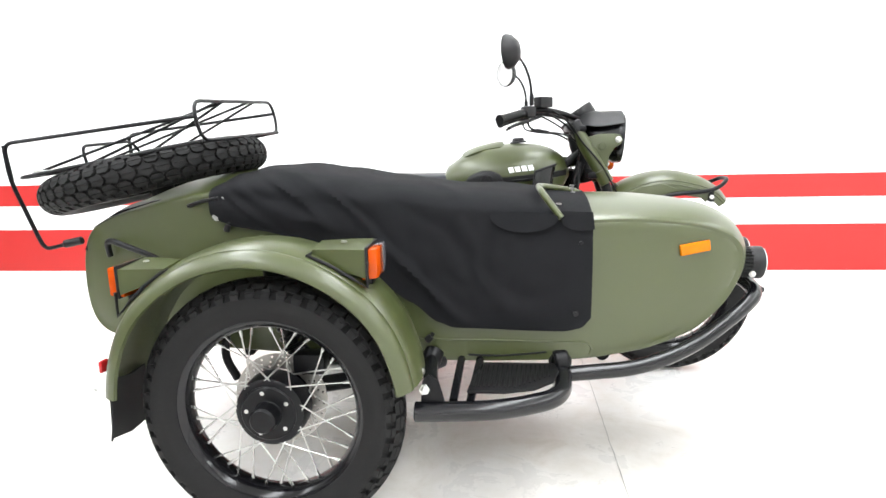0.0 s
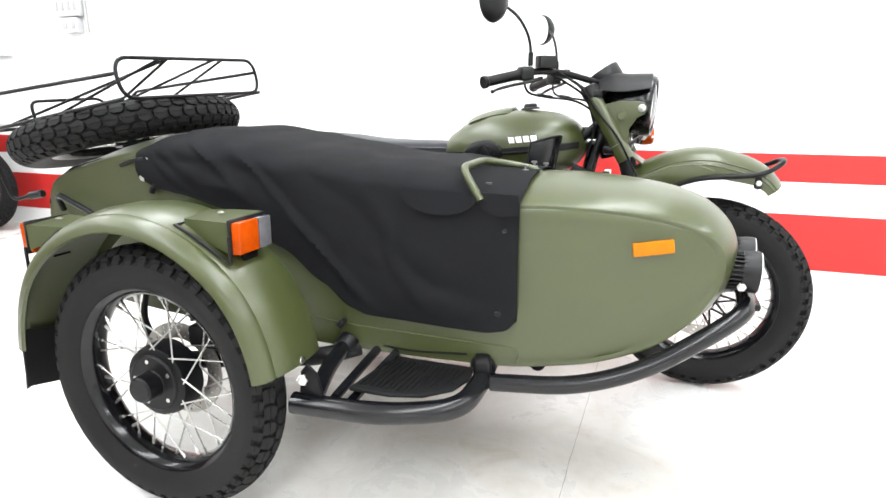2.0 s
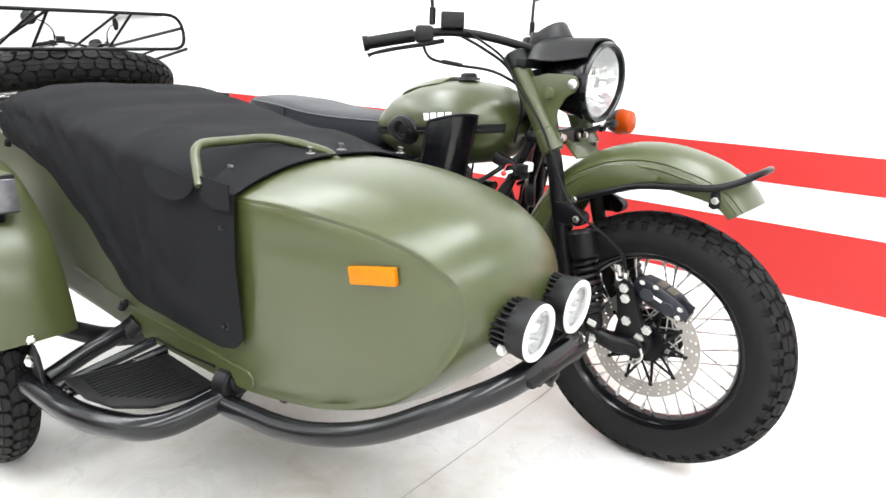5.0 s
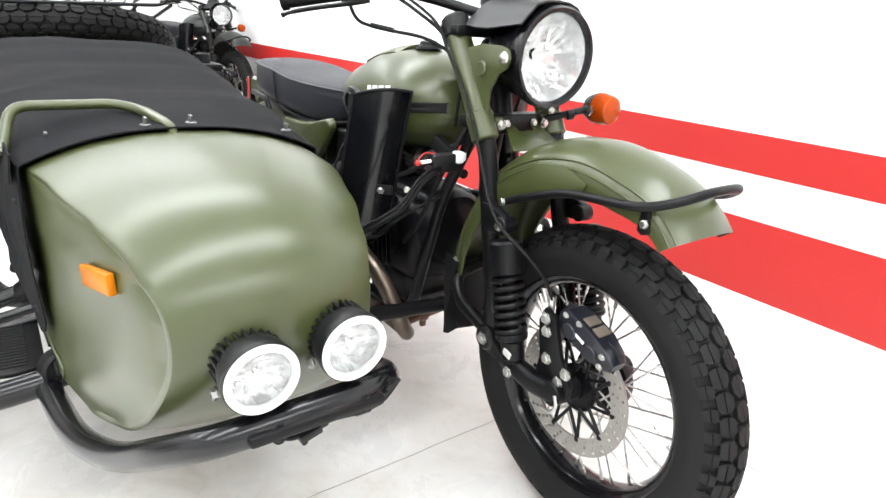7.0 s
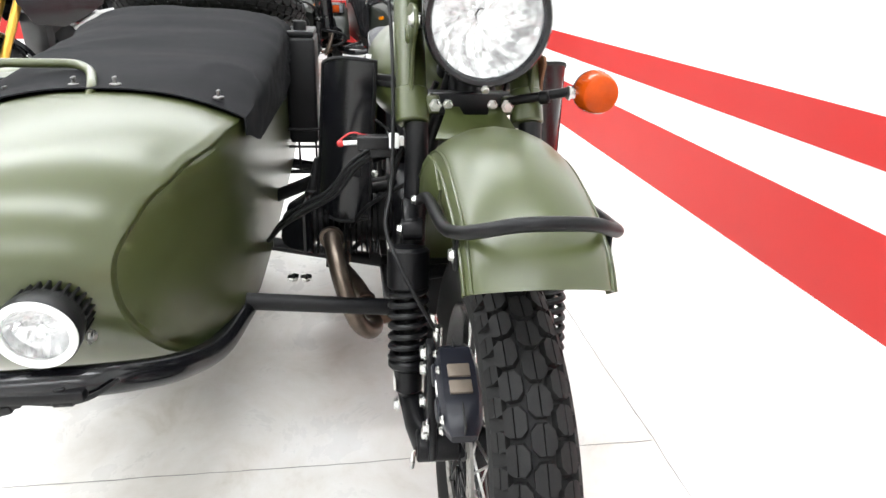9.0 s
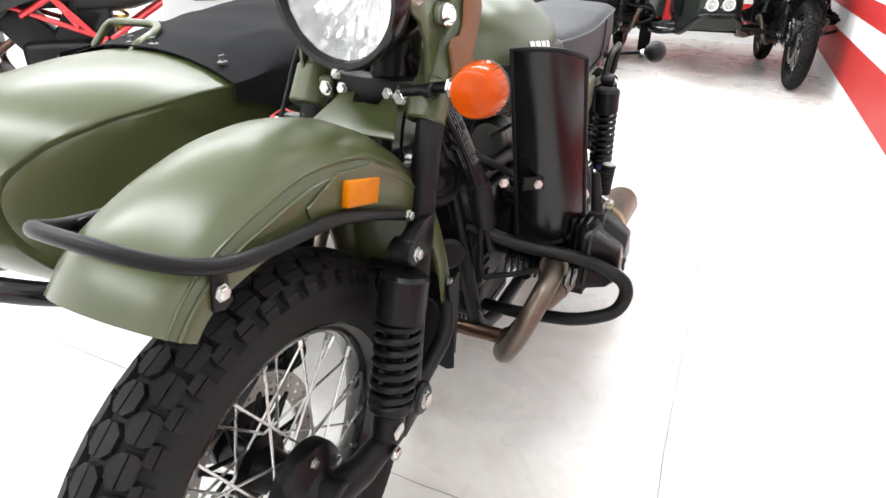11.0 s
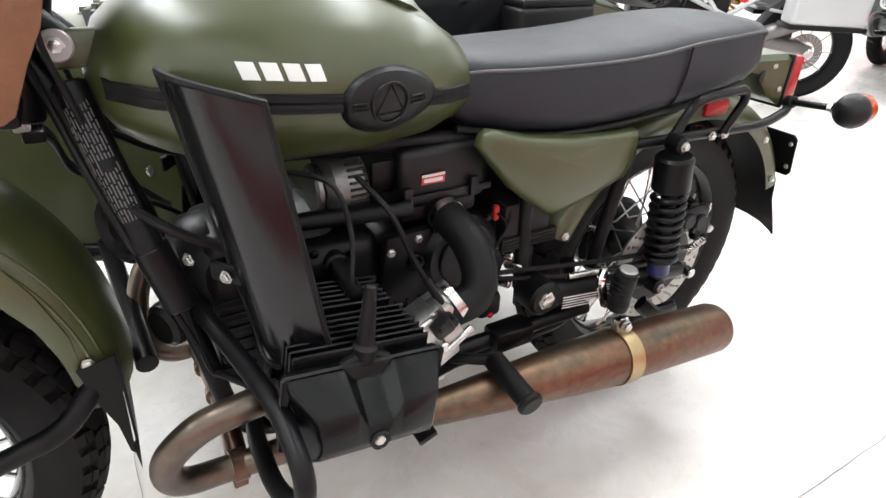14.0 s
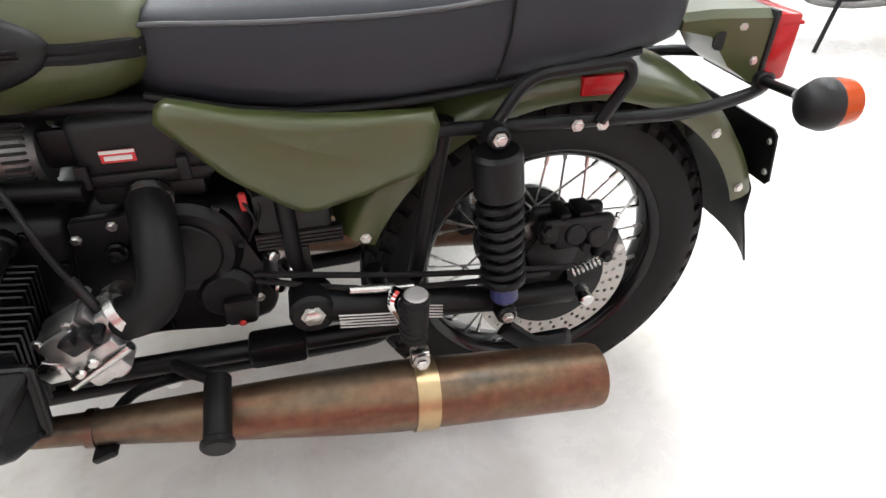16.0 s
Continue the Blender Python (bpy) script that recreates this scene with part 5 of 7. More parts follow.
# rear shocks, swing arm, brake
set_back(-0.018, 0.006, -0.008)
for s in (-1, 1):
    t, b = Vector((0.157, s * 0.178, 0.701)), Vector((0.125, s * 0.184, 0.375))
    d = b - t
    sh = part("rear_shock", drum(t + d * 0.28, t + d * 0.93, 0.016), BLACK, BIKE, "black rear shock absorber")
    part("cover", drum(t + d * 0.07, t + d * 0.30, 0.0375, 0.006), BLACK, sh)
    part("spring_seat", drum(t + d * 0.74, t + d * 0.79, 0.036, 0.004), BLACK, sh)
    part("spring", coil(t + d * 0.30, t + d * 0.76, 0.031, 0.0065, 7.5), BLACK, sh, "black coil spring")
    part("band", drum(t + d * 0.80, t + d * 0.90, 0.023, 0.003), BLUE_BAND, sh)
    part("eye", drum(t + Vector((0, -s * 0.02, 0)), t + Vector((0, s * 0.018, 0)), 0.017, 0.004), BLACK, sh)
    part("eye", drum(b + Vector((0, -s * 0.02, 0)), b + Vector((0, s * 0.014, 0)), 0.018, 0.004), BLACK, sh)
    bolts([t + Vector((0, s * 0.018, 0)), b + Vector((0, s * 0.014, 0))], (0, s, 0), sh, 0.008, 0.008)
    arm = part("swing_arm", tube([(0.438, s * 0.160, 0.432), (0.30, s * 0.160, 0.412), (0.12, s * 0.145, 0.372), (-0.02, s * 0.125, 0.345)], [0.026, 0.028, 0.022, 0.020], 14, flat=1.0), BLACK, BIKE, "black swing arm")
    part("pivot_boss", drum((0.438, s * 0.12, 0.432), (0.438, s * 0.184, 0.432), 0.036, 0.006), BLACK, arm)
    bolts([(0.438, s * 0.184, 0.432)], (0, s, 0), arm, 0.014, 0.008)
    for k, (x0, x1) in enumerate(((0.31, 0.40), (0.235, 0.295))):
        for i in range(5):
            za = 0.425 - 0.006 * i
            part("label_line", tube([(x1, s * 0.189, za + 0.004), (x0, s * 0.189, za - 0.009)], 0.0013, 5), LABEL_WHITE, arm)
set_back()
part("rear_disc", moved(disc_mesh(0.100, 0.150, 0.0, holes=3, around=30), Matrix.Translation(REAR + Vector((0, 0.088, 0)))), DISC, rear_wheel, "drilled steel brake disc")
part("disc_carrier", lathe([(0.03, 0.09), (0.103, 0.088), (0.103, 0.082), (0.03, 0.07)], REAR, (0, 1, 0), 32), BLACK, rear_wheel)
def caliper_half(y, mat, parent=None):
    """One half of the rear caliper, a rounded casting with two piston bosses."""
    body = join(box(-0.050, y, 0.462, 0.115, 0.026, 0.062, 0.012, 3), box(-0.098, y, 0.430, 0.045, 0.026, 0.060, 0.010, 3), box(0.008, y, 0.470, 0.045, 0.024, 0.050, 0.012, 3),
                drum((-0.075, y, 0.455), (-0.075, y + math.copysign(0.020, y - 0.10), 0.455), 0.021, 0.004), drum((-0.032, y, 0.466), (-0.032, y + math.copysign(0.020, y - 0.10), 0.466), 0.021, 0.004))
    return part("rear_caliper" if parent is None else "caliper_half", body, mat, parent or BIKE, "black rear brake caliper" if parent is None else "")


cal = caliper_half(0.122, BLACK)
caliper_half(0.078, BLACK, cal)
part("bridge", join(box(-0.055, 0.10, 0.497, 0.030, 0.050, 0.010, 0.003), box(-0.015, 0.10, 0.497, 0.020, 0.050, 0.010, 0.003)), BLACK, cal)
bolts([(-0.100, 0.135, 0.408), (0.020, 0.134, 0.482), (-0.052, 0.135, 0.440)], (0, 1, 0), cal, 0.009, 0.009, BLACK)
part("bleed_nipple", join(drum((-0.108, 0.122, 0.462), (-0.112, 0.124, 0.484), 0.006), drum((-0.112, 0.124, 0.484), (-0.113, 0.1245, 0.492), 0.004)), STEEL, cal)
part("pad_pin", drum((-0.120, 0.10, 0.435), (-0.120, 0.14, 0.425), 0.010), ALU, cal)
part("caliper_arm", plate([(0.02, 0.455), (0.045, 0.42), (0.02, 0.36), (-0.02, 0.345), (-0.05, 0.39), (-0.06, 0.43)], "y", 0.104, 0.012, 0.003), BLACK, cal)
part("axle_nut", drum(REAR + Vector((-0.04, 0.12, 0.0)), REAR + Vector((-0.04, 0.158, -0.004)), 0.0135), STEEL, BIKE)
part("final_drive", lathe([(0, -0.15), (0.05, -0.15), (0.085, -0.13), (0.105, -0.10), (0.110, -0.075), (0.10, -0.06), (0, -0.06)], REAR, (0, 1, 0), 36), BLACK, BIKE, "black final drive casing")
part("disc_guard", tube(smooth_path([(0.09, 0.15, 0.29), (0.03, 0.155, 0.24), (-0.04, 0.15, 0.235), (0.03, 0.14, 0.225)], 4), 0.010, 8, flat=2.0), BLACK, BIKE)
for k, (a, b, c) in enumerate((((0.50, 0.13, 0.475), (0.25, 0.165, 0.455), (-0.06, 0.15, 0.405)), ((0.50, 0.13, 0.462), (0.30, 0.17, 0.44), (0.02, 0.16, 0.41)))):
    part("brake_cable", tube(smooth_path([a, b, c], 6), 0.005, 8), HOSE, BIKE)
part("cable_adjuster", join(bar((0.36, 0.175, 0.452), (0.29, 0.178, 0.446), 0.007), bar((0.29, 0.178, 0.446), (0.26, 0.178, 0.444), 0.0045)), STEEL, BIKE)
part("cable_adjuster", coil((-0.02, 0.16, 0.405), (-0.075, 0.155, 0.42), 0.008, 0.002, 7, 6, 8), STEEL, BIKE)

# ---- engine ----
set_back(-0.017)
case = part("crankcase", box(0.880, 0, 0.495, 0.28, 0.235, 0.23, 0.035, 3), BLACK, BIKE, "black engine crankcase")
part("sump", box(0.865, 0, 0.350, 0.23, 0.21, 0.11, 0.03, 3), BLACK, case)
part("top_cover", box(0.91, 0, 0.60, 0.21, 0.17, 0.07, 0.03, 3), BLACK, case)
part("timing_cover", lathe([(0, 0.045), (0.06, 0.042), (0.092, 0.030), (0.105, 0.010), (0.108, -0.02), (0, -0.02)], (1.012, 0, 0.535), (1, 0, 0), 40), BLACK, case, "round black front cover")
for k in range(7):
    part("case_fin", box(1.018, 0, 0.49 + 0.019 * k, 0.024, 0.12, 0.005, 0.001, 1), BLACK, case)
for k in range(8):
    for s in (-1, 1):
        part("sump_fin", box(0.865, s * (0.02 + 0.011 * k), 0.290, 0.20, 0.004, 0.02, 0.001, 1), BLACK, case)
bolts([(x, 0.119, z) for x, z in ((0.80, 0.585), (0.77, 0.42), (0.765, 0.53), (0.98, 0.59), (0.985, 0.43), (0.86, 0.60))], (0, 1, 0), case, 0.006, 0.006, CAST)
gear = part("gearbox", box(0.62, 0, 0.47, 0.26, 0.22, 0.24, 0.04, 3), BLACK, BIKE, "black gearbox housing")
part("clutch_cover", join(drum((0.60, 0.10, 0.535), (0.60, 0.140, 0.535), 0.078, 0.016, 36), drum((0.60, 0.138, 0.535), (0.60, 0.146, 0.535), 0.050, 0.004, 36)), BLACK, gear)
part("filler_plug", join(drum((0.690, 0.11, 0.548), (0.690, 0.138, 0.548), 0.016, 0.003), bolt((0.690, 0.137, 0.548), (0, 1, 0), 0.010, 0.008)), CAST, gear)
for k in range(5):
    part("case_rib", moved(box(0, 0, 0, 0.006, 0.012, 0.085, 0.002, 1), pose(0.655 + 0.022 * k, 0.128, 0.435, 0, 8, 0)), CAST, gear)
for x, z in ((0.655, 0.600), (0.548, 0.600), (0.525, 0.535), (0.548, 0.478), (0.655, 0.472)):
    part("cover_screw", bolt((x, 0.132, z), (0, 1, 0), 0.0052, 0.005), CAST, gear)
part("shaft_cover", drum((0.560, 0.10, 0.452), (0.560, 0.146, 0.452), 0.046, 0.010, 28), BLACK, gear)
part("gearbox_cover", plate([(0.74, 0.60), (0.60, 0.605), (0.53, 0.57), (0.50, 0.49), (0.52, 0.41), (0.58, 0.375), (0.70, 0.39), (0.76, 0.47)], "y", 0.118, 0.02, 0.005), BLACK, gear)
bolts([(0.735, 0.13, 0.575), (0.685, 0.13, 0.59), (0.75, 0.13, 0.49), (0.70, 0.13, 0.40), (0.515, 0.13, 0.43)], (0, 1, 0), gear, 0.006, 0.006)
part("drain_plug", drum((0.545, 0.155, 0.408), (0.545, 0.163, 0.406), 0.006), RED_LENS, gear)
part("speed_box", box(0.545, 0.135, 0.425, 0.05, 0.05, 0.05, 0.010), BLACK, gear)
airbox = part("air_box", join(box(0.625, 0, 0.685, 0.17, 0.225, 0.105, 0.015, 3), box(0.63, 0, 0.630, 0.15, 0.21, 0.05, 0.012), box(0.62, 0.114, 0.655, 0.165, 0.010, 0.012, 0.002)), PLASTIC, BIKE, "black plastic air box with clips")
for x in (0.70, 0.575):
    part("clip", box(x, 0.121, 0.662, 0.016, 0.010, 0.034, 0.003), PLASTIC, airbox)
part("sticker", box(0.652, 0.1155, 0.686, 0.043, 0.002, 0.017), [RED_PAINT], airbox, "small red and white sticker")
part("sticker_band", box(0.652, 0.1170, 0.6925, 0.043, 0.0012, 0.0042), LABEL_WHITE, airbox)
part("sticker_bar", box(0.652, 0.1170, 0.6840, 0.034, 0.0012, 0.0062), LABEL_WHITE, airbox)
set_back(-0.038, 0.0, -0.008)
alt = part("alternator", join(drum((0.845, 0.055, 0.685), (0.775, 0.055, 0.685), 0.052, 0.012, 32), drum((0.86, 0.055, 0.685), (0.845, 0.055, 0.685), 0.040, 0.004, 32)), ALU_DARK, BIKE, "cast aluminium alternator")
# raised dark strips paint the shade of the cooling slots
for k in range(32):
    a = radians(11.25 * k)
    part("slot", moved(box(0, 0.050, 0, 0.030, 0.010, 0.0045, 0.001, 1), Matrix.Translation((0.797, 0.055, 0.685)) @ Matrix.Rotation(a, 4, "X")), GAP_SHADE, alt)
part("alternator_bracket", moved(box(0, 0, 0, 0.05, 0.012, 0.055, 0.008), pose(0.745, 0.085, 0.70)), BLACK, alt)
set_back(-0.017)
part("intake_tube", bar((0.93, 0.10, 0.655), (0.70, 0.13, 0.648), 0.014), BLACK, BIKE)

HEAD = Vector((0.873, 0, 0.497))


def cylinder(s):
    """One finned cylinder with its head and rocker cover, lying across the frame."""
    M = Matrix.Translation(HEAD) @ Matrix.Rotation(radians(-8), 4, "Y") @ Matrix.Diagonal((1, s * 1.05, 1, 1))
    cyl = part("cylinder", moved(drum((0, 0.10, 0), (0, 0.31, 0), 0.062, 0.004, 28), M), BLACK, BIKE, "black finned cylinder")
    for k in range(13):
        y = 0.148 + 0.0125 * k
        w, h = (0.165, 0.150) if k < 6 else (0.195, 0.138)
        part("fin", moved(box(0, y, 0, w, 0.0042, h, 0.0018, 1), M), CAST, cyl, smooth=0)
    lobe = [(0.300, 0.050), (0.312, 0.051), (0.317, 0.048), (0.359, 0.023), (0.3635, 0.018), (0.368, -0.028), (0.364, -0.044), (0.350, -0.057), (0.316, -0.062), (0.300, -0.062)]
    dale = [(0.300, 0.030), (0.310, 0.029), (0.317, 0.025), (0.352, -0.002), (0.3645, -0.010), (0.368, -0.028), (0.364, -0.044), (0.350, -0.057), (0.316, -0.062), (0.300, -0.062)]
    rows = []
    for x, mix, inset in ((-0.114, 0, 0.016), (-0.113, 0, 0.008), (-0.110, 0, 0.003), (-0.104, 0, 0.0), (-0.036, 0, 0.0), (-0.032, 0.12, 0.0), (-0.020, 0.86, 0.0), (-0.014, 1, 0.0), (0.014, 1, 0.0), (0.020, 0.86, 0.0), (0.032, 0.12, 0.0), (0.036, 0, 0.0), (0.104, 0, 0.0), (0.110, 0, 0.003), (0.113, 0, 0.008), (0.114, 0, 0.016)):
        rows.append([M @ Vector((x * (1 - 0.24 * max(0, y - 0.314) / 0.05 * (1 if abs(x) > 0.05 else 0.3)), y if y < 0.31 else y - inset, z - math.copysign(inset, z))) for y, z in [(lerp(p[0], q[0], mix), lerp(p[1], q[1], mix)) for p, q in zip(lobe, dale)]])
    cov = part("rocker_cover", loft(rows, closed_u=True, cap=True), CAST, cyl, "black cast rocker cover", smooth=48)
    part("joint_line", moved(box(0, 0.3130, -0.0055, 0.2305, 0.0022, 0.1155, 0.004, 1), M), GAP_SHADE, cyl)
    part("cover_bolt", moved(join(bolt((0.0, 0.364, -0.032), (0, 1, 0), 0.0075, 0.007)), M), STEEL, cyl)
    for x in (-0.035, 0.035):
        part("pushrod_tube", moved(bar((x, 0.105, 0.090), (x, 0.20, 0.072), 0.013), M), HOSE, cyl)
        part("tube_gland", moved(drum((x, 0.10, 0.086), (x, 0.122, 0.084), 0.019), M), BLACK, cyl)
    # dark ring on the cover face, painting the shade of a bolt recess
    part("recess_shade", moved(lathe([(0.0085, 0.0), (0.0135, 0.0), (0.0135, 0.004), (0.0085, 0.002)], (0, 0.3665, -0.032), (0, 1, 0), 20, closed=True), M), GAP_SHADE, cyl)
    part("plug_cap", moved(join(drum((0.0, 0.300, 0.040), (0.0, 0.300, 0.074), 0.0165, 0.006), drum((0.0, 0.300, 0.066), (-0.006, 0.284, 0.150), 0.0125, 0.003, r2=0.008)), M), HOSE, cyl, "black rubber spark plug cap")
    part("plug_lead", tube(smooth_path([HEAD + Vector((-0.006, s * 0.285, 0.146)), HEAD + Vector((-0.015, s * 0.268, 0.21)), HEAD + Vector((-0.005, s * 0.235, 0.265)), HEAD + Vector((0.045, s * 0.17, 0.265)), HEAD + Vector((0.10, s * 0.11, 0.23))], 7), 0.0036, 8), HOSE, cyl)
    return cyl


cylinder(1)
cylinder(-1)


def carburettor(s):
    M = Matrix.Translation((0.722, s * 0.222, 0.489)) @ Matrix.Rotation(radians(28), 4, "Y") @ Matrix.Diagonal((1.18, s * 1.12, 1.18, 1))
    c = part("throttle_body", moved(join(box(0.0, 0, 0, 0.085, 0.055, 0.045, 0.006), box(0.012, 0.02, 0.010, 0.045, 0.04, 0.050, 0.005), box(-0.02, 0.034, -0.012, 0.03, 0.02, 0.026, 0.004), drum((-0.045, 0, 0), (0.06, 0, 0), 0.026)), M), ALU, BIKE, "cast aluminium throttle body")
    for x, z, m in ((-0.028, 0.012, BLACK), (0.0, -0.012, STEEL), (0.02, -0.016, STEEL), (-0.01, 0.018, STEEL)):
        part("screw", moved(drum((x, 0.025, z), (x, 0.05, z), 0.007), M), m, c)
    part("top_cap", moved(join(box(0.008, 0.012, 0.030, 0.052, 0.046, 0.016, 0.004), box(-0.020, 0.016, 0.026, 0.018, 0.030, 0.020, 0.003)), M), ALU_DARK, c)
    part("float_bowl", moved(join(box(0.006, 0.018, -0.034, 0.050, 0.042, 0.030, 0.006), drum((0.006, 0.018, -0.046), (0.006, 0.018, -0.058), 0.012, 0.003)), M), ALU, c)
    part("sensor", moved(join(box(-0.012, 0.046, 0.020, 0.028, 0.020, 0.022, 0.004), box(-0.012, 0.058, 0.030, 0.014, 0.012, 0.012, 0.002)), M), PLASTIC, c, "black throttle sensor")
    part("quadrant", moved(plate([(0.030, -0.014), (0.050, -0.006), (0.052, 0.014), (0.034, 0.022), (0.022, 0.006)], "y", 0.047, 0.004, 0.001), M), STEEL, c)
    for x, z in ((-0.014, -0.024), (0.026, -0.024), (-0.012, 0.037), (0.028, 0.037)):
        part("screw", moved(bolt((x, 0.036, z), (0, 1, 0), 0.0045, 0.004), M), STEEL, c)
    part("clamp", moved(lathe([(0.027, -0.006), (0.031, -0.006), (0.031, 0.006), (0.027, 0.006)], (0.056, 0, 0), (1, 0, 0), 24, closed=True), M), STEEL, c)
    part("link_rod", moved(bar((0.04, 0.045, -0.024), (-0.045, 0.045, -0.018), 0.006), M), STEEL, c)
    part("clamp", moved(lathe([(0.030, -0.006), (0.034, -0.006), (0.034, 0.006), (0.030, 0.006)], (-0.05, 0, 0), (1, 0, 0), 24, closed=True), M), STEEL, c)
    el = part("intake_elbow", tube(smooth_path([(0.632, s * 0.10, 0.622), (0.629, s * 0.135, 0.617), (0.620, s * 0.185, 0.592), (0.620, s * 0.220, 0.552), (0.640, s * 0.234, 0.522), (0.680, s * 0.228, 0.505)], 6), 0.030, 20), HOSE, BIKE, "black rubber intake elbow")
    part("hose_clamp", tube([(0.6305, s * 0.116, 0.6205), (0.629, s * 0.130, 0.6175)], 0.0315, 20), STEEL, el)
    part("throttle_cable", tube(smooth_path([(0.70, s * 0.235, 0.53), (0.735, s * 0.215, 0.60), (0.765, s * 0.19, 0.68), (0.80, s * 0.15, 0.73)], 6), 0.0045, 8), HOSE, BIKE)
    part("cable_boot", bar((0.698, s * 0.235, 0.525), (0.722, s * 0.222, 0.575), 0.007), PLASTIC, BIKE)


carburettor(1)
carburettor(-1)

# battery and electrics behind the gearbox
bat = part("battery_tray", join(box(0.445, 0.0, 0.555, 0.11, 0.24, 0.10, 0.008), box(0.44, 0.118, 0.525, 0.13, 0.012, 0.03, 0.003), box(0.44, 0.115, 0.44, 0.022, 0.02, 0.14, 0.003)), PLASTIC, BIKE, "black battery tray")
for k in range(4):
    part("tray_rib", box(0.44, 0.1245, 0.516 + 0.007 * k, 0.126, 0.004, 0.003, 0.0, 1), PLASTIC, bat)
for k, pts in enumerate(([(0.52, 0.10, 0.60), (0.50, 0.125, 0.57), (0.515, 0.12, 0.53)], [(0.505, 0.10, 0.61), (0.49, 0.12, 0.59), (0.50, 0.125, 0.555)])):
    part("wire", tube(smooth_path(pts, 5), 0.0025, 6), HOSE, BIKE)
part("terminal_boot", box(0.512, 0.105, 0.590, 0.012, 0.012, 0.030, 0.004), RED_WIRE, BIKE)
for x, z in ((0.50, 0.50), (0.475, 0.47), (0.50, 0.44)):
    part("fitting", drum((x, 0.10, z), (x - 0.02, 0.13, z), 0.010), STEEL, BIKE)

# frame tubes
for s in (-1, 1):
    fr = part("frame_tube", tube(bent_path([(1.16, s * 0.02, 0.90), (1.066, s * 0.075, 0.64), (1.012, s * 0.115, 0.31), (0.93, s * 0.125, 0.285), (0.30, s * 0.125, 0.300), (0.335, s * 0.125, 0.45)], 0.06, 6), 0.0155, 12), BLACK, BIKE, "black frame tube")
    part("frame_tube", tube(bent_path([(1.15, s * 0.02, 0.95), (0.95, s * 0.05, 0.75), (0.55, s * 0.09, 0.735), (0.24, s * 0.13, 0.70)], 0.08), 0.0155, 12), BLACK, BIKE)
    part("frame_tube", bar((0.215, s * 0.13, 0.70), (0.265, s * 0.125, 0.42), 0.014), BLACK, BIKE)
    part("frame_tube", bar((0.45, s * 0.12, 0.42), (0.46, s * 0.12, 0.73), 0.014), BLACK, BIKE)
    part("lower_rail", bar((0.80, s * 0.155, 0.345), (0.30, s * 0.16, 0.350), 0.017), BLACK, BIKE)
    part("rail_boss", box(0.50, s * 0.165, 0.352, 0.09, 0.05, 0.045, 0.008), BLACK, BIKE)
    peg = part("foot_peg", join(tube(smooth_path([(0.66, s * 0.16, 0.345), (0.64, s * 0.20, 0.370), (0.592, s * 0.235, 0.374)], 5), 0.010, 10), drum((0.586, s * 0.232, 0.373), (0.584, s * 0.340, 0.356), 0.0195, 0.004), drum((0.584, s * 0.334, 0.357), (0.584, s * 0.348, 0.354), 0.0235, 0.004)), HOSE, BIKE, "black rubber foot peg")
    part("peg_bolt", bolt((0.665, s * 0.178, 0.330), (0, s, 0), 0.012, 0.010), STEEL, peg)
    pp = part("passenger_peg", join(drum((0.290, s * 0.235, 0.385), (0.286, s * 0.240, 0.470), 0.021, 0.004), drum((0.286, s * 0.240, 0.468), (0.2855, s * 0.2405, 0.478), 0.022, 0.004)), HOSE, BIKE, "folded black rubber passenger peg")
    part("peg_cap", lathe([(0, 0.004), (0.016, 0.003), (0.0185, 0.0), (0, 0.0)], (0.2855, s * 0.2405, 0.478), (-0.04, s * 0.05, 1), 20), WASHER, pp, "dull steel end cap")
    for k in range(6):
        part("peg_ring", lathe([(0.0195, -0.003), (0.0228, -0.002), (0.0228, 0.002), (0.0195, 0.003)], (0.2895, s * 0.2355, 0.40 + 0.011 * k), (-0.04, s * 0.05, 1), 16, closed=True), HOSE, pp)
    part("peg_bracket", tube(smooth_path([(0.285, s * 0.20, 0.375), (0.30, s * 0.205, 0.40), (0.315, s * 0.205, 0.44), (0.305, s * 0.20, 0.46)], 5), 0.010, 10), CHROME, pp)
    part("brake_pedal", join(tube(smooth_path([(0.62, s * 0.17, 0.33), (0.70, s * 0.20, 0.345), (0.735, s * 0.225, 0.335), (0.745, s * 0.25, 0.318)], 5), 0.008, 8), moved(box(0, 0, 0, 0.035, 0.055, 0.012, 0.003), pose(0.748, s * 0.265, 0.312, 0, 20, 0))), BLACK, BIKE)
part("head_tube", drum((1.185, 0, 0.82), (1.125, 0, 1.03), 0.030), BLACK, BIKE)
lt = part("label_tube", join(drum((1.122, 0.050, 0.870), (1.076, 0.132, 0.655), 0.020), drum((1.079, 0.127, 0.675), (1.055, 0.138, 0.58), 0.023)), BLACK, BIKE, "black hose tube with a printed label")
ax = (Vector((1.122, 0.050, 0.870)) - Vector((1.076, 0.132, 0.655))).normalized()
out, rng = Vector((0.45, 0.89, 0)), random.Random(5)
out = (out - ax * out.dot(ax)).normalized()
for i in range(2):
    for k in range(11):
        turn = radians(-60 + 12 * k)
        n = Matrix.Rotation(turn, 3, ax) @ out
        at = Vector((1.0803, 0.1243, 0.675)) + n * 0.0202 + ax * (0.036 + 0.080 * i)
        while (at - Vector((1.0803, 0.1243, 0.675))).dot(ax) < 0.102 + 0.080 * i:
            ln = rng.uniform(0.006, 0.018)
            part("label_line", tube([at, at + ax * ln], 0.0009, 4), LABEL_GREY, lt)
            at = at + ax * (ln + 0.003)
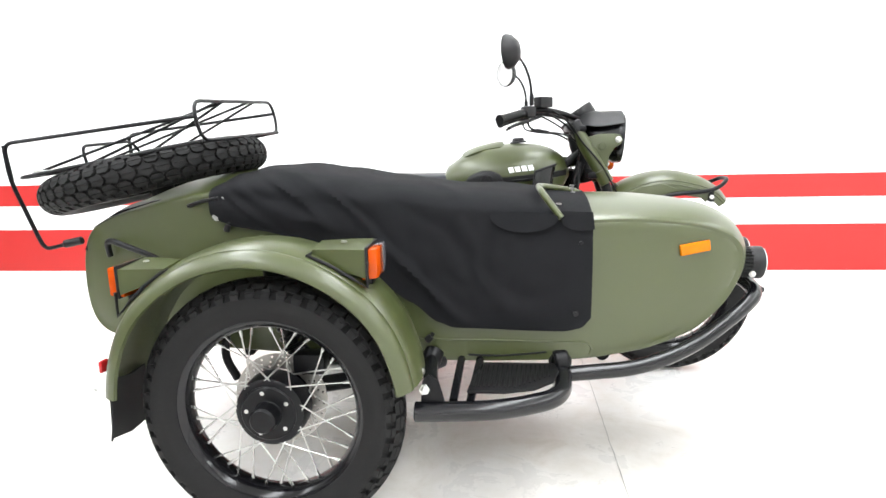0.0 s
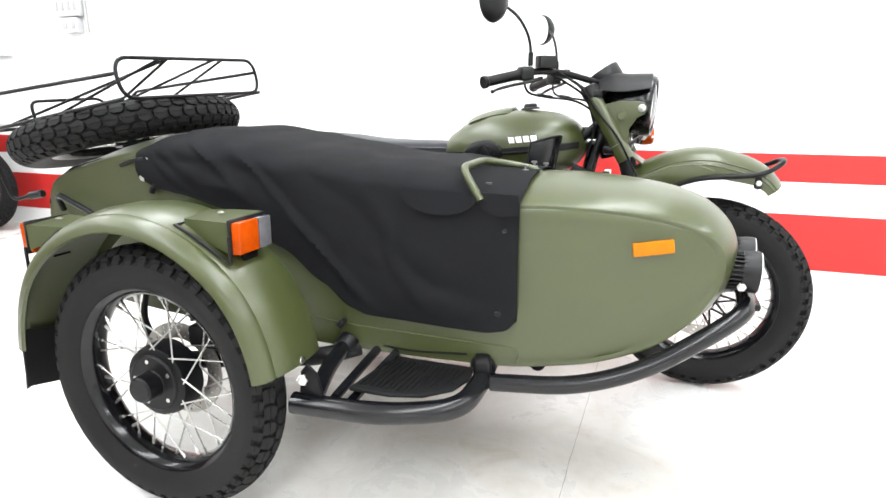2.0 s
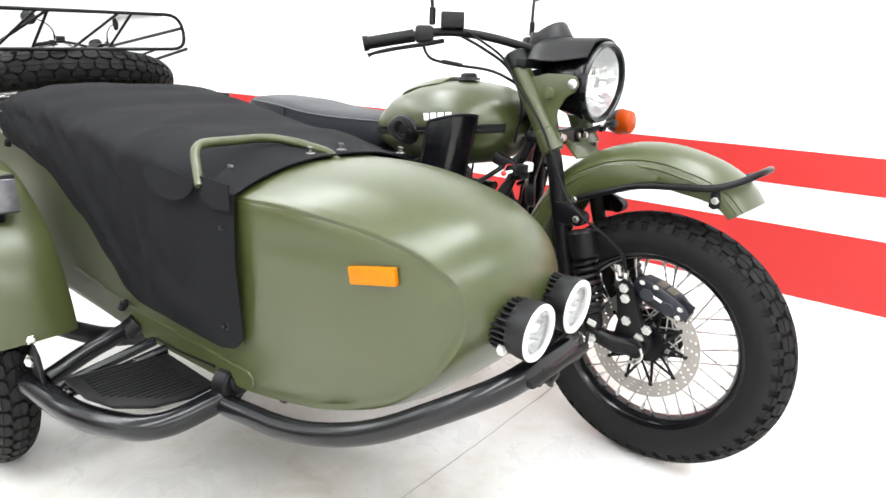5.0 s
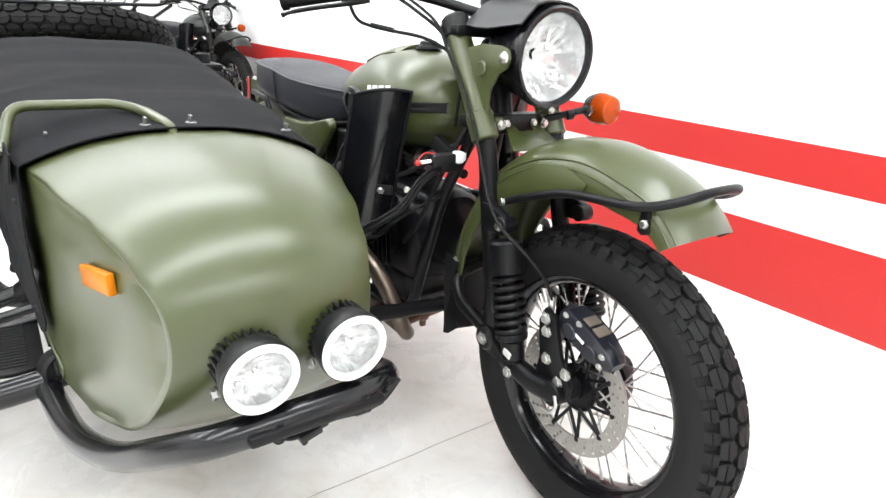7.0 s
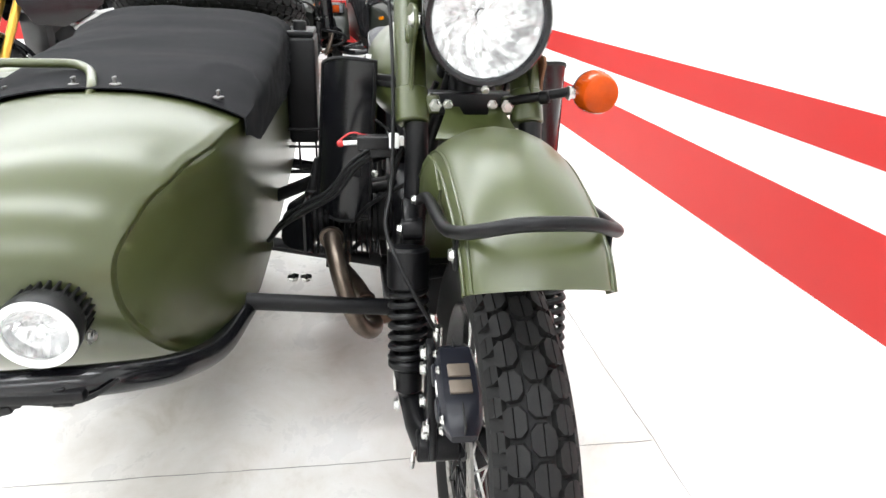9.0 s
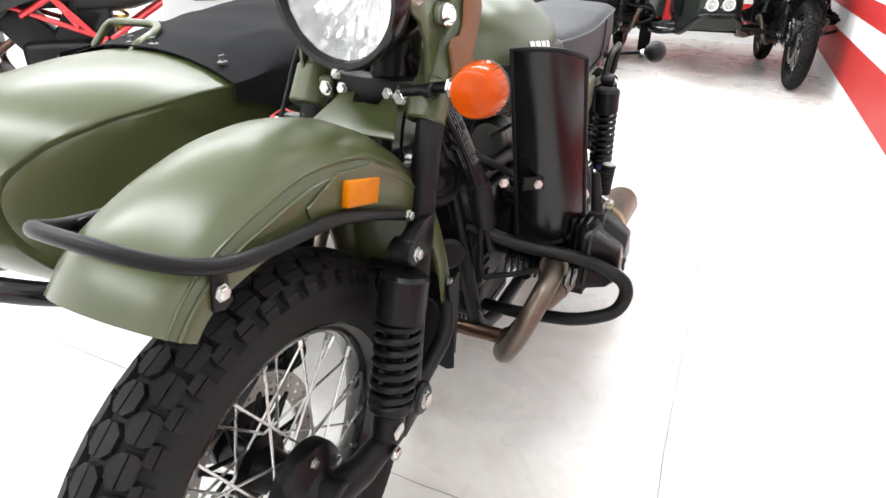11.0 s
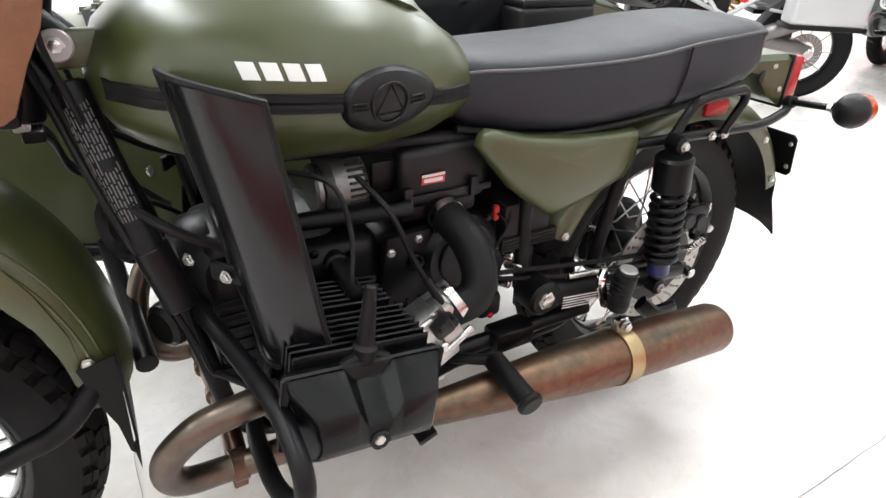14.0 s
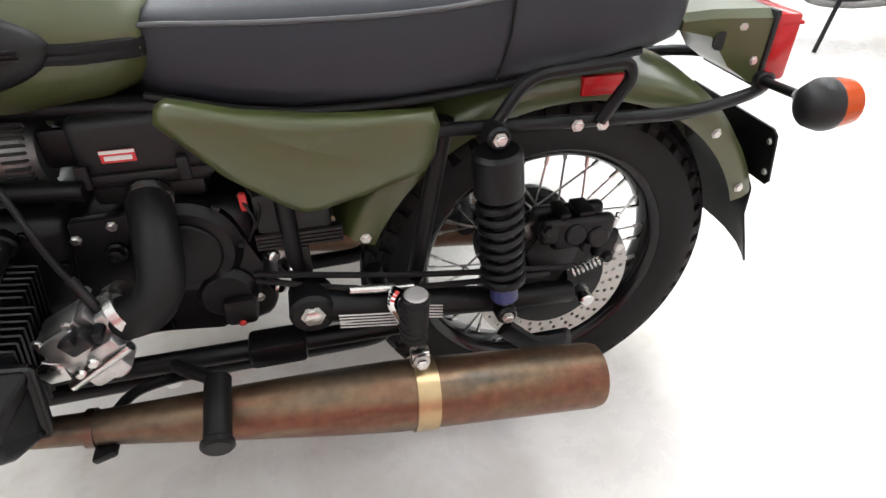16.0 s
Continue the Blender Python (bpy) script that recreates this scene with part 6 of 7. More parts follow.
horn = part("horn", join(lathe([(0, 0.008), (0.016, 0.010), (0.020, 0.004), (0.030, 0.010), (0.036, 0.004), (0.044, 0.010), (0.050, 0.006), (0.050, -0.012), (0.03, -0.022), (0, -0.022)], (1.103, 0.052, 0.670), (0.85, 0.5, 0.05), 32)), PLASTIC, BIKE, "round black horn")
part("oil_filter", lathe([(0, 0.05), (0.026, 0.05), (0.034, 0.044), (0.036, 0.035), (0.036, -0.02), (0, -0.02)], (1.045, 0.052, 0.512), (0.85, 0.52, 0), 32), BLACK, case, "black oil filter canister")
for k in range(6):
    part("case_ridge", moved(box(0, 0, 0, 0.05, 0.006, 0.012, 0.001, 1), pose(0.990, 0.119, 0.43 + 0.024 * k)), BLACK, case)
for pts, r in (([(1.14, 0.06, 0.86), (1.10, 0.10, 0.72), (1.055, 0.125, 0.58), (1.036, 0.13, 0.46), (1.02, 0.15, 0.45), (0.99, 0.20, 0.455), (0.972, 0.235, 0.465)], 0.006), ([(1.16, 0.03, 0.90), (1.12, 0.11, 0.75), (1.08, 0.14, 0.62), (1.05, 0.15, 0.52)], 0.005), ([(1.12, 0.09, 0.75), (1.05, 0.15, 0.70), (0.98, 0.16, 0.66)], 0.007),
               ([(1.15, -0.05, 0.88), (1.12, -0.12, 0.72), (1.06, -0.14, 0.58), (0.98, -0.13, 0.50)], 0.006), ([(1.14, -0.08, 0.80), (1.02, -0.16, 0.70), (0.92, -0.17, 0.68)], 0.007), ([(1.10, -0.10, 0.66), (1.02, -0.18, 0.58), (0.95, -0.22, 0.50)], 0.005)):
    part("loom", tube(smooth_path(pts, 6), r, 8), HOSE, BIKE)
part("coil_pack", moved(box(0, 0, 0, 0.09, 0.03, 0.035, 0.006), pose(1.105, -0.10, 0.77, 0, 25, 10)), PLASTIC, BIKE)
part("connector", join(box(1.190, -0.175, 0.772, 0.028, 0.060, 0.026, 0.004), box(1.185, -0.155, 0.752, 0.03, 0.05, 0.018, 0.004)), PLASTIC, BIKE, "black wiring connector")
part("connector_plug", join(box(1.196, -0.135, 0.776, 0.022, 0.020, 0.026, 0.003), box(1.196, -0.122, 0.776, 0.012, 0.012, 0.018, 0.002)), WHITE_RING, BIKE, "white connector plug")
part("fuse_holder", bar((1.188, -0.205, 0.770), (1.185, -0.232, 0.768), 0.0045, 8), WHITE_RING, BIKE)
part("fuse_tip", drum((1.185, -0.230, 0.768), (1.184, -0.242, 0.767), 0.007), RED_WIRE, BIKE)
for k in range(2):
    part("wire", tube(smooth_path([(1.184, -0.236, 0.772 + 0.003 * k), (1.180, -0.215, 0.783 + 0.004 * k), (1.185, -0.19, 0.780 + 0.004 * k), (1.19, -0.165, 0.782)], 5), 0.0016, 6), RED_WIRE if k else HOSE, BIKE)
for k in range(4):
    dx, dz = 0.012 * (k % 2), 0.010 * (k // 2)
    part("loom", tube(smooth_path([(1.175, -0.15 - dx, 0.755 + dz), (1.165, -0.205 - dx, 0.715 + dz), (1.155, -0.25 - dx, 0.655 + dz), (1.12, -0.315 - dx, 0.605 + dz), (1.06, -0.37, 0.55 + dz), (1.0, -0.41, 0.49)], 6), 0.0055 - 0.0007 * k, 8), HOSE, BIKE)

# leg shields
set_back(-0.023, 0.0, -0.009)
def shield(s):
    tl, tr, br, bl = Vector((1.040, s * 0.161, 0.910)), Vector((0.955, s * 0.272, 0.893)), Vector((0.912, s * 0.297, 0.575)), Vector((0.976, s * 0.178, 0.540))
    rows = []
    for i in range(13):
        v = i / 12
        row = []
        for k in range(9):
            u = k / 8
            p = lerp(lerp(tl, tr, u), lerp(bl, br, u), v)
            p = p + Vector((0.030, s * 0.022, 0)) * math.sin(math.pi * u)
            top = 0.012 * math.sin(math.pi * u)
            p.z += top * (1 - v) - 0.02 * math.sin(math.pi * u) * v
            row.append(p)
        rows.append(row)
    sh = part("leg_shield", thick(loft(rows), 0.003), SATIN, BIKE, "gloss black curved leg shield")
    edge = rows[0] + [r[-1] for r in rows[1:]] + rows[-1][-2::-1] + [r[0] for r in rows[-2:0:-1]]
    part("edge_trim", tube(edge, 0.0042, 6, closed=True), HOSE, sh)
    part("strap", moved(box(0, 0, 0, 0.008, 0.060, 0.026, 0.003), pose(1.005, s * 0.218, 0.668, 0, 0, s * 40)), HOSE, sh)
    bolts([(1.012, s * 0.222, 0.668), (1.045, s * 0.165, 0.672)], (1, s * 0.7, 0), sh, 0.007, 0.006)


shield(1)
shield(-1)
set_back(-0.017, 0.0, -0.008)
part("crash_bar", tube(bent_path([(1.045, 0.09, 0.575), (1.01, 0.19, 0.535), (0.985, 0.33, 0.522), (0.985, 0.415, 0.490), (0.99, 0.405, 0.425), (1.005, 0.33, 0.392), (1.0, 0.20, 0.372), (0.98, 0.12, 0.36)], 0.06, 6), 0.0135, 14), BLACK, BIKE, "black crash bar loop")

# exhaust
set_back(-0.017)


def header(s):
    pts = [(0.970, s * 0.262, 0.486), (1.02, s * 0.272, 0.490), (1.075, s * 0.272, 0.480), (1.118, s * 0.256, 0.432), (1.124, s * 0.232, 0.374), (1.100, s * 0.208, 0.329), (1.04, s * 0.197, 0.312), (0.93, s * 0.224, 0.332), (0.84, s * 0.250, 0.342)]
    if s < 0:
        pts = [(0.970, -0.262, 0.490), (1.02, -0.262, 0.488), (1.076, -0.250, 0.446), (1.106, -0.232, 0.386), (1.112, -0.208, 0.326), (1.090, -0.180, 0.290), (1.035, -0.168, 0.284), (0.93, -0.20, 0.314), (0.84, -0.250, 0.342)]
    ex = part("exhaust_header", tube(smooth_path(pts, 6), 0.0205, 18), HEADER, BIKE, "grey-brown heat-stained exhaust header")
    part("flange", lathe([(0.020, -0.007), (0.028, -0.007), (0.030, 0.0), (0.028, 0.007), (0.020, 0.007)], (0.988, s * 0.266, 0.488), (1, s * 0.2, 0), 24, closed=True), HEADER, ex)
    part("clamp", join(lathe([(0.021, -0.011), (0.025, -0.011), (0.025, 0.011), (0.021, 0.011)], (1.03 if s > 0 else 0.97, s * (0.197 if s > 0 else 0.186), 0.3115 if s > 0 else 0.303), (1, 0.05, 0.05), 20, closed=True), box(1.032 if s > 0 else 0.97, s * 0.204, 0.288 if s > 0 else 0.280, 0.022, 0.016, 0.020, 0.003)), EXHAUST, ex)
    # silencer
    m = part("silencer", lathe([(0, 0.0), (0.021, 0.0), (0.023, 0.06), (0.038, 0.24), (0.051, 0.41), (0.057, 0.52), (0.057, 0.860), (0.054, 0.872), (0.049, 0.874), (0.044, 0.85), (0, 0.84)], (0.84, s * 0.250, 0.342), (-0.90, s * 0.008, -0.100), 40), SILENCER, BIKE, "long brown heat-tinted silencer")
    a = Vector((-0.90, s * 0.008, -0.100)).normalized()
    c = Vector((0.84, s * 0.250, 0.342)) + a * 0.560
    part("clamp_band", lathe([(0.0575, -0.018), (0.0605, -0.018), (0.0605, 0.018), (0.0575, 0.018)], c, a, 40, closed=True), BRASS, m, "pale brass clamp band")
    part("clamp_tab", join(box(c.x, c.y - s * 0.01, c.z + 0.075, 0.03, 0.02, 0.03, 0.004)), STEEL, m)
    bolts([(c.x, c.y + s * 0.004, c.z + 0.078)], (0, s, 0), m, 0.010, 0.012)
    part("flange", lathe([(0.022, -0.006), (0.028, -0.006), (0.028, 0.006), (0.022, 0.006)], Vector((0.84, s * 0.250, 0.342)) + a * 0.075, a, 20, closed=True), EXHAUST, m)


header(1)
header(-1)
part("crossover_pipe", tube(smooth_path([(1.030, 0.200, 0.314), (1.024, 0.12, 0.309), (1.020, 0.0, 0.302), (1.022, -0.09, 0.293), (1.028, -0.165, 0.286)], 6), 0.017, 14), EXHAUST, BIKE, "brown exhaust crossover pipe")
for x, y, z in ((1.020, 0.012, 0.3025), (1.022, -0.085, 0.2935)):
    part("pipe_clamp", join(lathe([(0.017, -0.010), (0.022, -0.010), (0.022, 0.010), (0.017, 0.010)], (x, y, z), (0.1, 1, 0), 18, closed=True), box(x + 0.005, y, z - 0.0255, 0.014, 0.016, 0.022, 0.003)), EXHAUST, BIKE)

# ---- front end ----
set_back()
# front fender: a deep crown over the wheel, turned out at the tip
CROWN = [(1.742, 0.746), (1.716, 0.780), (1.675, 0.813), (1.61, 0.842), (1.51, 0.862), (1.40, 0.852), (1.30, 0.812), (1.22, 0.752), (1.16, 0.668), (1.125, 0.575), (1.112, 0.480), (1.115, 0.43)]
FCEN = Vector((1.50, 0, 0.40))
crown = smooth_path([(x, 0, z) for x, z in CROWN], 4)
frows = []
for i, p in enumerate(crown):
    a = crown[max(0, i - 1)]
    b = crown[min(len(crown) - 1, i + 1)]
    t = (b - a).normalized()
    nrm = Vector((-t.z, 0, t.x))
    if nrm.dot(FCEN - p) > 0:
        nrm = -nrm
    f = i / (len(crown) - 1)
    hw = curve_at(f, [(0, 0.091), (0.1, 0.092), (0.35, 0.095), (0.6, 0.101), (1.0, 0.112)])
    dep = curve_at(f, [(0, 0.058), (0.1, 0.066), (0.3, 0.092), (0.6, 0.090), (1.0, 0.070)])
    row = []
    for u, d in ((1.0, 1.0), (1.01, 0.80), (1.0, 0.60), (0.95, 0.50), (0.92, 0.43), (0.82, 0.31), (0.62, 0.165), (0.36, 0.05), (0.0, 0.0)):
        row.append(p - nrm * dep * d + Vector((0, hw * u, 0)))
    row = row + [Vector((q.x, -q.y, q.z)) for q in row[-2::-1]]
    frows.append(row)
ff = part("front_fender", thick(loft(frows), 0.0025), OLIVE, BIKE, "olive green front fender with a rolled edge", smooth=50)
for s in (-1, 1):
    for k, r in ((2, 0.0024), (4, 0.0022)):
        side = [(row[k] if s > 0 else row[-1 - k]) + Vector((0, s * 0.0005, 0)) for row in frows]
        part("bead", tube(side, r, 6), OLIVE, ff)
    val = [(1.245, 0.655), (1.30, 0.70), (1.36, 0.725), (1.45, 0.745), (1.515, 0.765), (1.525, 0.79), (1.46, 0.812), (1.38, 0.800), (1.30, 0.762), (1.24, 0.70)]
    part("fender_valance", plate(val, "y", s * 0.098, 0.006, 0.002), OLIVE, ff)
    lowp = [(1.24, 0.70), (1.255, 0.66), (1.21, 0.58), (1.185, 0.50), (1.172, 0.498), (1.176, 0.56), (1.198, 0.63), (1.222, 0.68)]
    part("fender_valance", plate(lowp, "y", s * 0.108, 0.005, 0.002), OLIVE, ff)
    if s > 0:
        part("reflector", moved(box(0, 0, 0, 0.072, 0.012, 0.034, 0.003), pose(1.424, s * 0.106, 0.776, 0, -14, 0)), AMBER_REFL, ff, "amber rectangular side reflector")
    bolts([(1.662, s * 0.0985, 0.754), (1.24, s * 0.104, 0.66), (1.165, s * 0.113, 0.512)], (0, s, 0), ff, 0.0072, 0.006)
    part("tab", plate([(1.648, 0.738), (1.660, 0.732), (1.674, 0.738), (1.668, 0.790), (1.652, 0.790)], "y", s * 0.0955, 0.004, 0.001), BLACK, ff)
flapr = [[Vector((x, 0.118 * u * w, z + 0.03 * abs(u) ** 3 * (1 - w) * 4)) for u in (-1, -0.85, -0.5, 0, 0.5, 0.85, 1)] for x, z, w in ((1.132, 0.50, 1.0), (1.135, 0.42, 1.0), (1.137, 0.35, 0.96), (1.140, 0.31, 0.88), (1.142, 0.292, 0.70))]
part("mud_flap", thick(loft(flapr), 0.004), HOSE, ff, "black rubber mud flap")
for s in (-1, 1):
    part("flap_side", plate([(1.132, 0.52), (1.180, 0.51), (1.168, 0.45), (1.152, 0.40), (1.146, 0.345), (1.141, 0.338), (1.137, 0.40)], "y", s * 0.118, 0.004), HOSE, ff)
HOOP = [(1.305, 0.105, 0.697), (1.36, 0.107, 0.720), (1.42, 0.109, 0.742), (1.49, 0.110, 0.764), (1.59, 0.109, 0.775), (1.645, 0.106, 0.781), (1.684, 0.094, 0.792), (1.714, 0.072, 0.807), (1.736, 0.036, 0.822)]
hoop = smooth_path(HOOP + [(x, -y, z) for x, y, z in HOOP[::-1]], 5)
part("fender_hoop", tube(hoop, 0.0085, 12), BLACK, BIKE, "black hoop bar round the front fender")
fb = [(-0.078, 0.0), (0.078, 0.0), (0.056, 0.060), (0.052, 0.086), (0.030, 0.086), (0.022, 0.058), (-0.022, 0.058), (-0.030, 0.086), (-0.052, 0.086), (-0.056, 0.060)]
fbm = moved(plate(fb, "x", 0.0, 0.005, 0.001), Matrix.Translation((1.290, 0, 0.803)) @ Matrix.Rotation(radians(-56), 4, "Y"))
part("fender_bracket", fbm, OLIVE, BIKE, "olive fender bracket")

for s in (-1, 1):
    shroud = part("fork_shroud", join(drum((1.110, s * 0.106, 1.035), (1.230, s * 0.106, 0.832), 0.0275, 0.003, 24), drum((1.204, s * 0.106, 0.876), (1.236, s * 0.106, 0.822), 0.0305, 0.003, 24)), OLIVE, BIKE, "olive fork shroud")
    part("fork_cap", drum((1.090, s * 0.106, 1.072), (1.113, s * 0.106, 1.030), 0.031, 0.006), PLASTIC, shroud)
    ear = [(1.130, 1.005), (1.20, 1.022), (1.262, 1.022), (1.286, 1.016), (1.294, 0.997), (1.286, 0.978), (1.262, 0.965), (1.240, 0.930), (1.238, 0.90), (1.236, 0.86), (1.205, 0.87), (1.165, 0.94)]
    part("headlamp_ear", plate(ear, "y", s * 0.109, 0.008, 0.003), OLIVE, shroud)
    part("ear_boss", drum((1.211, s * 0.109, 0.972), (1.211, s * 0.119, 0.972), 0.016, 0.003), OLIVE, shroud)
    part("ear_bolt", join(drum((1.276, s * 0.100, 0.998), (1.276, s * 0.116, 0.998), 0.013, 0.003), bolt((1.276, s * 0.115, 0.998), (0, s, 0), 0.008, 0.006)), STEEL, shroud, "bright headlamp bolt")
    leg = part("fork_leg", tube(smooth_path([(1.218, s * 0.106, 0.852), (1.242, s * 0.106, 0.780), (1.258, s * 0.107, 0.710), (1.278, s * 0.110, 0.630), (1.306, s * 0.115, 0.535), (1.330, s * 0.120, 0.440), (1.338, s * 0.124, 0.385)], 5), 0.0215, 16), BLACK, BIKE, "black fork leg tube")
    bolts([(1.313, s * 0.112, 0.701)], (0, s, 0), leg, 0.0072, 0.008)
    part("leg_lug", join(drum((1.338, s * 0.104, 0.389), (1.338, s * 0.154, 0.389), 0.030, 0.006), plate([(1.318, 0.410), (1.358, 0.402), (1.400, 0.372), (1.392, 0.346), (1.340, 0.360), (1.314, 0.376)], "y", s * 0.136, 0.022, 0.004)), BLACK, leg)
    bolts([(1.338, s * 0.154, 0.389)], (0, s, 0), leg, 0.012, 0.008)
    mount = part("shock_mount", plate([(1.265, 0.69), (1.30, 0.690), (1.345, 0.676), (1.356, 0.655), (1.345, 0.636), (1.30, 0.632), (1.272, 0.635)], "y", s * 0.122, 0.024, 0.004), BLACK, leg)
    part("mount_eye", drum((1.338, s * 0.100, 0.655), (1.338, s * 0.139, 0.655), 0.020), BLACK, leg)
    bolts([(1.338, s * 0.139, 0.655)], (0, s, 0), leg, 0.0085, 0.008)
    t, b = Vector((1.342, s * 0.126, 0.650)), Vector((1.424, s * 0.128, 0.345))
    d = b - t
    fs = part("front_shock", drum(t + d * 0.30, t + d * 0.95, 0.0165), BLACK, BIKE, "black front shock absorber")
    part("cover", drum(t + d * 0.08, t + d * 0.32, 0.0375, 0.006), BLACK, fs)
    part("spring_seat", drum(t + d * 0.72, t + d * 0.78, 0.036, 0.005), BLACK, fs)
    part("collar", drum(t + d * 0.78, t + d * 0.92, 0.026, 0.004), BLACK, fs)
    part("spring", coil(t + d * 0.32, t + d * 0.74, 0.0310, 0.0062, 7.0), BLACK, fs, "black coil spring")
    part("label", moved(box(0, 0, 0, 0.024, 0.004, 0.016, 0.001), Matrix.Translation(t + d * 0.85 + Vector((0.01, s * 0.025, 0))) @ Matrix.Rotation(radians(15), 4, "Y")), LABEL_WHITE, fs)
    bolts([b + Vector((0, s * 0.018, 0))], (0, s, 0), fs, 0.010, 0.008)
    part("leading_link", join(tube([(1.338, s * 0.124, 0.388), (1.40, s * 0.124, 0.356), (1.47, s * 0.112, 0.336), (1.535, s * 0.098, 0.338)], [0.024, 0.022, 0.025, 0.028], 14), drum((1.53, s * 0.05, 0.34), (1.53, s * 0.122, 0.34), 0.027)), BLACK, BIKE, "black leading link")
part("link_brace", tube(bent_path([(1.338, 0.130, 0.392), (1.21, 0.128, 0.425), (1.165, 0.11, 0.475), (1.15, 0.0, 0.485), (1.165, -0.11, 0.475), (1.21, -0.128, 0.425), (1.338, -0.130, 0.392)], 0.045, 6), 0.0155, 14), BLACK, BIKE, "black brace loop behind the wheel")
part("upper_yoke", box(1.110, 0, 1.045, 0.07, 0.27, 0.026, 0.008), BLACK, BIKE)
yoke = part("lower_yoke", join(box(1.190, 0, 0.855, 0.07, 0.25, 0.030, 0.008), box(1.221, 0, 0.855, 0.012, 0.15, 0.040, 0.004)), BLACK, BIKE, "black lower fork yoke")
bolts([(1.228, y, 0.855) for y in (-0.042, 0.040)], (1, 0, 0), yoke, 0.0075, 0.007)
for s in (-1, 1):
    part("clamp_lug", box(1.222, s * 0.070, 0.855, 0.028, 0.026, 0.034, 0.006), OLIVE, yoke, "olive shroud clamp")
    bolts([(1.237, s * 0.066, 0.855)], (1, 0, 0), yoke, 0.009, 0.008)

# front brake: drilled disc on black carriers, caliper
part("brake_disc", moved(disc_mesh(0.108, 0.148, 0.0, holes=3, around=30), Matrix.Translation(FRONT + Vector((0, -0.050, 0)))), DISC, front_wheel, "drilled floating brake disc")
for k in range(10):
    a = 2 * math.pi * k / 10
    part("disc_arm", tube([FRONT + Vector((0.045 * math.cos(a - 0.35), -0.049, 0.045 * math.sin(a - 0.35))), FRONT + Vector((0.112 * math.cos(a), -0.050, 0.112 * math.sin(a)))], 0.0040, 6), BLACK, front_wheel)
    part("disc_arm", tube([FRONT + Vector((0.045 * math.cos(a + 0.35), -0.049, 0.045 * math.sin(a + 0.35))), FRONT + Vector((0.112 * math.cos(a), -0.050, 0.112 * math.sin(a)))], 0.0040, 6), BLACK, front_wheel)
    part("disc_button", drum(FRONT + Vector((0.112 * math.cos(a), -0.048, 0.112 * math.sin(a))), FRONT + Vector((0.112 * math.cos(a), -0.056, 0.112 * math.sin(a))), 0.007), BLACK, front_wheel)
cm = Matrix.Translation((1.566, -0.064, 0.480)) @ Matrix.Rotation(radians(20), 4, "Y") @ Matrix.Diagonal((1.02, 0.86, 0.84, 1))
rows = []
for x, zt, zb, w in ((-0.075, 0.012, -0.020, 0.022), (-0.06, 0.030, -0.030, 0.034), (-0.02, 0.036, -0.034, 0.038), (0.03, 0.032, -0.032, 0.038), (0.065, 0.020, -0.026, 0.032), (0.08, 0.006, -0.016, 0.022)):
    rows.append([cm @ Vector((x, y, z)) for y, z in ((-w, zb * 0.6), (-w * 0.8, zb), (w * 0.8, zb), (w, zb * 0.6), (w, zt * 0.6), (w * 0.8, zt), (-w * 0.8, zt), (-w, zt * 0.6))])
fcal = part("front_caliper", loft(rows, closed_u=True, cap=True), CALIPER, BIKE, "blue-black four-piston brake caliper")
part("pad_cover", moved(join(box(-0.014, 0, 0.036, 0.022, 0.040, 0.008, 0.002), box(0.014, 0, 0.035, 0.022, 0.040, 0.008, 0.002)), cm), TAUPE, fcal)
part("centre_split", moved(box(0.0, 0.0, 0.0, 0.158, 0.003, 0.060, 0.001, 1), cm), GAP_SHADE, fcal)
for x in (-0.030, 0.030):
    part("piston_boss", moved(drum((x, -0.034, -0.006), (x, -0.043, -0.006), 0.019, 0.003), cm), CALIPER, fcal)
part("white_mark", moved(box(-0.012, -0.0385, 0.002, 0.044, 0.002, 0.0075, 0.0), cm), WHITE_LETTER, fcal, "plain white painted mark")
for x, z in ((-0.055, 0.02), (0.055, 0.012), (0.06, -0.015), (-0.02, 0.03)):
    part("bolt", moved(bolt((x, -0.034, z), (0, -1, 0), 0.006, 0.006), cm), STEEL, fcal)
part("caliper_bracket", join(plate([(1.46, 0.33), (1.56, 0.33), (1.565, 0.37), (1.53, 0.42), (1.50, 0.50), (1.47, 0.515), (1.455, 0.48), (1.47, 0.40)], "y", -0.098, 0.014, 0.004)), BLACK, BIKE, "black caliper bracket")
bolts([(1.478, -0.106, 0.492), (1.485, -0.106, 0.465), (1.495, -0.106, 0.405), (1.552, -0.106, 0.396), (1.535, -0.106, 0.368), (1.505, -0.106, 0.350)], (0, -1, 0), BIKE, 0.0105, 0.009)
part("axle_clip", tube(smooth_path([FRONT + Vector((0.02, -0.128, 0.02)), FRONT + Vector((0.028, -0.130, 0.0)), FRONT + Vector((0.015, -0.130, -0.022)), FRONT + Vector((-0.008, -0.128, -0.026))], 5), 0.004, 6), STEEL, BIKE)
part("brake_hose", tube(smooth_path([(1.47, -0.085, 0.53), (1.465, -0.115, 0.585), (1.425, -0.145, 0.635), (1.365, -0.162, 0.675), (1.310, -0.150, 0.72), (1.262, -0.143, 0.80), (1.205, -0.140, 0.90), (1.125, -0.140, 0.995), (1.08, -0.15, 1.06), (1.0, -0.20, 1.12)], 6), 0.0036, 8), HOSE, BIKE)
part("hose_fitting", join(bar((1.470, -0.085, 0.50), (1.468, -0.085, 0.535), 0.008), bar((1.455, -0.085, 0.515), (1.445, -0.09, 0.545), 0.006)), STEEL, BIKE)
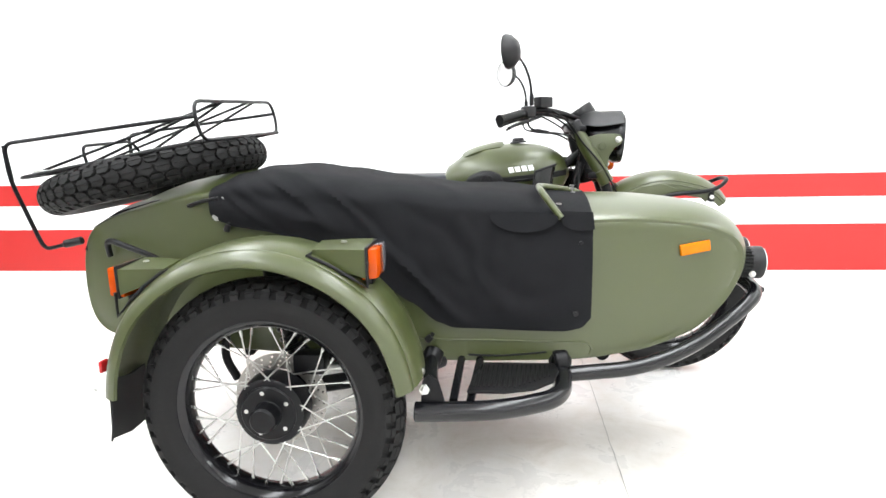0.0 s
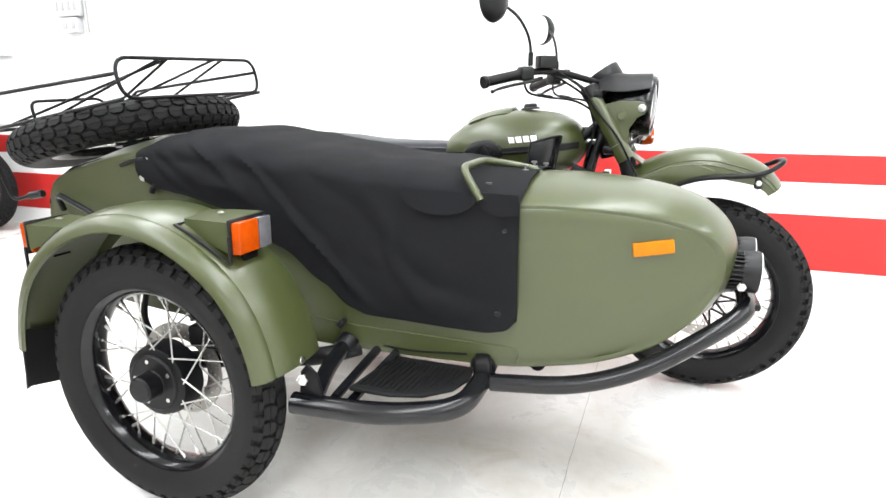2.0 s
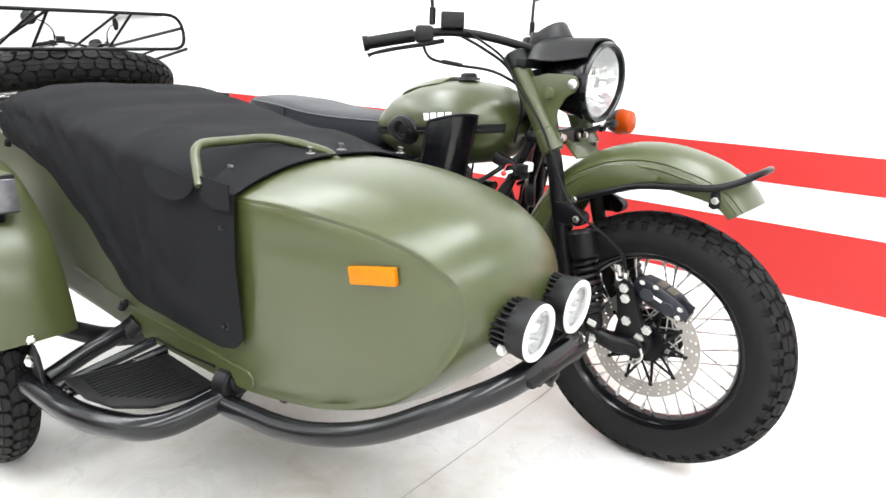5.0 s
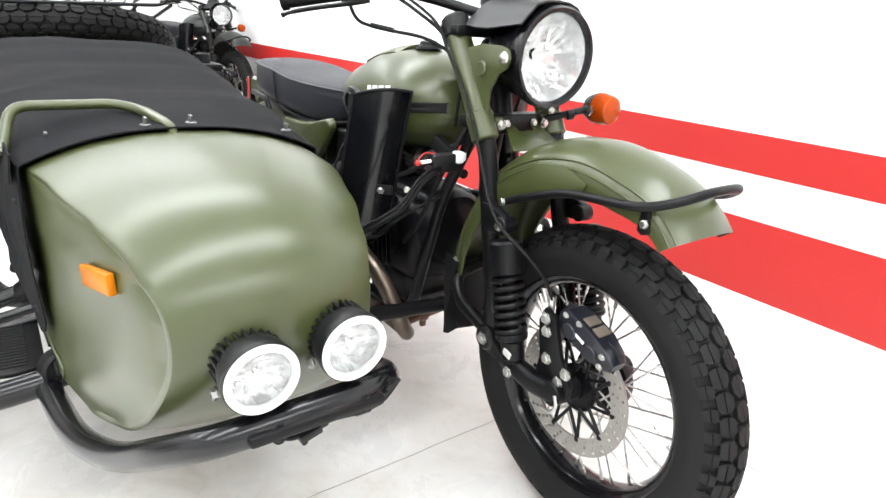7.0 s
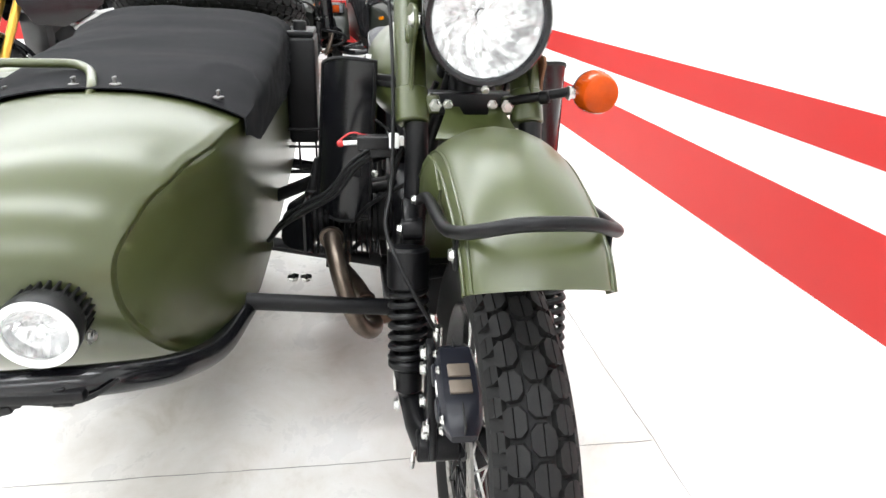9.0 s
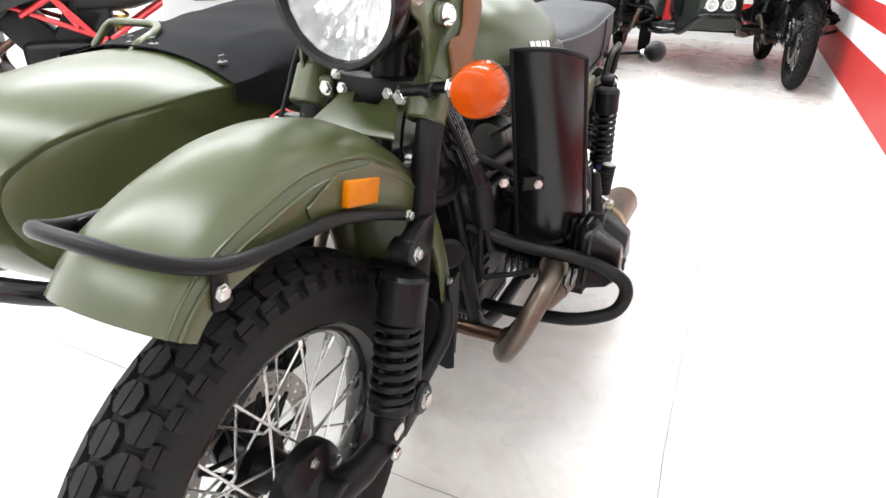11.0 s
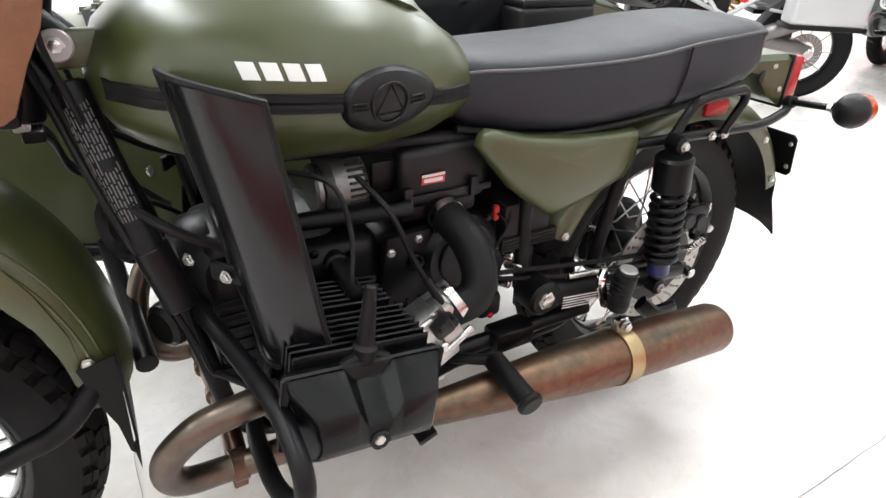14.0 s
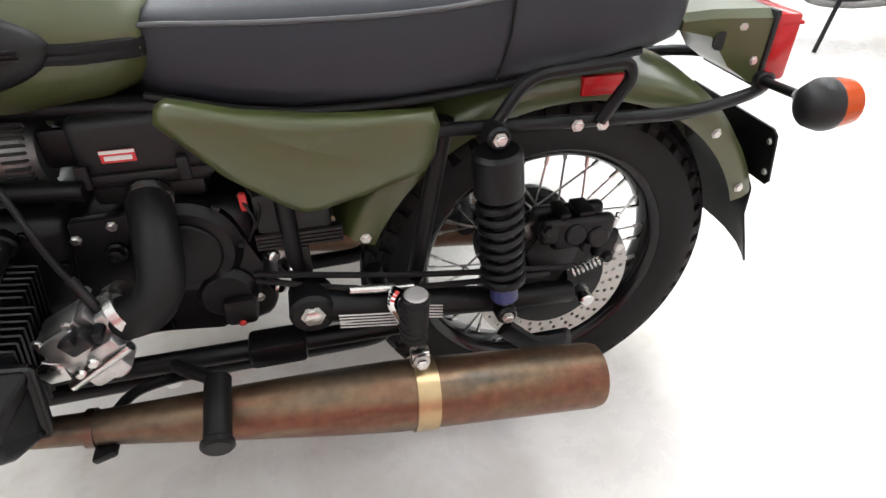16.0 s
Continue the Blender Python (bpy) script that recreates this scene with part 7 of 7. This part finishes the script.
part("hub_plate", lathe([(0, 0.098), (0.03, 0.098), (0.04, 0.080), (0.070, 0.066), (0.073, 0.058), (0.073, 0.04), (0, 0.04)], FRONT, (0, 1, 0), 36), BLACK, front_wheel, "black stepped hub plate")
for k in range(5):
    a = radians(20 + 72 * k)
    part("bolt", bolt(FRONT + Vector((0.055 * math.cos(a), 0.072, 0.055 * math.sin(a))), (0.0, 1, 0), 0.007, 0.006), STEEL, front_wheel)

# headlamp
LAMP_AXIS = (1, -0.05, -0.06)
hl = part("headlamp", lathe([(0, -0.150), (0.040, -0.148), (0.075, -0.125), (0.092, -0.080), (0.098, -0.035), (0.100, 0.0), (0.098, 0.003), (0.094, 0.0)], (1.290, 0, 1.0), LAMP_AXIS, 48), SATIN, BIKE, "round headlamp with a gloss black shell")
part("rim", lathe([(0.090, -0.012), (0.102, -0.018), (0.1055, -0.005), (0.1055, 0.014), (0.101, 0.023), (0.094, 0.022), (0.091, 0.014)], (1.290, 0, 1.0), LAMP_AXIS, 56, closed=True), SATIN, hl, "black headlamp rim")
hm = Matrix.Translation((1.290, 0, 1.0)) @ frame_to(LAMP_AXIS)
rng = random.Random(11)
rows = []
for r, h, rip in ((0.012, -0.058, 0.0), (0.026, -0.052, 0.003), (0.040, -0.042, 0.004), (0.054, -0.030, 0.005), (0.068, -0.016, 0.005), (0.080, -0.003, 0.003), (0.0925, 0.010, 0.0)):
    rows.append([hm @ Vector((r * math.cos(2 * math.pi * k / 44), r * math.sin(2 * math.pi * k / 44), h + rip * rng.uniform(-1, 1))) for k in range(44)])
bm = loft(rows, closed_u=True)
part("reflector", bm, REFLECTOR, hl, "faceted mirror reflector", smooth=0)
part("bulb_shield", join(moved(drum((0, 0, -0.05), (0, 0, -0.008), 0.012), hm), moved(drum((0, 0, -0.012), (0, 0, -0.004), 0.016), hm)), REFLECTOR, hl)
part("bulb_arm", moved(box(0.0, 0.028, -0.02, 0.006, 0.05, 0.008, 0.0), hm), CHROME, hl)
g = part("glass", moved(lathe([(0, 0.028), (0.04, 0.026), (0.07, 0.021), (0.093, 0.013)], (0, 0, 0), (0, 0, 1), 48), hm), GLASS, hl, "clear headlamp glass")
g.visible_shadow = False
bolts([(1.312, 0.0, 0.893)], (1, 0, -0.3), hl, 0.006, 0.006)
# flat brown patch on the left fork ear
LE = [(x - 0.014, z - 0.010) for x, z in [(1.135, 1.02), (1.118, 0.985), (1.128, 0.955), (1.148, 0.920), (1.172, 0.868), (1.185, 0.860), (1.210, 0.868), (1.222, 0.885), (1.222, 0.910), (1.232, 0.938), (1.224, 0.950), (1.200, 0.950), (1.186, 0.962), (1.180, 1.02)]]
part("ear_patch", plate(LE, "y", 0.136, 0.006, 0.002), BROWN_PATCH, BIKE, "flat brown patch on the fork shroud")
part("tank_mount", drum((1.106, 0.046, 0.911), (1.107, 0.054, 0.912), 0.019, 0.002), WASHER, BIKE, "steel tank mount washer")
part("mount_bolt", bolt((1.107, 0.053, 0.912), (0.1, 1, 0), 0.008, 0.006), STEEL, BIKE)
part("tank_bracket", box(1.085, 0.035, 0.905, 0.07, 0.022, 0.045, 0.006), OLIVE, BIKE)
part("lock", join(drum((1.198, 0.112, 0.969), (1.200, 0.128, 0.970), 0.017, 0.003), drum((1.199, 0.122, 0.969), (1.200, 0.132, 0.970), 0.011, 0.002)), CHROME, BIKE, "bright steering lock barrel")

# dark plastic instrument cowl
crow = []
for x, z, w, dz in ((1.085, 1.072, 0.085, 0.020), (1.12, 1.100, 0.105, 0.045), (1.15, 1.118, 0.115, 0.060), (1.18, 1.120, 0.118, 0.066), (1.22, 1.116, 0.116, 0.062), (1.27, 1.116, 0.108, 0.055), (1.302, 1.116, 0.100, 0.050)):
    crow.append([Vector((x, w * u, z - dz * abs(u) ** v)) for u, v in ((-1.0, 1), (-0.97, 1.4), (-0.85, 2.2), (-0.6, 3), (-0.3, 3), (0, 3), (0.3, 3), (0.6, 3), (0.85, 2.2), (0.97, 1.4), (1.0, 1))])
cowl = part("instrument_cowl", thick(loft(crow), 0.004), PLASTIC, BIKE, "dark grey plastic instrument cowl", smooth=45)
part("speedometer", lathe([(0, 0.012), (0.045, 0.012), (0.052, 0.016), (0.056, 0.010), (0.056, -0.03), (0, -0.03)], (1.135, 0, 1.115), (-0.55, 0, 0.83), 36), PLASTIC, cowl, "round speedometer")
part("dial", lathe([(0, 0.0135), (0.044, 0.0135), (0.044, 0.0125), (0, 0.0125)], (1.135, 0, 1.115), (-0.55, 0, 0.83), 36), LABEL_WHITE, cowl)

# indicators
for s in (1,):
    c = Vector((1.286, s * 0.210, 0.890))
    ind = part("front_indicator", lathe([(0, -0.042), (0.012, -0.040), (0.028, -0.028), (0.036, -0.008), (0.037, 0.0), (0, 0.0)], c - Vector((0.012, 0, 0)), (1, 0, 0), 28), PLASTIC, BIKE, "round indicator with a black body")
    part("lens", lathe([(0, 0.043), (0.024, 0.042), (0.031, 0.038), (0.0345, 0.030), (0.0362, 0.004), (0.0365, 0.0), (0, 0.0)], c - Vector((0.012, 0, 0)), (1, 0, 0), 36), AMBER, ind, "orange ribbed lens")
    for k in range(26):
        a = 2 * math.pi * k / 26
        part("lens_rib", tube([c + Vector((-0.008, 0.0368 * math.cos(a), 0.0368 * math.sin(a))), c + Vector((0.008, 0.0343 * math.cos(a), 0.0343 * math.sin(a)))], 0.0013, 5), AMBER, ind)
    part("stalk", join(bar(c + Vector((-0.012, -s * 0.036, 0)), (1.228, s * 0.06, 0.860), 0.0085), drum((1.262, s * 0.135, 0.877), (1.254, s * 0.118, 0.873), 0.012)), BLACK, ind)
    part("nut", bolt(c + Vector((-0.008, -s * 0.048, -0.003)), (0, s, 0), 0.010, 0.014), STEEL, ind)

# handlebar and controls
for s in (-1, 1):
    hb = part("handlebar", tube(bent_path([(1.145, 0, 1.075), (1.130, s * 0.055, 1.080), (1.03, s * 0.150, 1.112), (0.945, s * 0.225, 1.122), (0.86, s * 0.310, 1.100), (0.795, s * 0.385, 1.080)], 0.05, 6), 0.0115, 12), BLACK, BIKE, "black handlebar half")
    a, b = Vector((0.885, s * 0.285, 1.106)), Vector((0.793, s * 0.387, 1.079))
    part("grip", lathe([(0, 0), (0.017, 0), (0.0165, 0.02), (0.0165, 0.122), (0.020, 0.126), (0.020, 0.138), (0, 0.138)], a, b - a, 24), HOSE, hb, "black rubber grip")
    sw = part("switch_block", moved(box(0, 0, 0, 0.050, 0.046, 0.046, 0.010), Matrix.Translation((0.905, s * 0.266, 1.110)) @ Matrix.Rotation(s * radians(-41), 4, "Z")), PLASTIC, hb)
    res = part("fluid_reservoir" if s < 0 else "clutch_clamp", moved(box(0, 0, 0, 0.062, 0.044, 0.040, 0.004), Matrix.Translation((0.965, s * 0.222, 1.148)) @ Matrix.Rotation(s * radians(-38), 4, "Z")) if s < 0 else moved(box(0, 0, 0, 0.045, 0.034, 0.030, 0.008), Matrix.Translation((0.955, s * 0.222, 1.130)) @ Matrix.Rotation(s * radians(-38), 4, "Z")), PLASTIC, hb)
    part("lever", tube(smooth_path([(0.955, s * 0.245, 1.095), (0.92, s * 0.295, 1.082), (0.875, s * 0.345, 1.070), (0.843, s * 0.385, 1.058), (0.830, s * 0.402, 1.050)], 5), [0.009] * 5 + [0.0075] * 10 + [0.006] * 4 + [0.008, 0.009], 10, flat=0.7), BLACK, hb, "black hand lever")
    m0 = Vector((0.918, s * 0.250, 1.135))
    part("mirror_stem", tube(bent_path([m0, m0 + Vector((-0.002, 0, 0.085)), m0 + Vector((-0.030, s * 0.055, 0.150)), m0 + Vector((-0.060, s * 0.115, 0.175))], 0.04, 6), 0.005, 10), BLACK, hb)
    part("stem_nut", drum(m0 + Vector((0, 0, 0.0)), m0 + Vector((0, 0, 0.045)), 0.0085), BLACK, hb)
    mc = Vector((0.825, s * 0.405, 1.318))
    face = Vector((-0.90, 0.30, -0.05)).normalized() if s < 0 else Vector((-0.75, -0.66, -0.05)).normalized()
    shell = lathe([(0, 0.045), (0.03, 0.038), (0.050, 0.018), (0.056, 0.0), (0.054, -0.006), (0, -0.006)], (0, 0, 0), (0, 0, 1), 32)
    mm = Matrix.Translation(mc) @ frame_to(-face) @ Matrix.Diagonal((1.10, 1.10, 1.05, 1))
    mir = part("mirror", moved(shell, mm), PLASTIC, BIKE, "round black rear-view mirror")
    part("mirror_glass", moved(lathe([(0, -0.0068), (0.0505, -0.0068), (0.0505, -0.0062), (0, -0.0062)], (0, 0, 0), (0, 0, 1), 32), mm), MIRROR, mir, "mirror glass")
    for pts in ([(0.965, s * 0.20, 1.115), (1.03, s * 0.17, 1.08), (1.09, s * 0.13, 1.03), (1.12, s * 0.10, 0.94), (1.10, s * 0.09, 0.83)], [(0.90, s * 0.27, 1.09), (0.915, s * 0.25, 1.05), (0.97, s * 0.21, 1.035), (1.06, s * 0.15, 1.02), (1.14, s * 0.09, 0.97)]):
        part("control_cable", tube(smooth_path(pts, 6), 0.004, 8), HOSE, BIKE)
    part("cable_sleeve", bar((0.94, s * 0.232, 1.042), (0.985, s * 0.198, 1.034), 0.006), HOSE, BIKE)


# the bars are set a touch to the right: wheel, fork and lamp turn together
STEER_AT = Vector((1.20, 0, 0)) - ORIGIN[BIKE]
STEER = Matrix.Translation(STEER_AT + Vector((0, 0.008, 0.003))) @ Matrix.Rotation(radians(-1.0), 4, "Z") @ Matrix.Translation(-STEER_AT)
STEERED = ("front_fender", "fender_hoop", "fender_bracket", "fork_leg", "front_shock", "leading_link", "link_brace", "front_caliper", "caliper_bracket", "axle_clip", "headlamp", "front_wheel", "hose_fitting")
for ob in BIKE.children:
    kind = ob.name.split(".")[0]
    if kind in STEERED or (kind == "bolt" and ob.location.x > 0.65 and ob.location.y > 0.2):
        ob.matrix_basis = STEER @ ob.matrix_basis

# ---- the other motorcycles in the room ----
def repaint(ob, old, fresh):
    for o in ob.children_recursive:
        for slot in o.material_slots:
            if slot.material == old:
                slot.link = "OBJECT"
                slot.material = fresh


def parked(front_x, front_y, turn, label):
    """A second rig of the same make, placed by its front wheel and heading."""
    off = Matrix.Rotation(radians(turn), 3, "Z") @ Vector((0.75 - FRONT.x, -0.5, 0))
    rig = copy_thing(BIKE, pose(front_x + off.x, front_y + off.y, FLOOR_Z, 0, 0, turn))
    repaint(rig, OLIVE, OLIVE_DARK)
    return tagged(rig, label, "motorcycle", "parked sidecar rigs")


parked(-3.95, 1.02, 8, "dark green motorcycle with a sidecar parked near the end wall")
parked(-3.93, -0.63, 2, "dark green motorcycle with a sidecar parked beside another rig")


def touring_bike(x, y, turn, frame_mat, label):
    """A tall touring motorcycle with a tubular frame and square side cases; its middle stands at x, y."""
    B = root("touring_motorcycle", (x, y, FLOOR_Z), label, "motorcycle", group="parked touring motorcycles", turn=turn)
    for wx, nm in ((-0.78, "rear_wheel"), (0.78, "front_wheel")):
        w = part(nm, moved(rim_mesh(), Matrix.Translation((wx, 0, 0.33)) @ Matrix.Scale(0.92, 4)), BLACK, B)
        M = Matrix.Translation((wx, 0, 0.33)) @ Matrix.Diagonal((0.92, 1.15, 0.92, 1))
        part("tyre", moved(tyre_mesh(), M), RUBBER, w)
        tread(w, M, False)
        part("hub", moved(drum((0, -0.06, 0), (0, 0.06, 0), 0.05), Matrix.Translation((wx, 0, 0.33))), BLACK, w)
        for k in range(10):
            a = 2 * math.pi * k / 10
            part("spoke", bar((wx + 0.04 * math.cos(a + 0.5), 0.03 * (-1) ** k, 0.33 + 0.04 * math.sin(a + 0.5)), (wx + 0.21 * math.cos(a), 0.01, 0.33 + 0.21 * math.sin(a)), 0.004, 6), STEEL, w)
        part("brake_disc", moved(disc_mesh(0.07, 0.12, 0.0), Matrix.Translation((wx, 0.07, 0.33))), ALU_DARK, w)
    part("engine", join(box(0.05, 0, 0.42, 0.42, 0.30, 0.26, 0.05, 3), moved(box(0, 0, 0, 0.20, 0.22, 0.30, 0.03), pose(0.20, 0, 0.58, 0, 35, 0)), moved(box(0, 0, 0, 0.20, 0.22, 0.28, 0.03), pose(-0.05, 0, 0.62, 0, -30, 0))), BLACK, B, "dark cast engine block")
    part("clutch_cover", drum((0.02, 0.14, 0.40), (0.02, 0.19, 0.40), 0.10, 0.015), ALU_DARK, B)
    for s in (-1, 1):
        tubes = [((0.48, 0.07, 0.95), (0.05, 0.16, 0.78)), ((0.45, 0.07, 0.80), (-0.18, 0.17, 0.55)), ((0.05, 0.16, 0.78), (-0.22, 0.17, 0.45)), ((0.45, 0.07, 0.80), (0.22, 0.15, 0.83)), ((0.22, 0.13, 0.68), (0.05, 0.16, 0.78)), ((-0.05, 0.165, 0.62), (0.05, 0.16, 0.78)), ((0.05, 0.16, 0.78), (-0.75, 0.10, 0.88)), ((-0.20, 0.16, 0.55), (-0.70, 0.10, 0.86))]
        for (a, b) in tubes:
            part("frame_tube", bar((a[0], s * a[1], a[2]), (b[0], s * b[1], b[2]), 0.015), frame_mat, B)
        part("swing_arm", tube([(-0.20, s * 0.12, 0.42), (-0.50, s * 0.12, 0.40), (-0.80, s * 0.10, 0.335)], [0.035, 0.04, 0.03], 10, flat=1.4), ALU_DARK, B)
        part("axle_block", drum((-0.78, s * 0.10, 0.33), (-0.78, s * 0.15, 0.33), 0.03), STEEL, B)
        part("fork_tube", bar((0.45, s * 0.10, 1.02), (0.78, s * 0.10, 0.33), 0.026), GOLD, B)
        part("handlebar", tube(smooth_path([(0.42, 0, 1.10), (0.40, s * 0.15, 1.15), (0.33, s * 0.38, 1.16)], 5), 0.012), BLACK, B)
        case = part("side_case", box(-0.72, s * 0.34, 0.72, 0.44, 0.20, 0.36, 0.025, 3), GREY_PAINT, B, "silver-grey square side case")
        part("case_rail", box(-0.72, s * 0.34, 0.535, 0.46, 0.21, 0.03, 0.006), BLACK, case)
        part("case_badge", box(-0.72, s * 0.442, 0.80, 0.12, 0.004, 0.06, 0.002), BLACK, case)
        part("latch", box(-0.72, s * 0.443, 0.87, 0.06, 0.01, 0.03, 0.003), STEEL, case)
        part("case_frame", tube(bent_path([(-0.50, s * 0.20, 0.86), (-0.92, s * 0.20, 0.84), (-0.80, s * 0.20, 0.55), (-0.45, s * 0.18, 0.60)], 0.04), 0.010), GREY_PAINT, B)
        part("foot_peg", bar((-0.15, s * 0.15, 0.38), (-0.17, s * 0.28, 0.38), 0.014), BLACK, B)
        part("side_fairing", thick(loft([[Vector((px, s * (0.15 + dy), pz)) for px, pz, dy in row] for row in (((0.55, 0.98, 0.0), (0.30, 1.02, 0.05), (0.0, 0.95, 0.03)), ((0.58, 0.85, 0.02), (0.30, 0.82, 0.07), (0.02, 0.84, 0.04)), ((0.50, 0.72, 0.02), (0.32, 0.70, 0.05), (0.15, 0.76, 0.03)))]), 0.005), SATIN, B)
    part("shock_spring", coil((-0.22, 0.05, 0.50), (-0.30, 0.05, 0.78), 0.035, 0.009, 6), GOLD, B, "gold shock absorber spring")
    part("fuel_tank", loft([superloop(px, zt, zb, hw, 24, 2.4) for px, zt, zb, hw in ((-0.02, 0.96, 0.86, 0.10), (0.05, 1.02, 0.82, 0.15), (0.20, 1.08, 0.82, 0.19), (0.36, 1.06, 0.84, 0.17), (0.46, 0.98, 0.88, 0.09))], closed_u=True, cap=True), SATIN, B)
    part("seat", loft([superloop(px, zt, zb, hw, 20, 3.0) for px, zt, zb, hw in ((0.02, 0.93, 0.87, 0.10), (-0.15, 0.93, 0.85, 0.15), (-0.40, 0.95, 0.86, 0.16), (-0.50, 1.0, 0.90, 0.15), (-0.78, 1.02, 0.94, 0.13))], closed_u=True, cap=True), VINYL, B)
    part("exhaust", tube(smooth_path([(0.25, 0.0, 0.40), (0.15, 0.12, 0.25), (-0.20, 0.16, 0.28), (-0.45, 0.20, 0.45), (-0.75, 0.22, 0.58)], 5), [0.022] * 12 + [0.05] * 9, 14), ALU_DARK, B)
    part("front_fender", thick(loft(arch(Vector((0.78, 0, 0.33)), 0.36, 35, 150, [(0.07, -0.03), (0.06, 0.0), (0, 0.01), (-0.06, 0.0), (-0.07, -0.03)])), 0.004), SATIN, B)
    part("windscreen_fairing", loft([superloop(px, zt, zb, hw, 20, 2.2) for px, zt, zb, hw in ((0.40, 1.18, 0.95, 0.14), (0.55, 1.20, 0.92, 0.15), (0.68, 1.05, 0.90, 0.08))], closed_u=True, cap=True), SATIN, B)
    part("rear_hugger", thick(loft(arch(Vector((-0.78, 0, 0.33)), 0.355, 20, 130, [(0.08, -0.05), (0.075, 0.0), (0, 0.01), (-0.075, 0.0), (-0.08, -0.05)], 16)), 0.004), PLASTIC, B, "black rear hugger")
    part("tail_panel", loft([superloop(px, zt, zb, hw, 20, 2.6) for px, zt, zb, hw in ((-0.05, 0.88, 0.66, 0.13), (-0.35, 0.88, 0.70, 0.14), (-0.60, 0.92, 0.78, 0.12), (-0.95, 0.98, 0.90, 0.06))], closed_u=True, cap=True), PLASTIC, B, "black plastic tail panel")
    part("chain_guard", box(-0.45, 0.13, 0.46, 0.40, 0.02, 0.07, 0.008), PLASTIC, B)
    part("radiator", box(0.40, 0, 0.62, 0.05, 0.30, 0.30, 0.01), PLASTIC, B)
    part("battery_box", box(-0.12, 0, 0.60, 0.20, 0.22, 0.24, 0.02), PLASTIC, B)
    part("air_box", join(box(0.16, 0, 0.79, 0.40, 0.20, 0.16, 0.04, 3), box(0.34, 0, 0.70, 0.16, 0.20, 0.20, 0.03, 3)), PLASTIC, B, "black plastic air box")
    part("sump_guard", join(box(0.12, 0, 0.265, 0.44, 0.26, 0.05, 0.015), moved(box(0, 0, 0, 0.05, 0.26, 0.20, 0.015), pose(0.37, 0, 0.33, 0, 30, 0))), PLASTIC, B, "black sump guard")
    for s in (-1, 1):
        part("header_pipe", tube(smooth_path([(0.30, s * 0.06, 0.55), (0.40, s * 0.10, 0.46), (0.34, s * 0.13, 0.32), (0.10, s * 0.12, 0.27)], 5), 0.020, 10), EXHAUST, B)
        part("heel_plate", plate([(-0.10, 0.36), (-0.22, 0.36), (-0.26, 0.50), (-0.16, 0.54)], "y", s * 0.175, 0.006, 0.002), ALU_DARK, B)
    part("license_holder", box(-0.98, 0, 0.66, 0.02, 0.18, 0.20, 0.005), BLACK, B)
    part("side_stand", bar((0.0, 0.14, 0.34), (0.06, 0.26, 0.008), 0.012), BLACK, B)
    return B


touring_bike(-0.42, -2.98, -42, RED_PAINT, "black touring motorcycle with a red tubular frame and silver side cases")
touring_bike(-2.62, -2.02, -38, GREY_PAINT, "black touring motorcycle with a grey tubular frame and silver side cases")
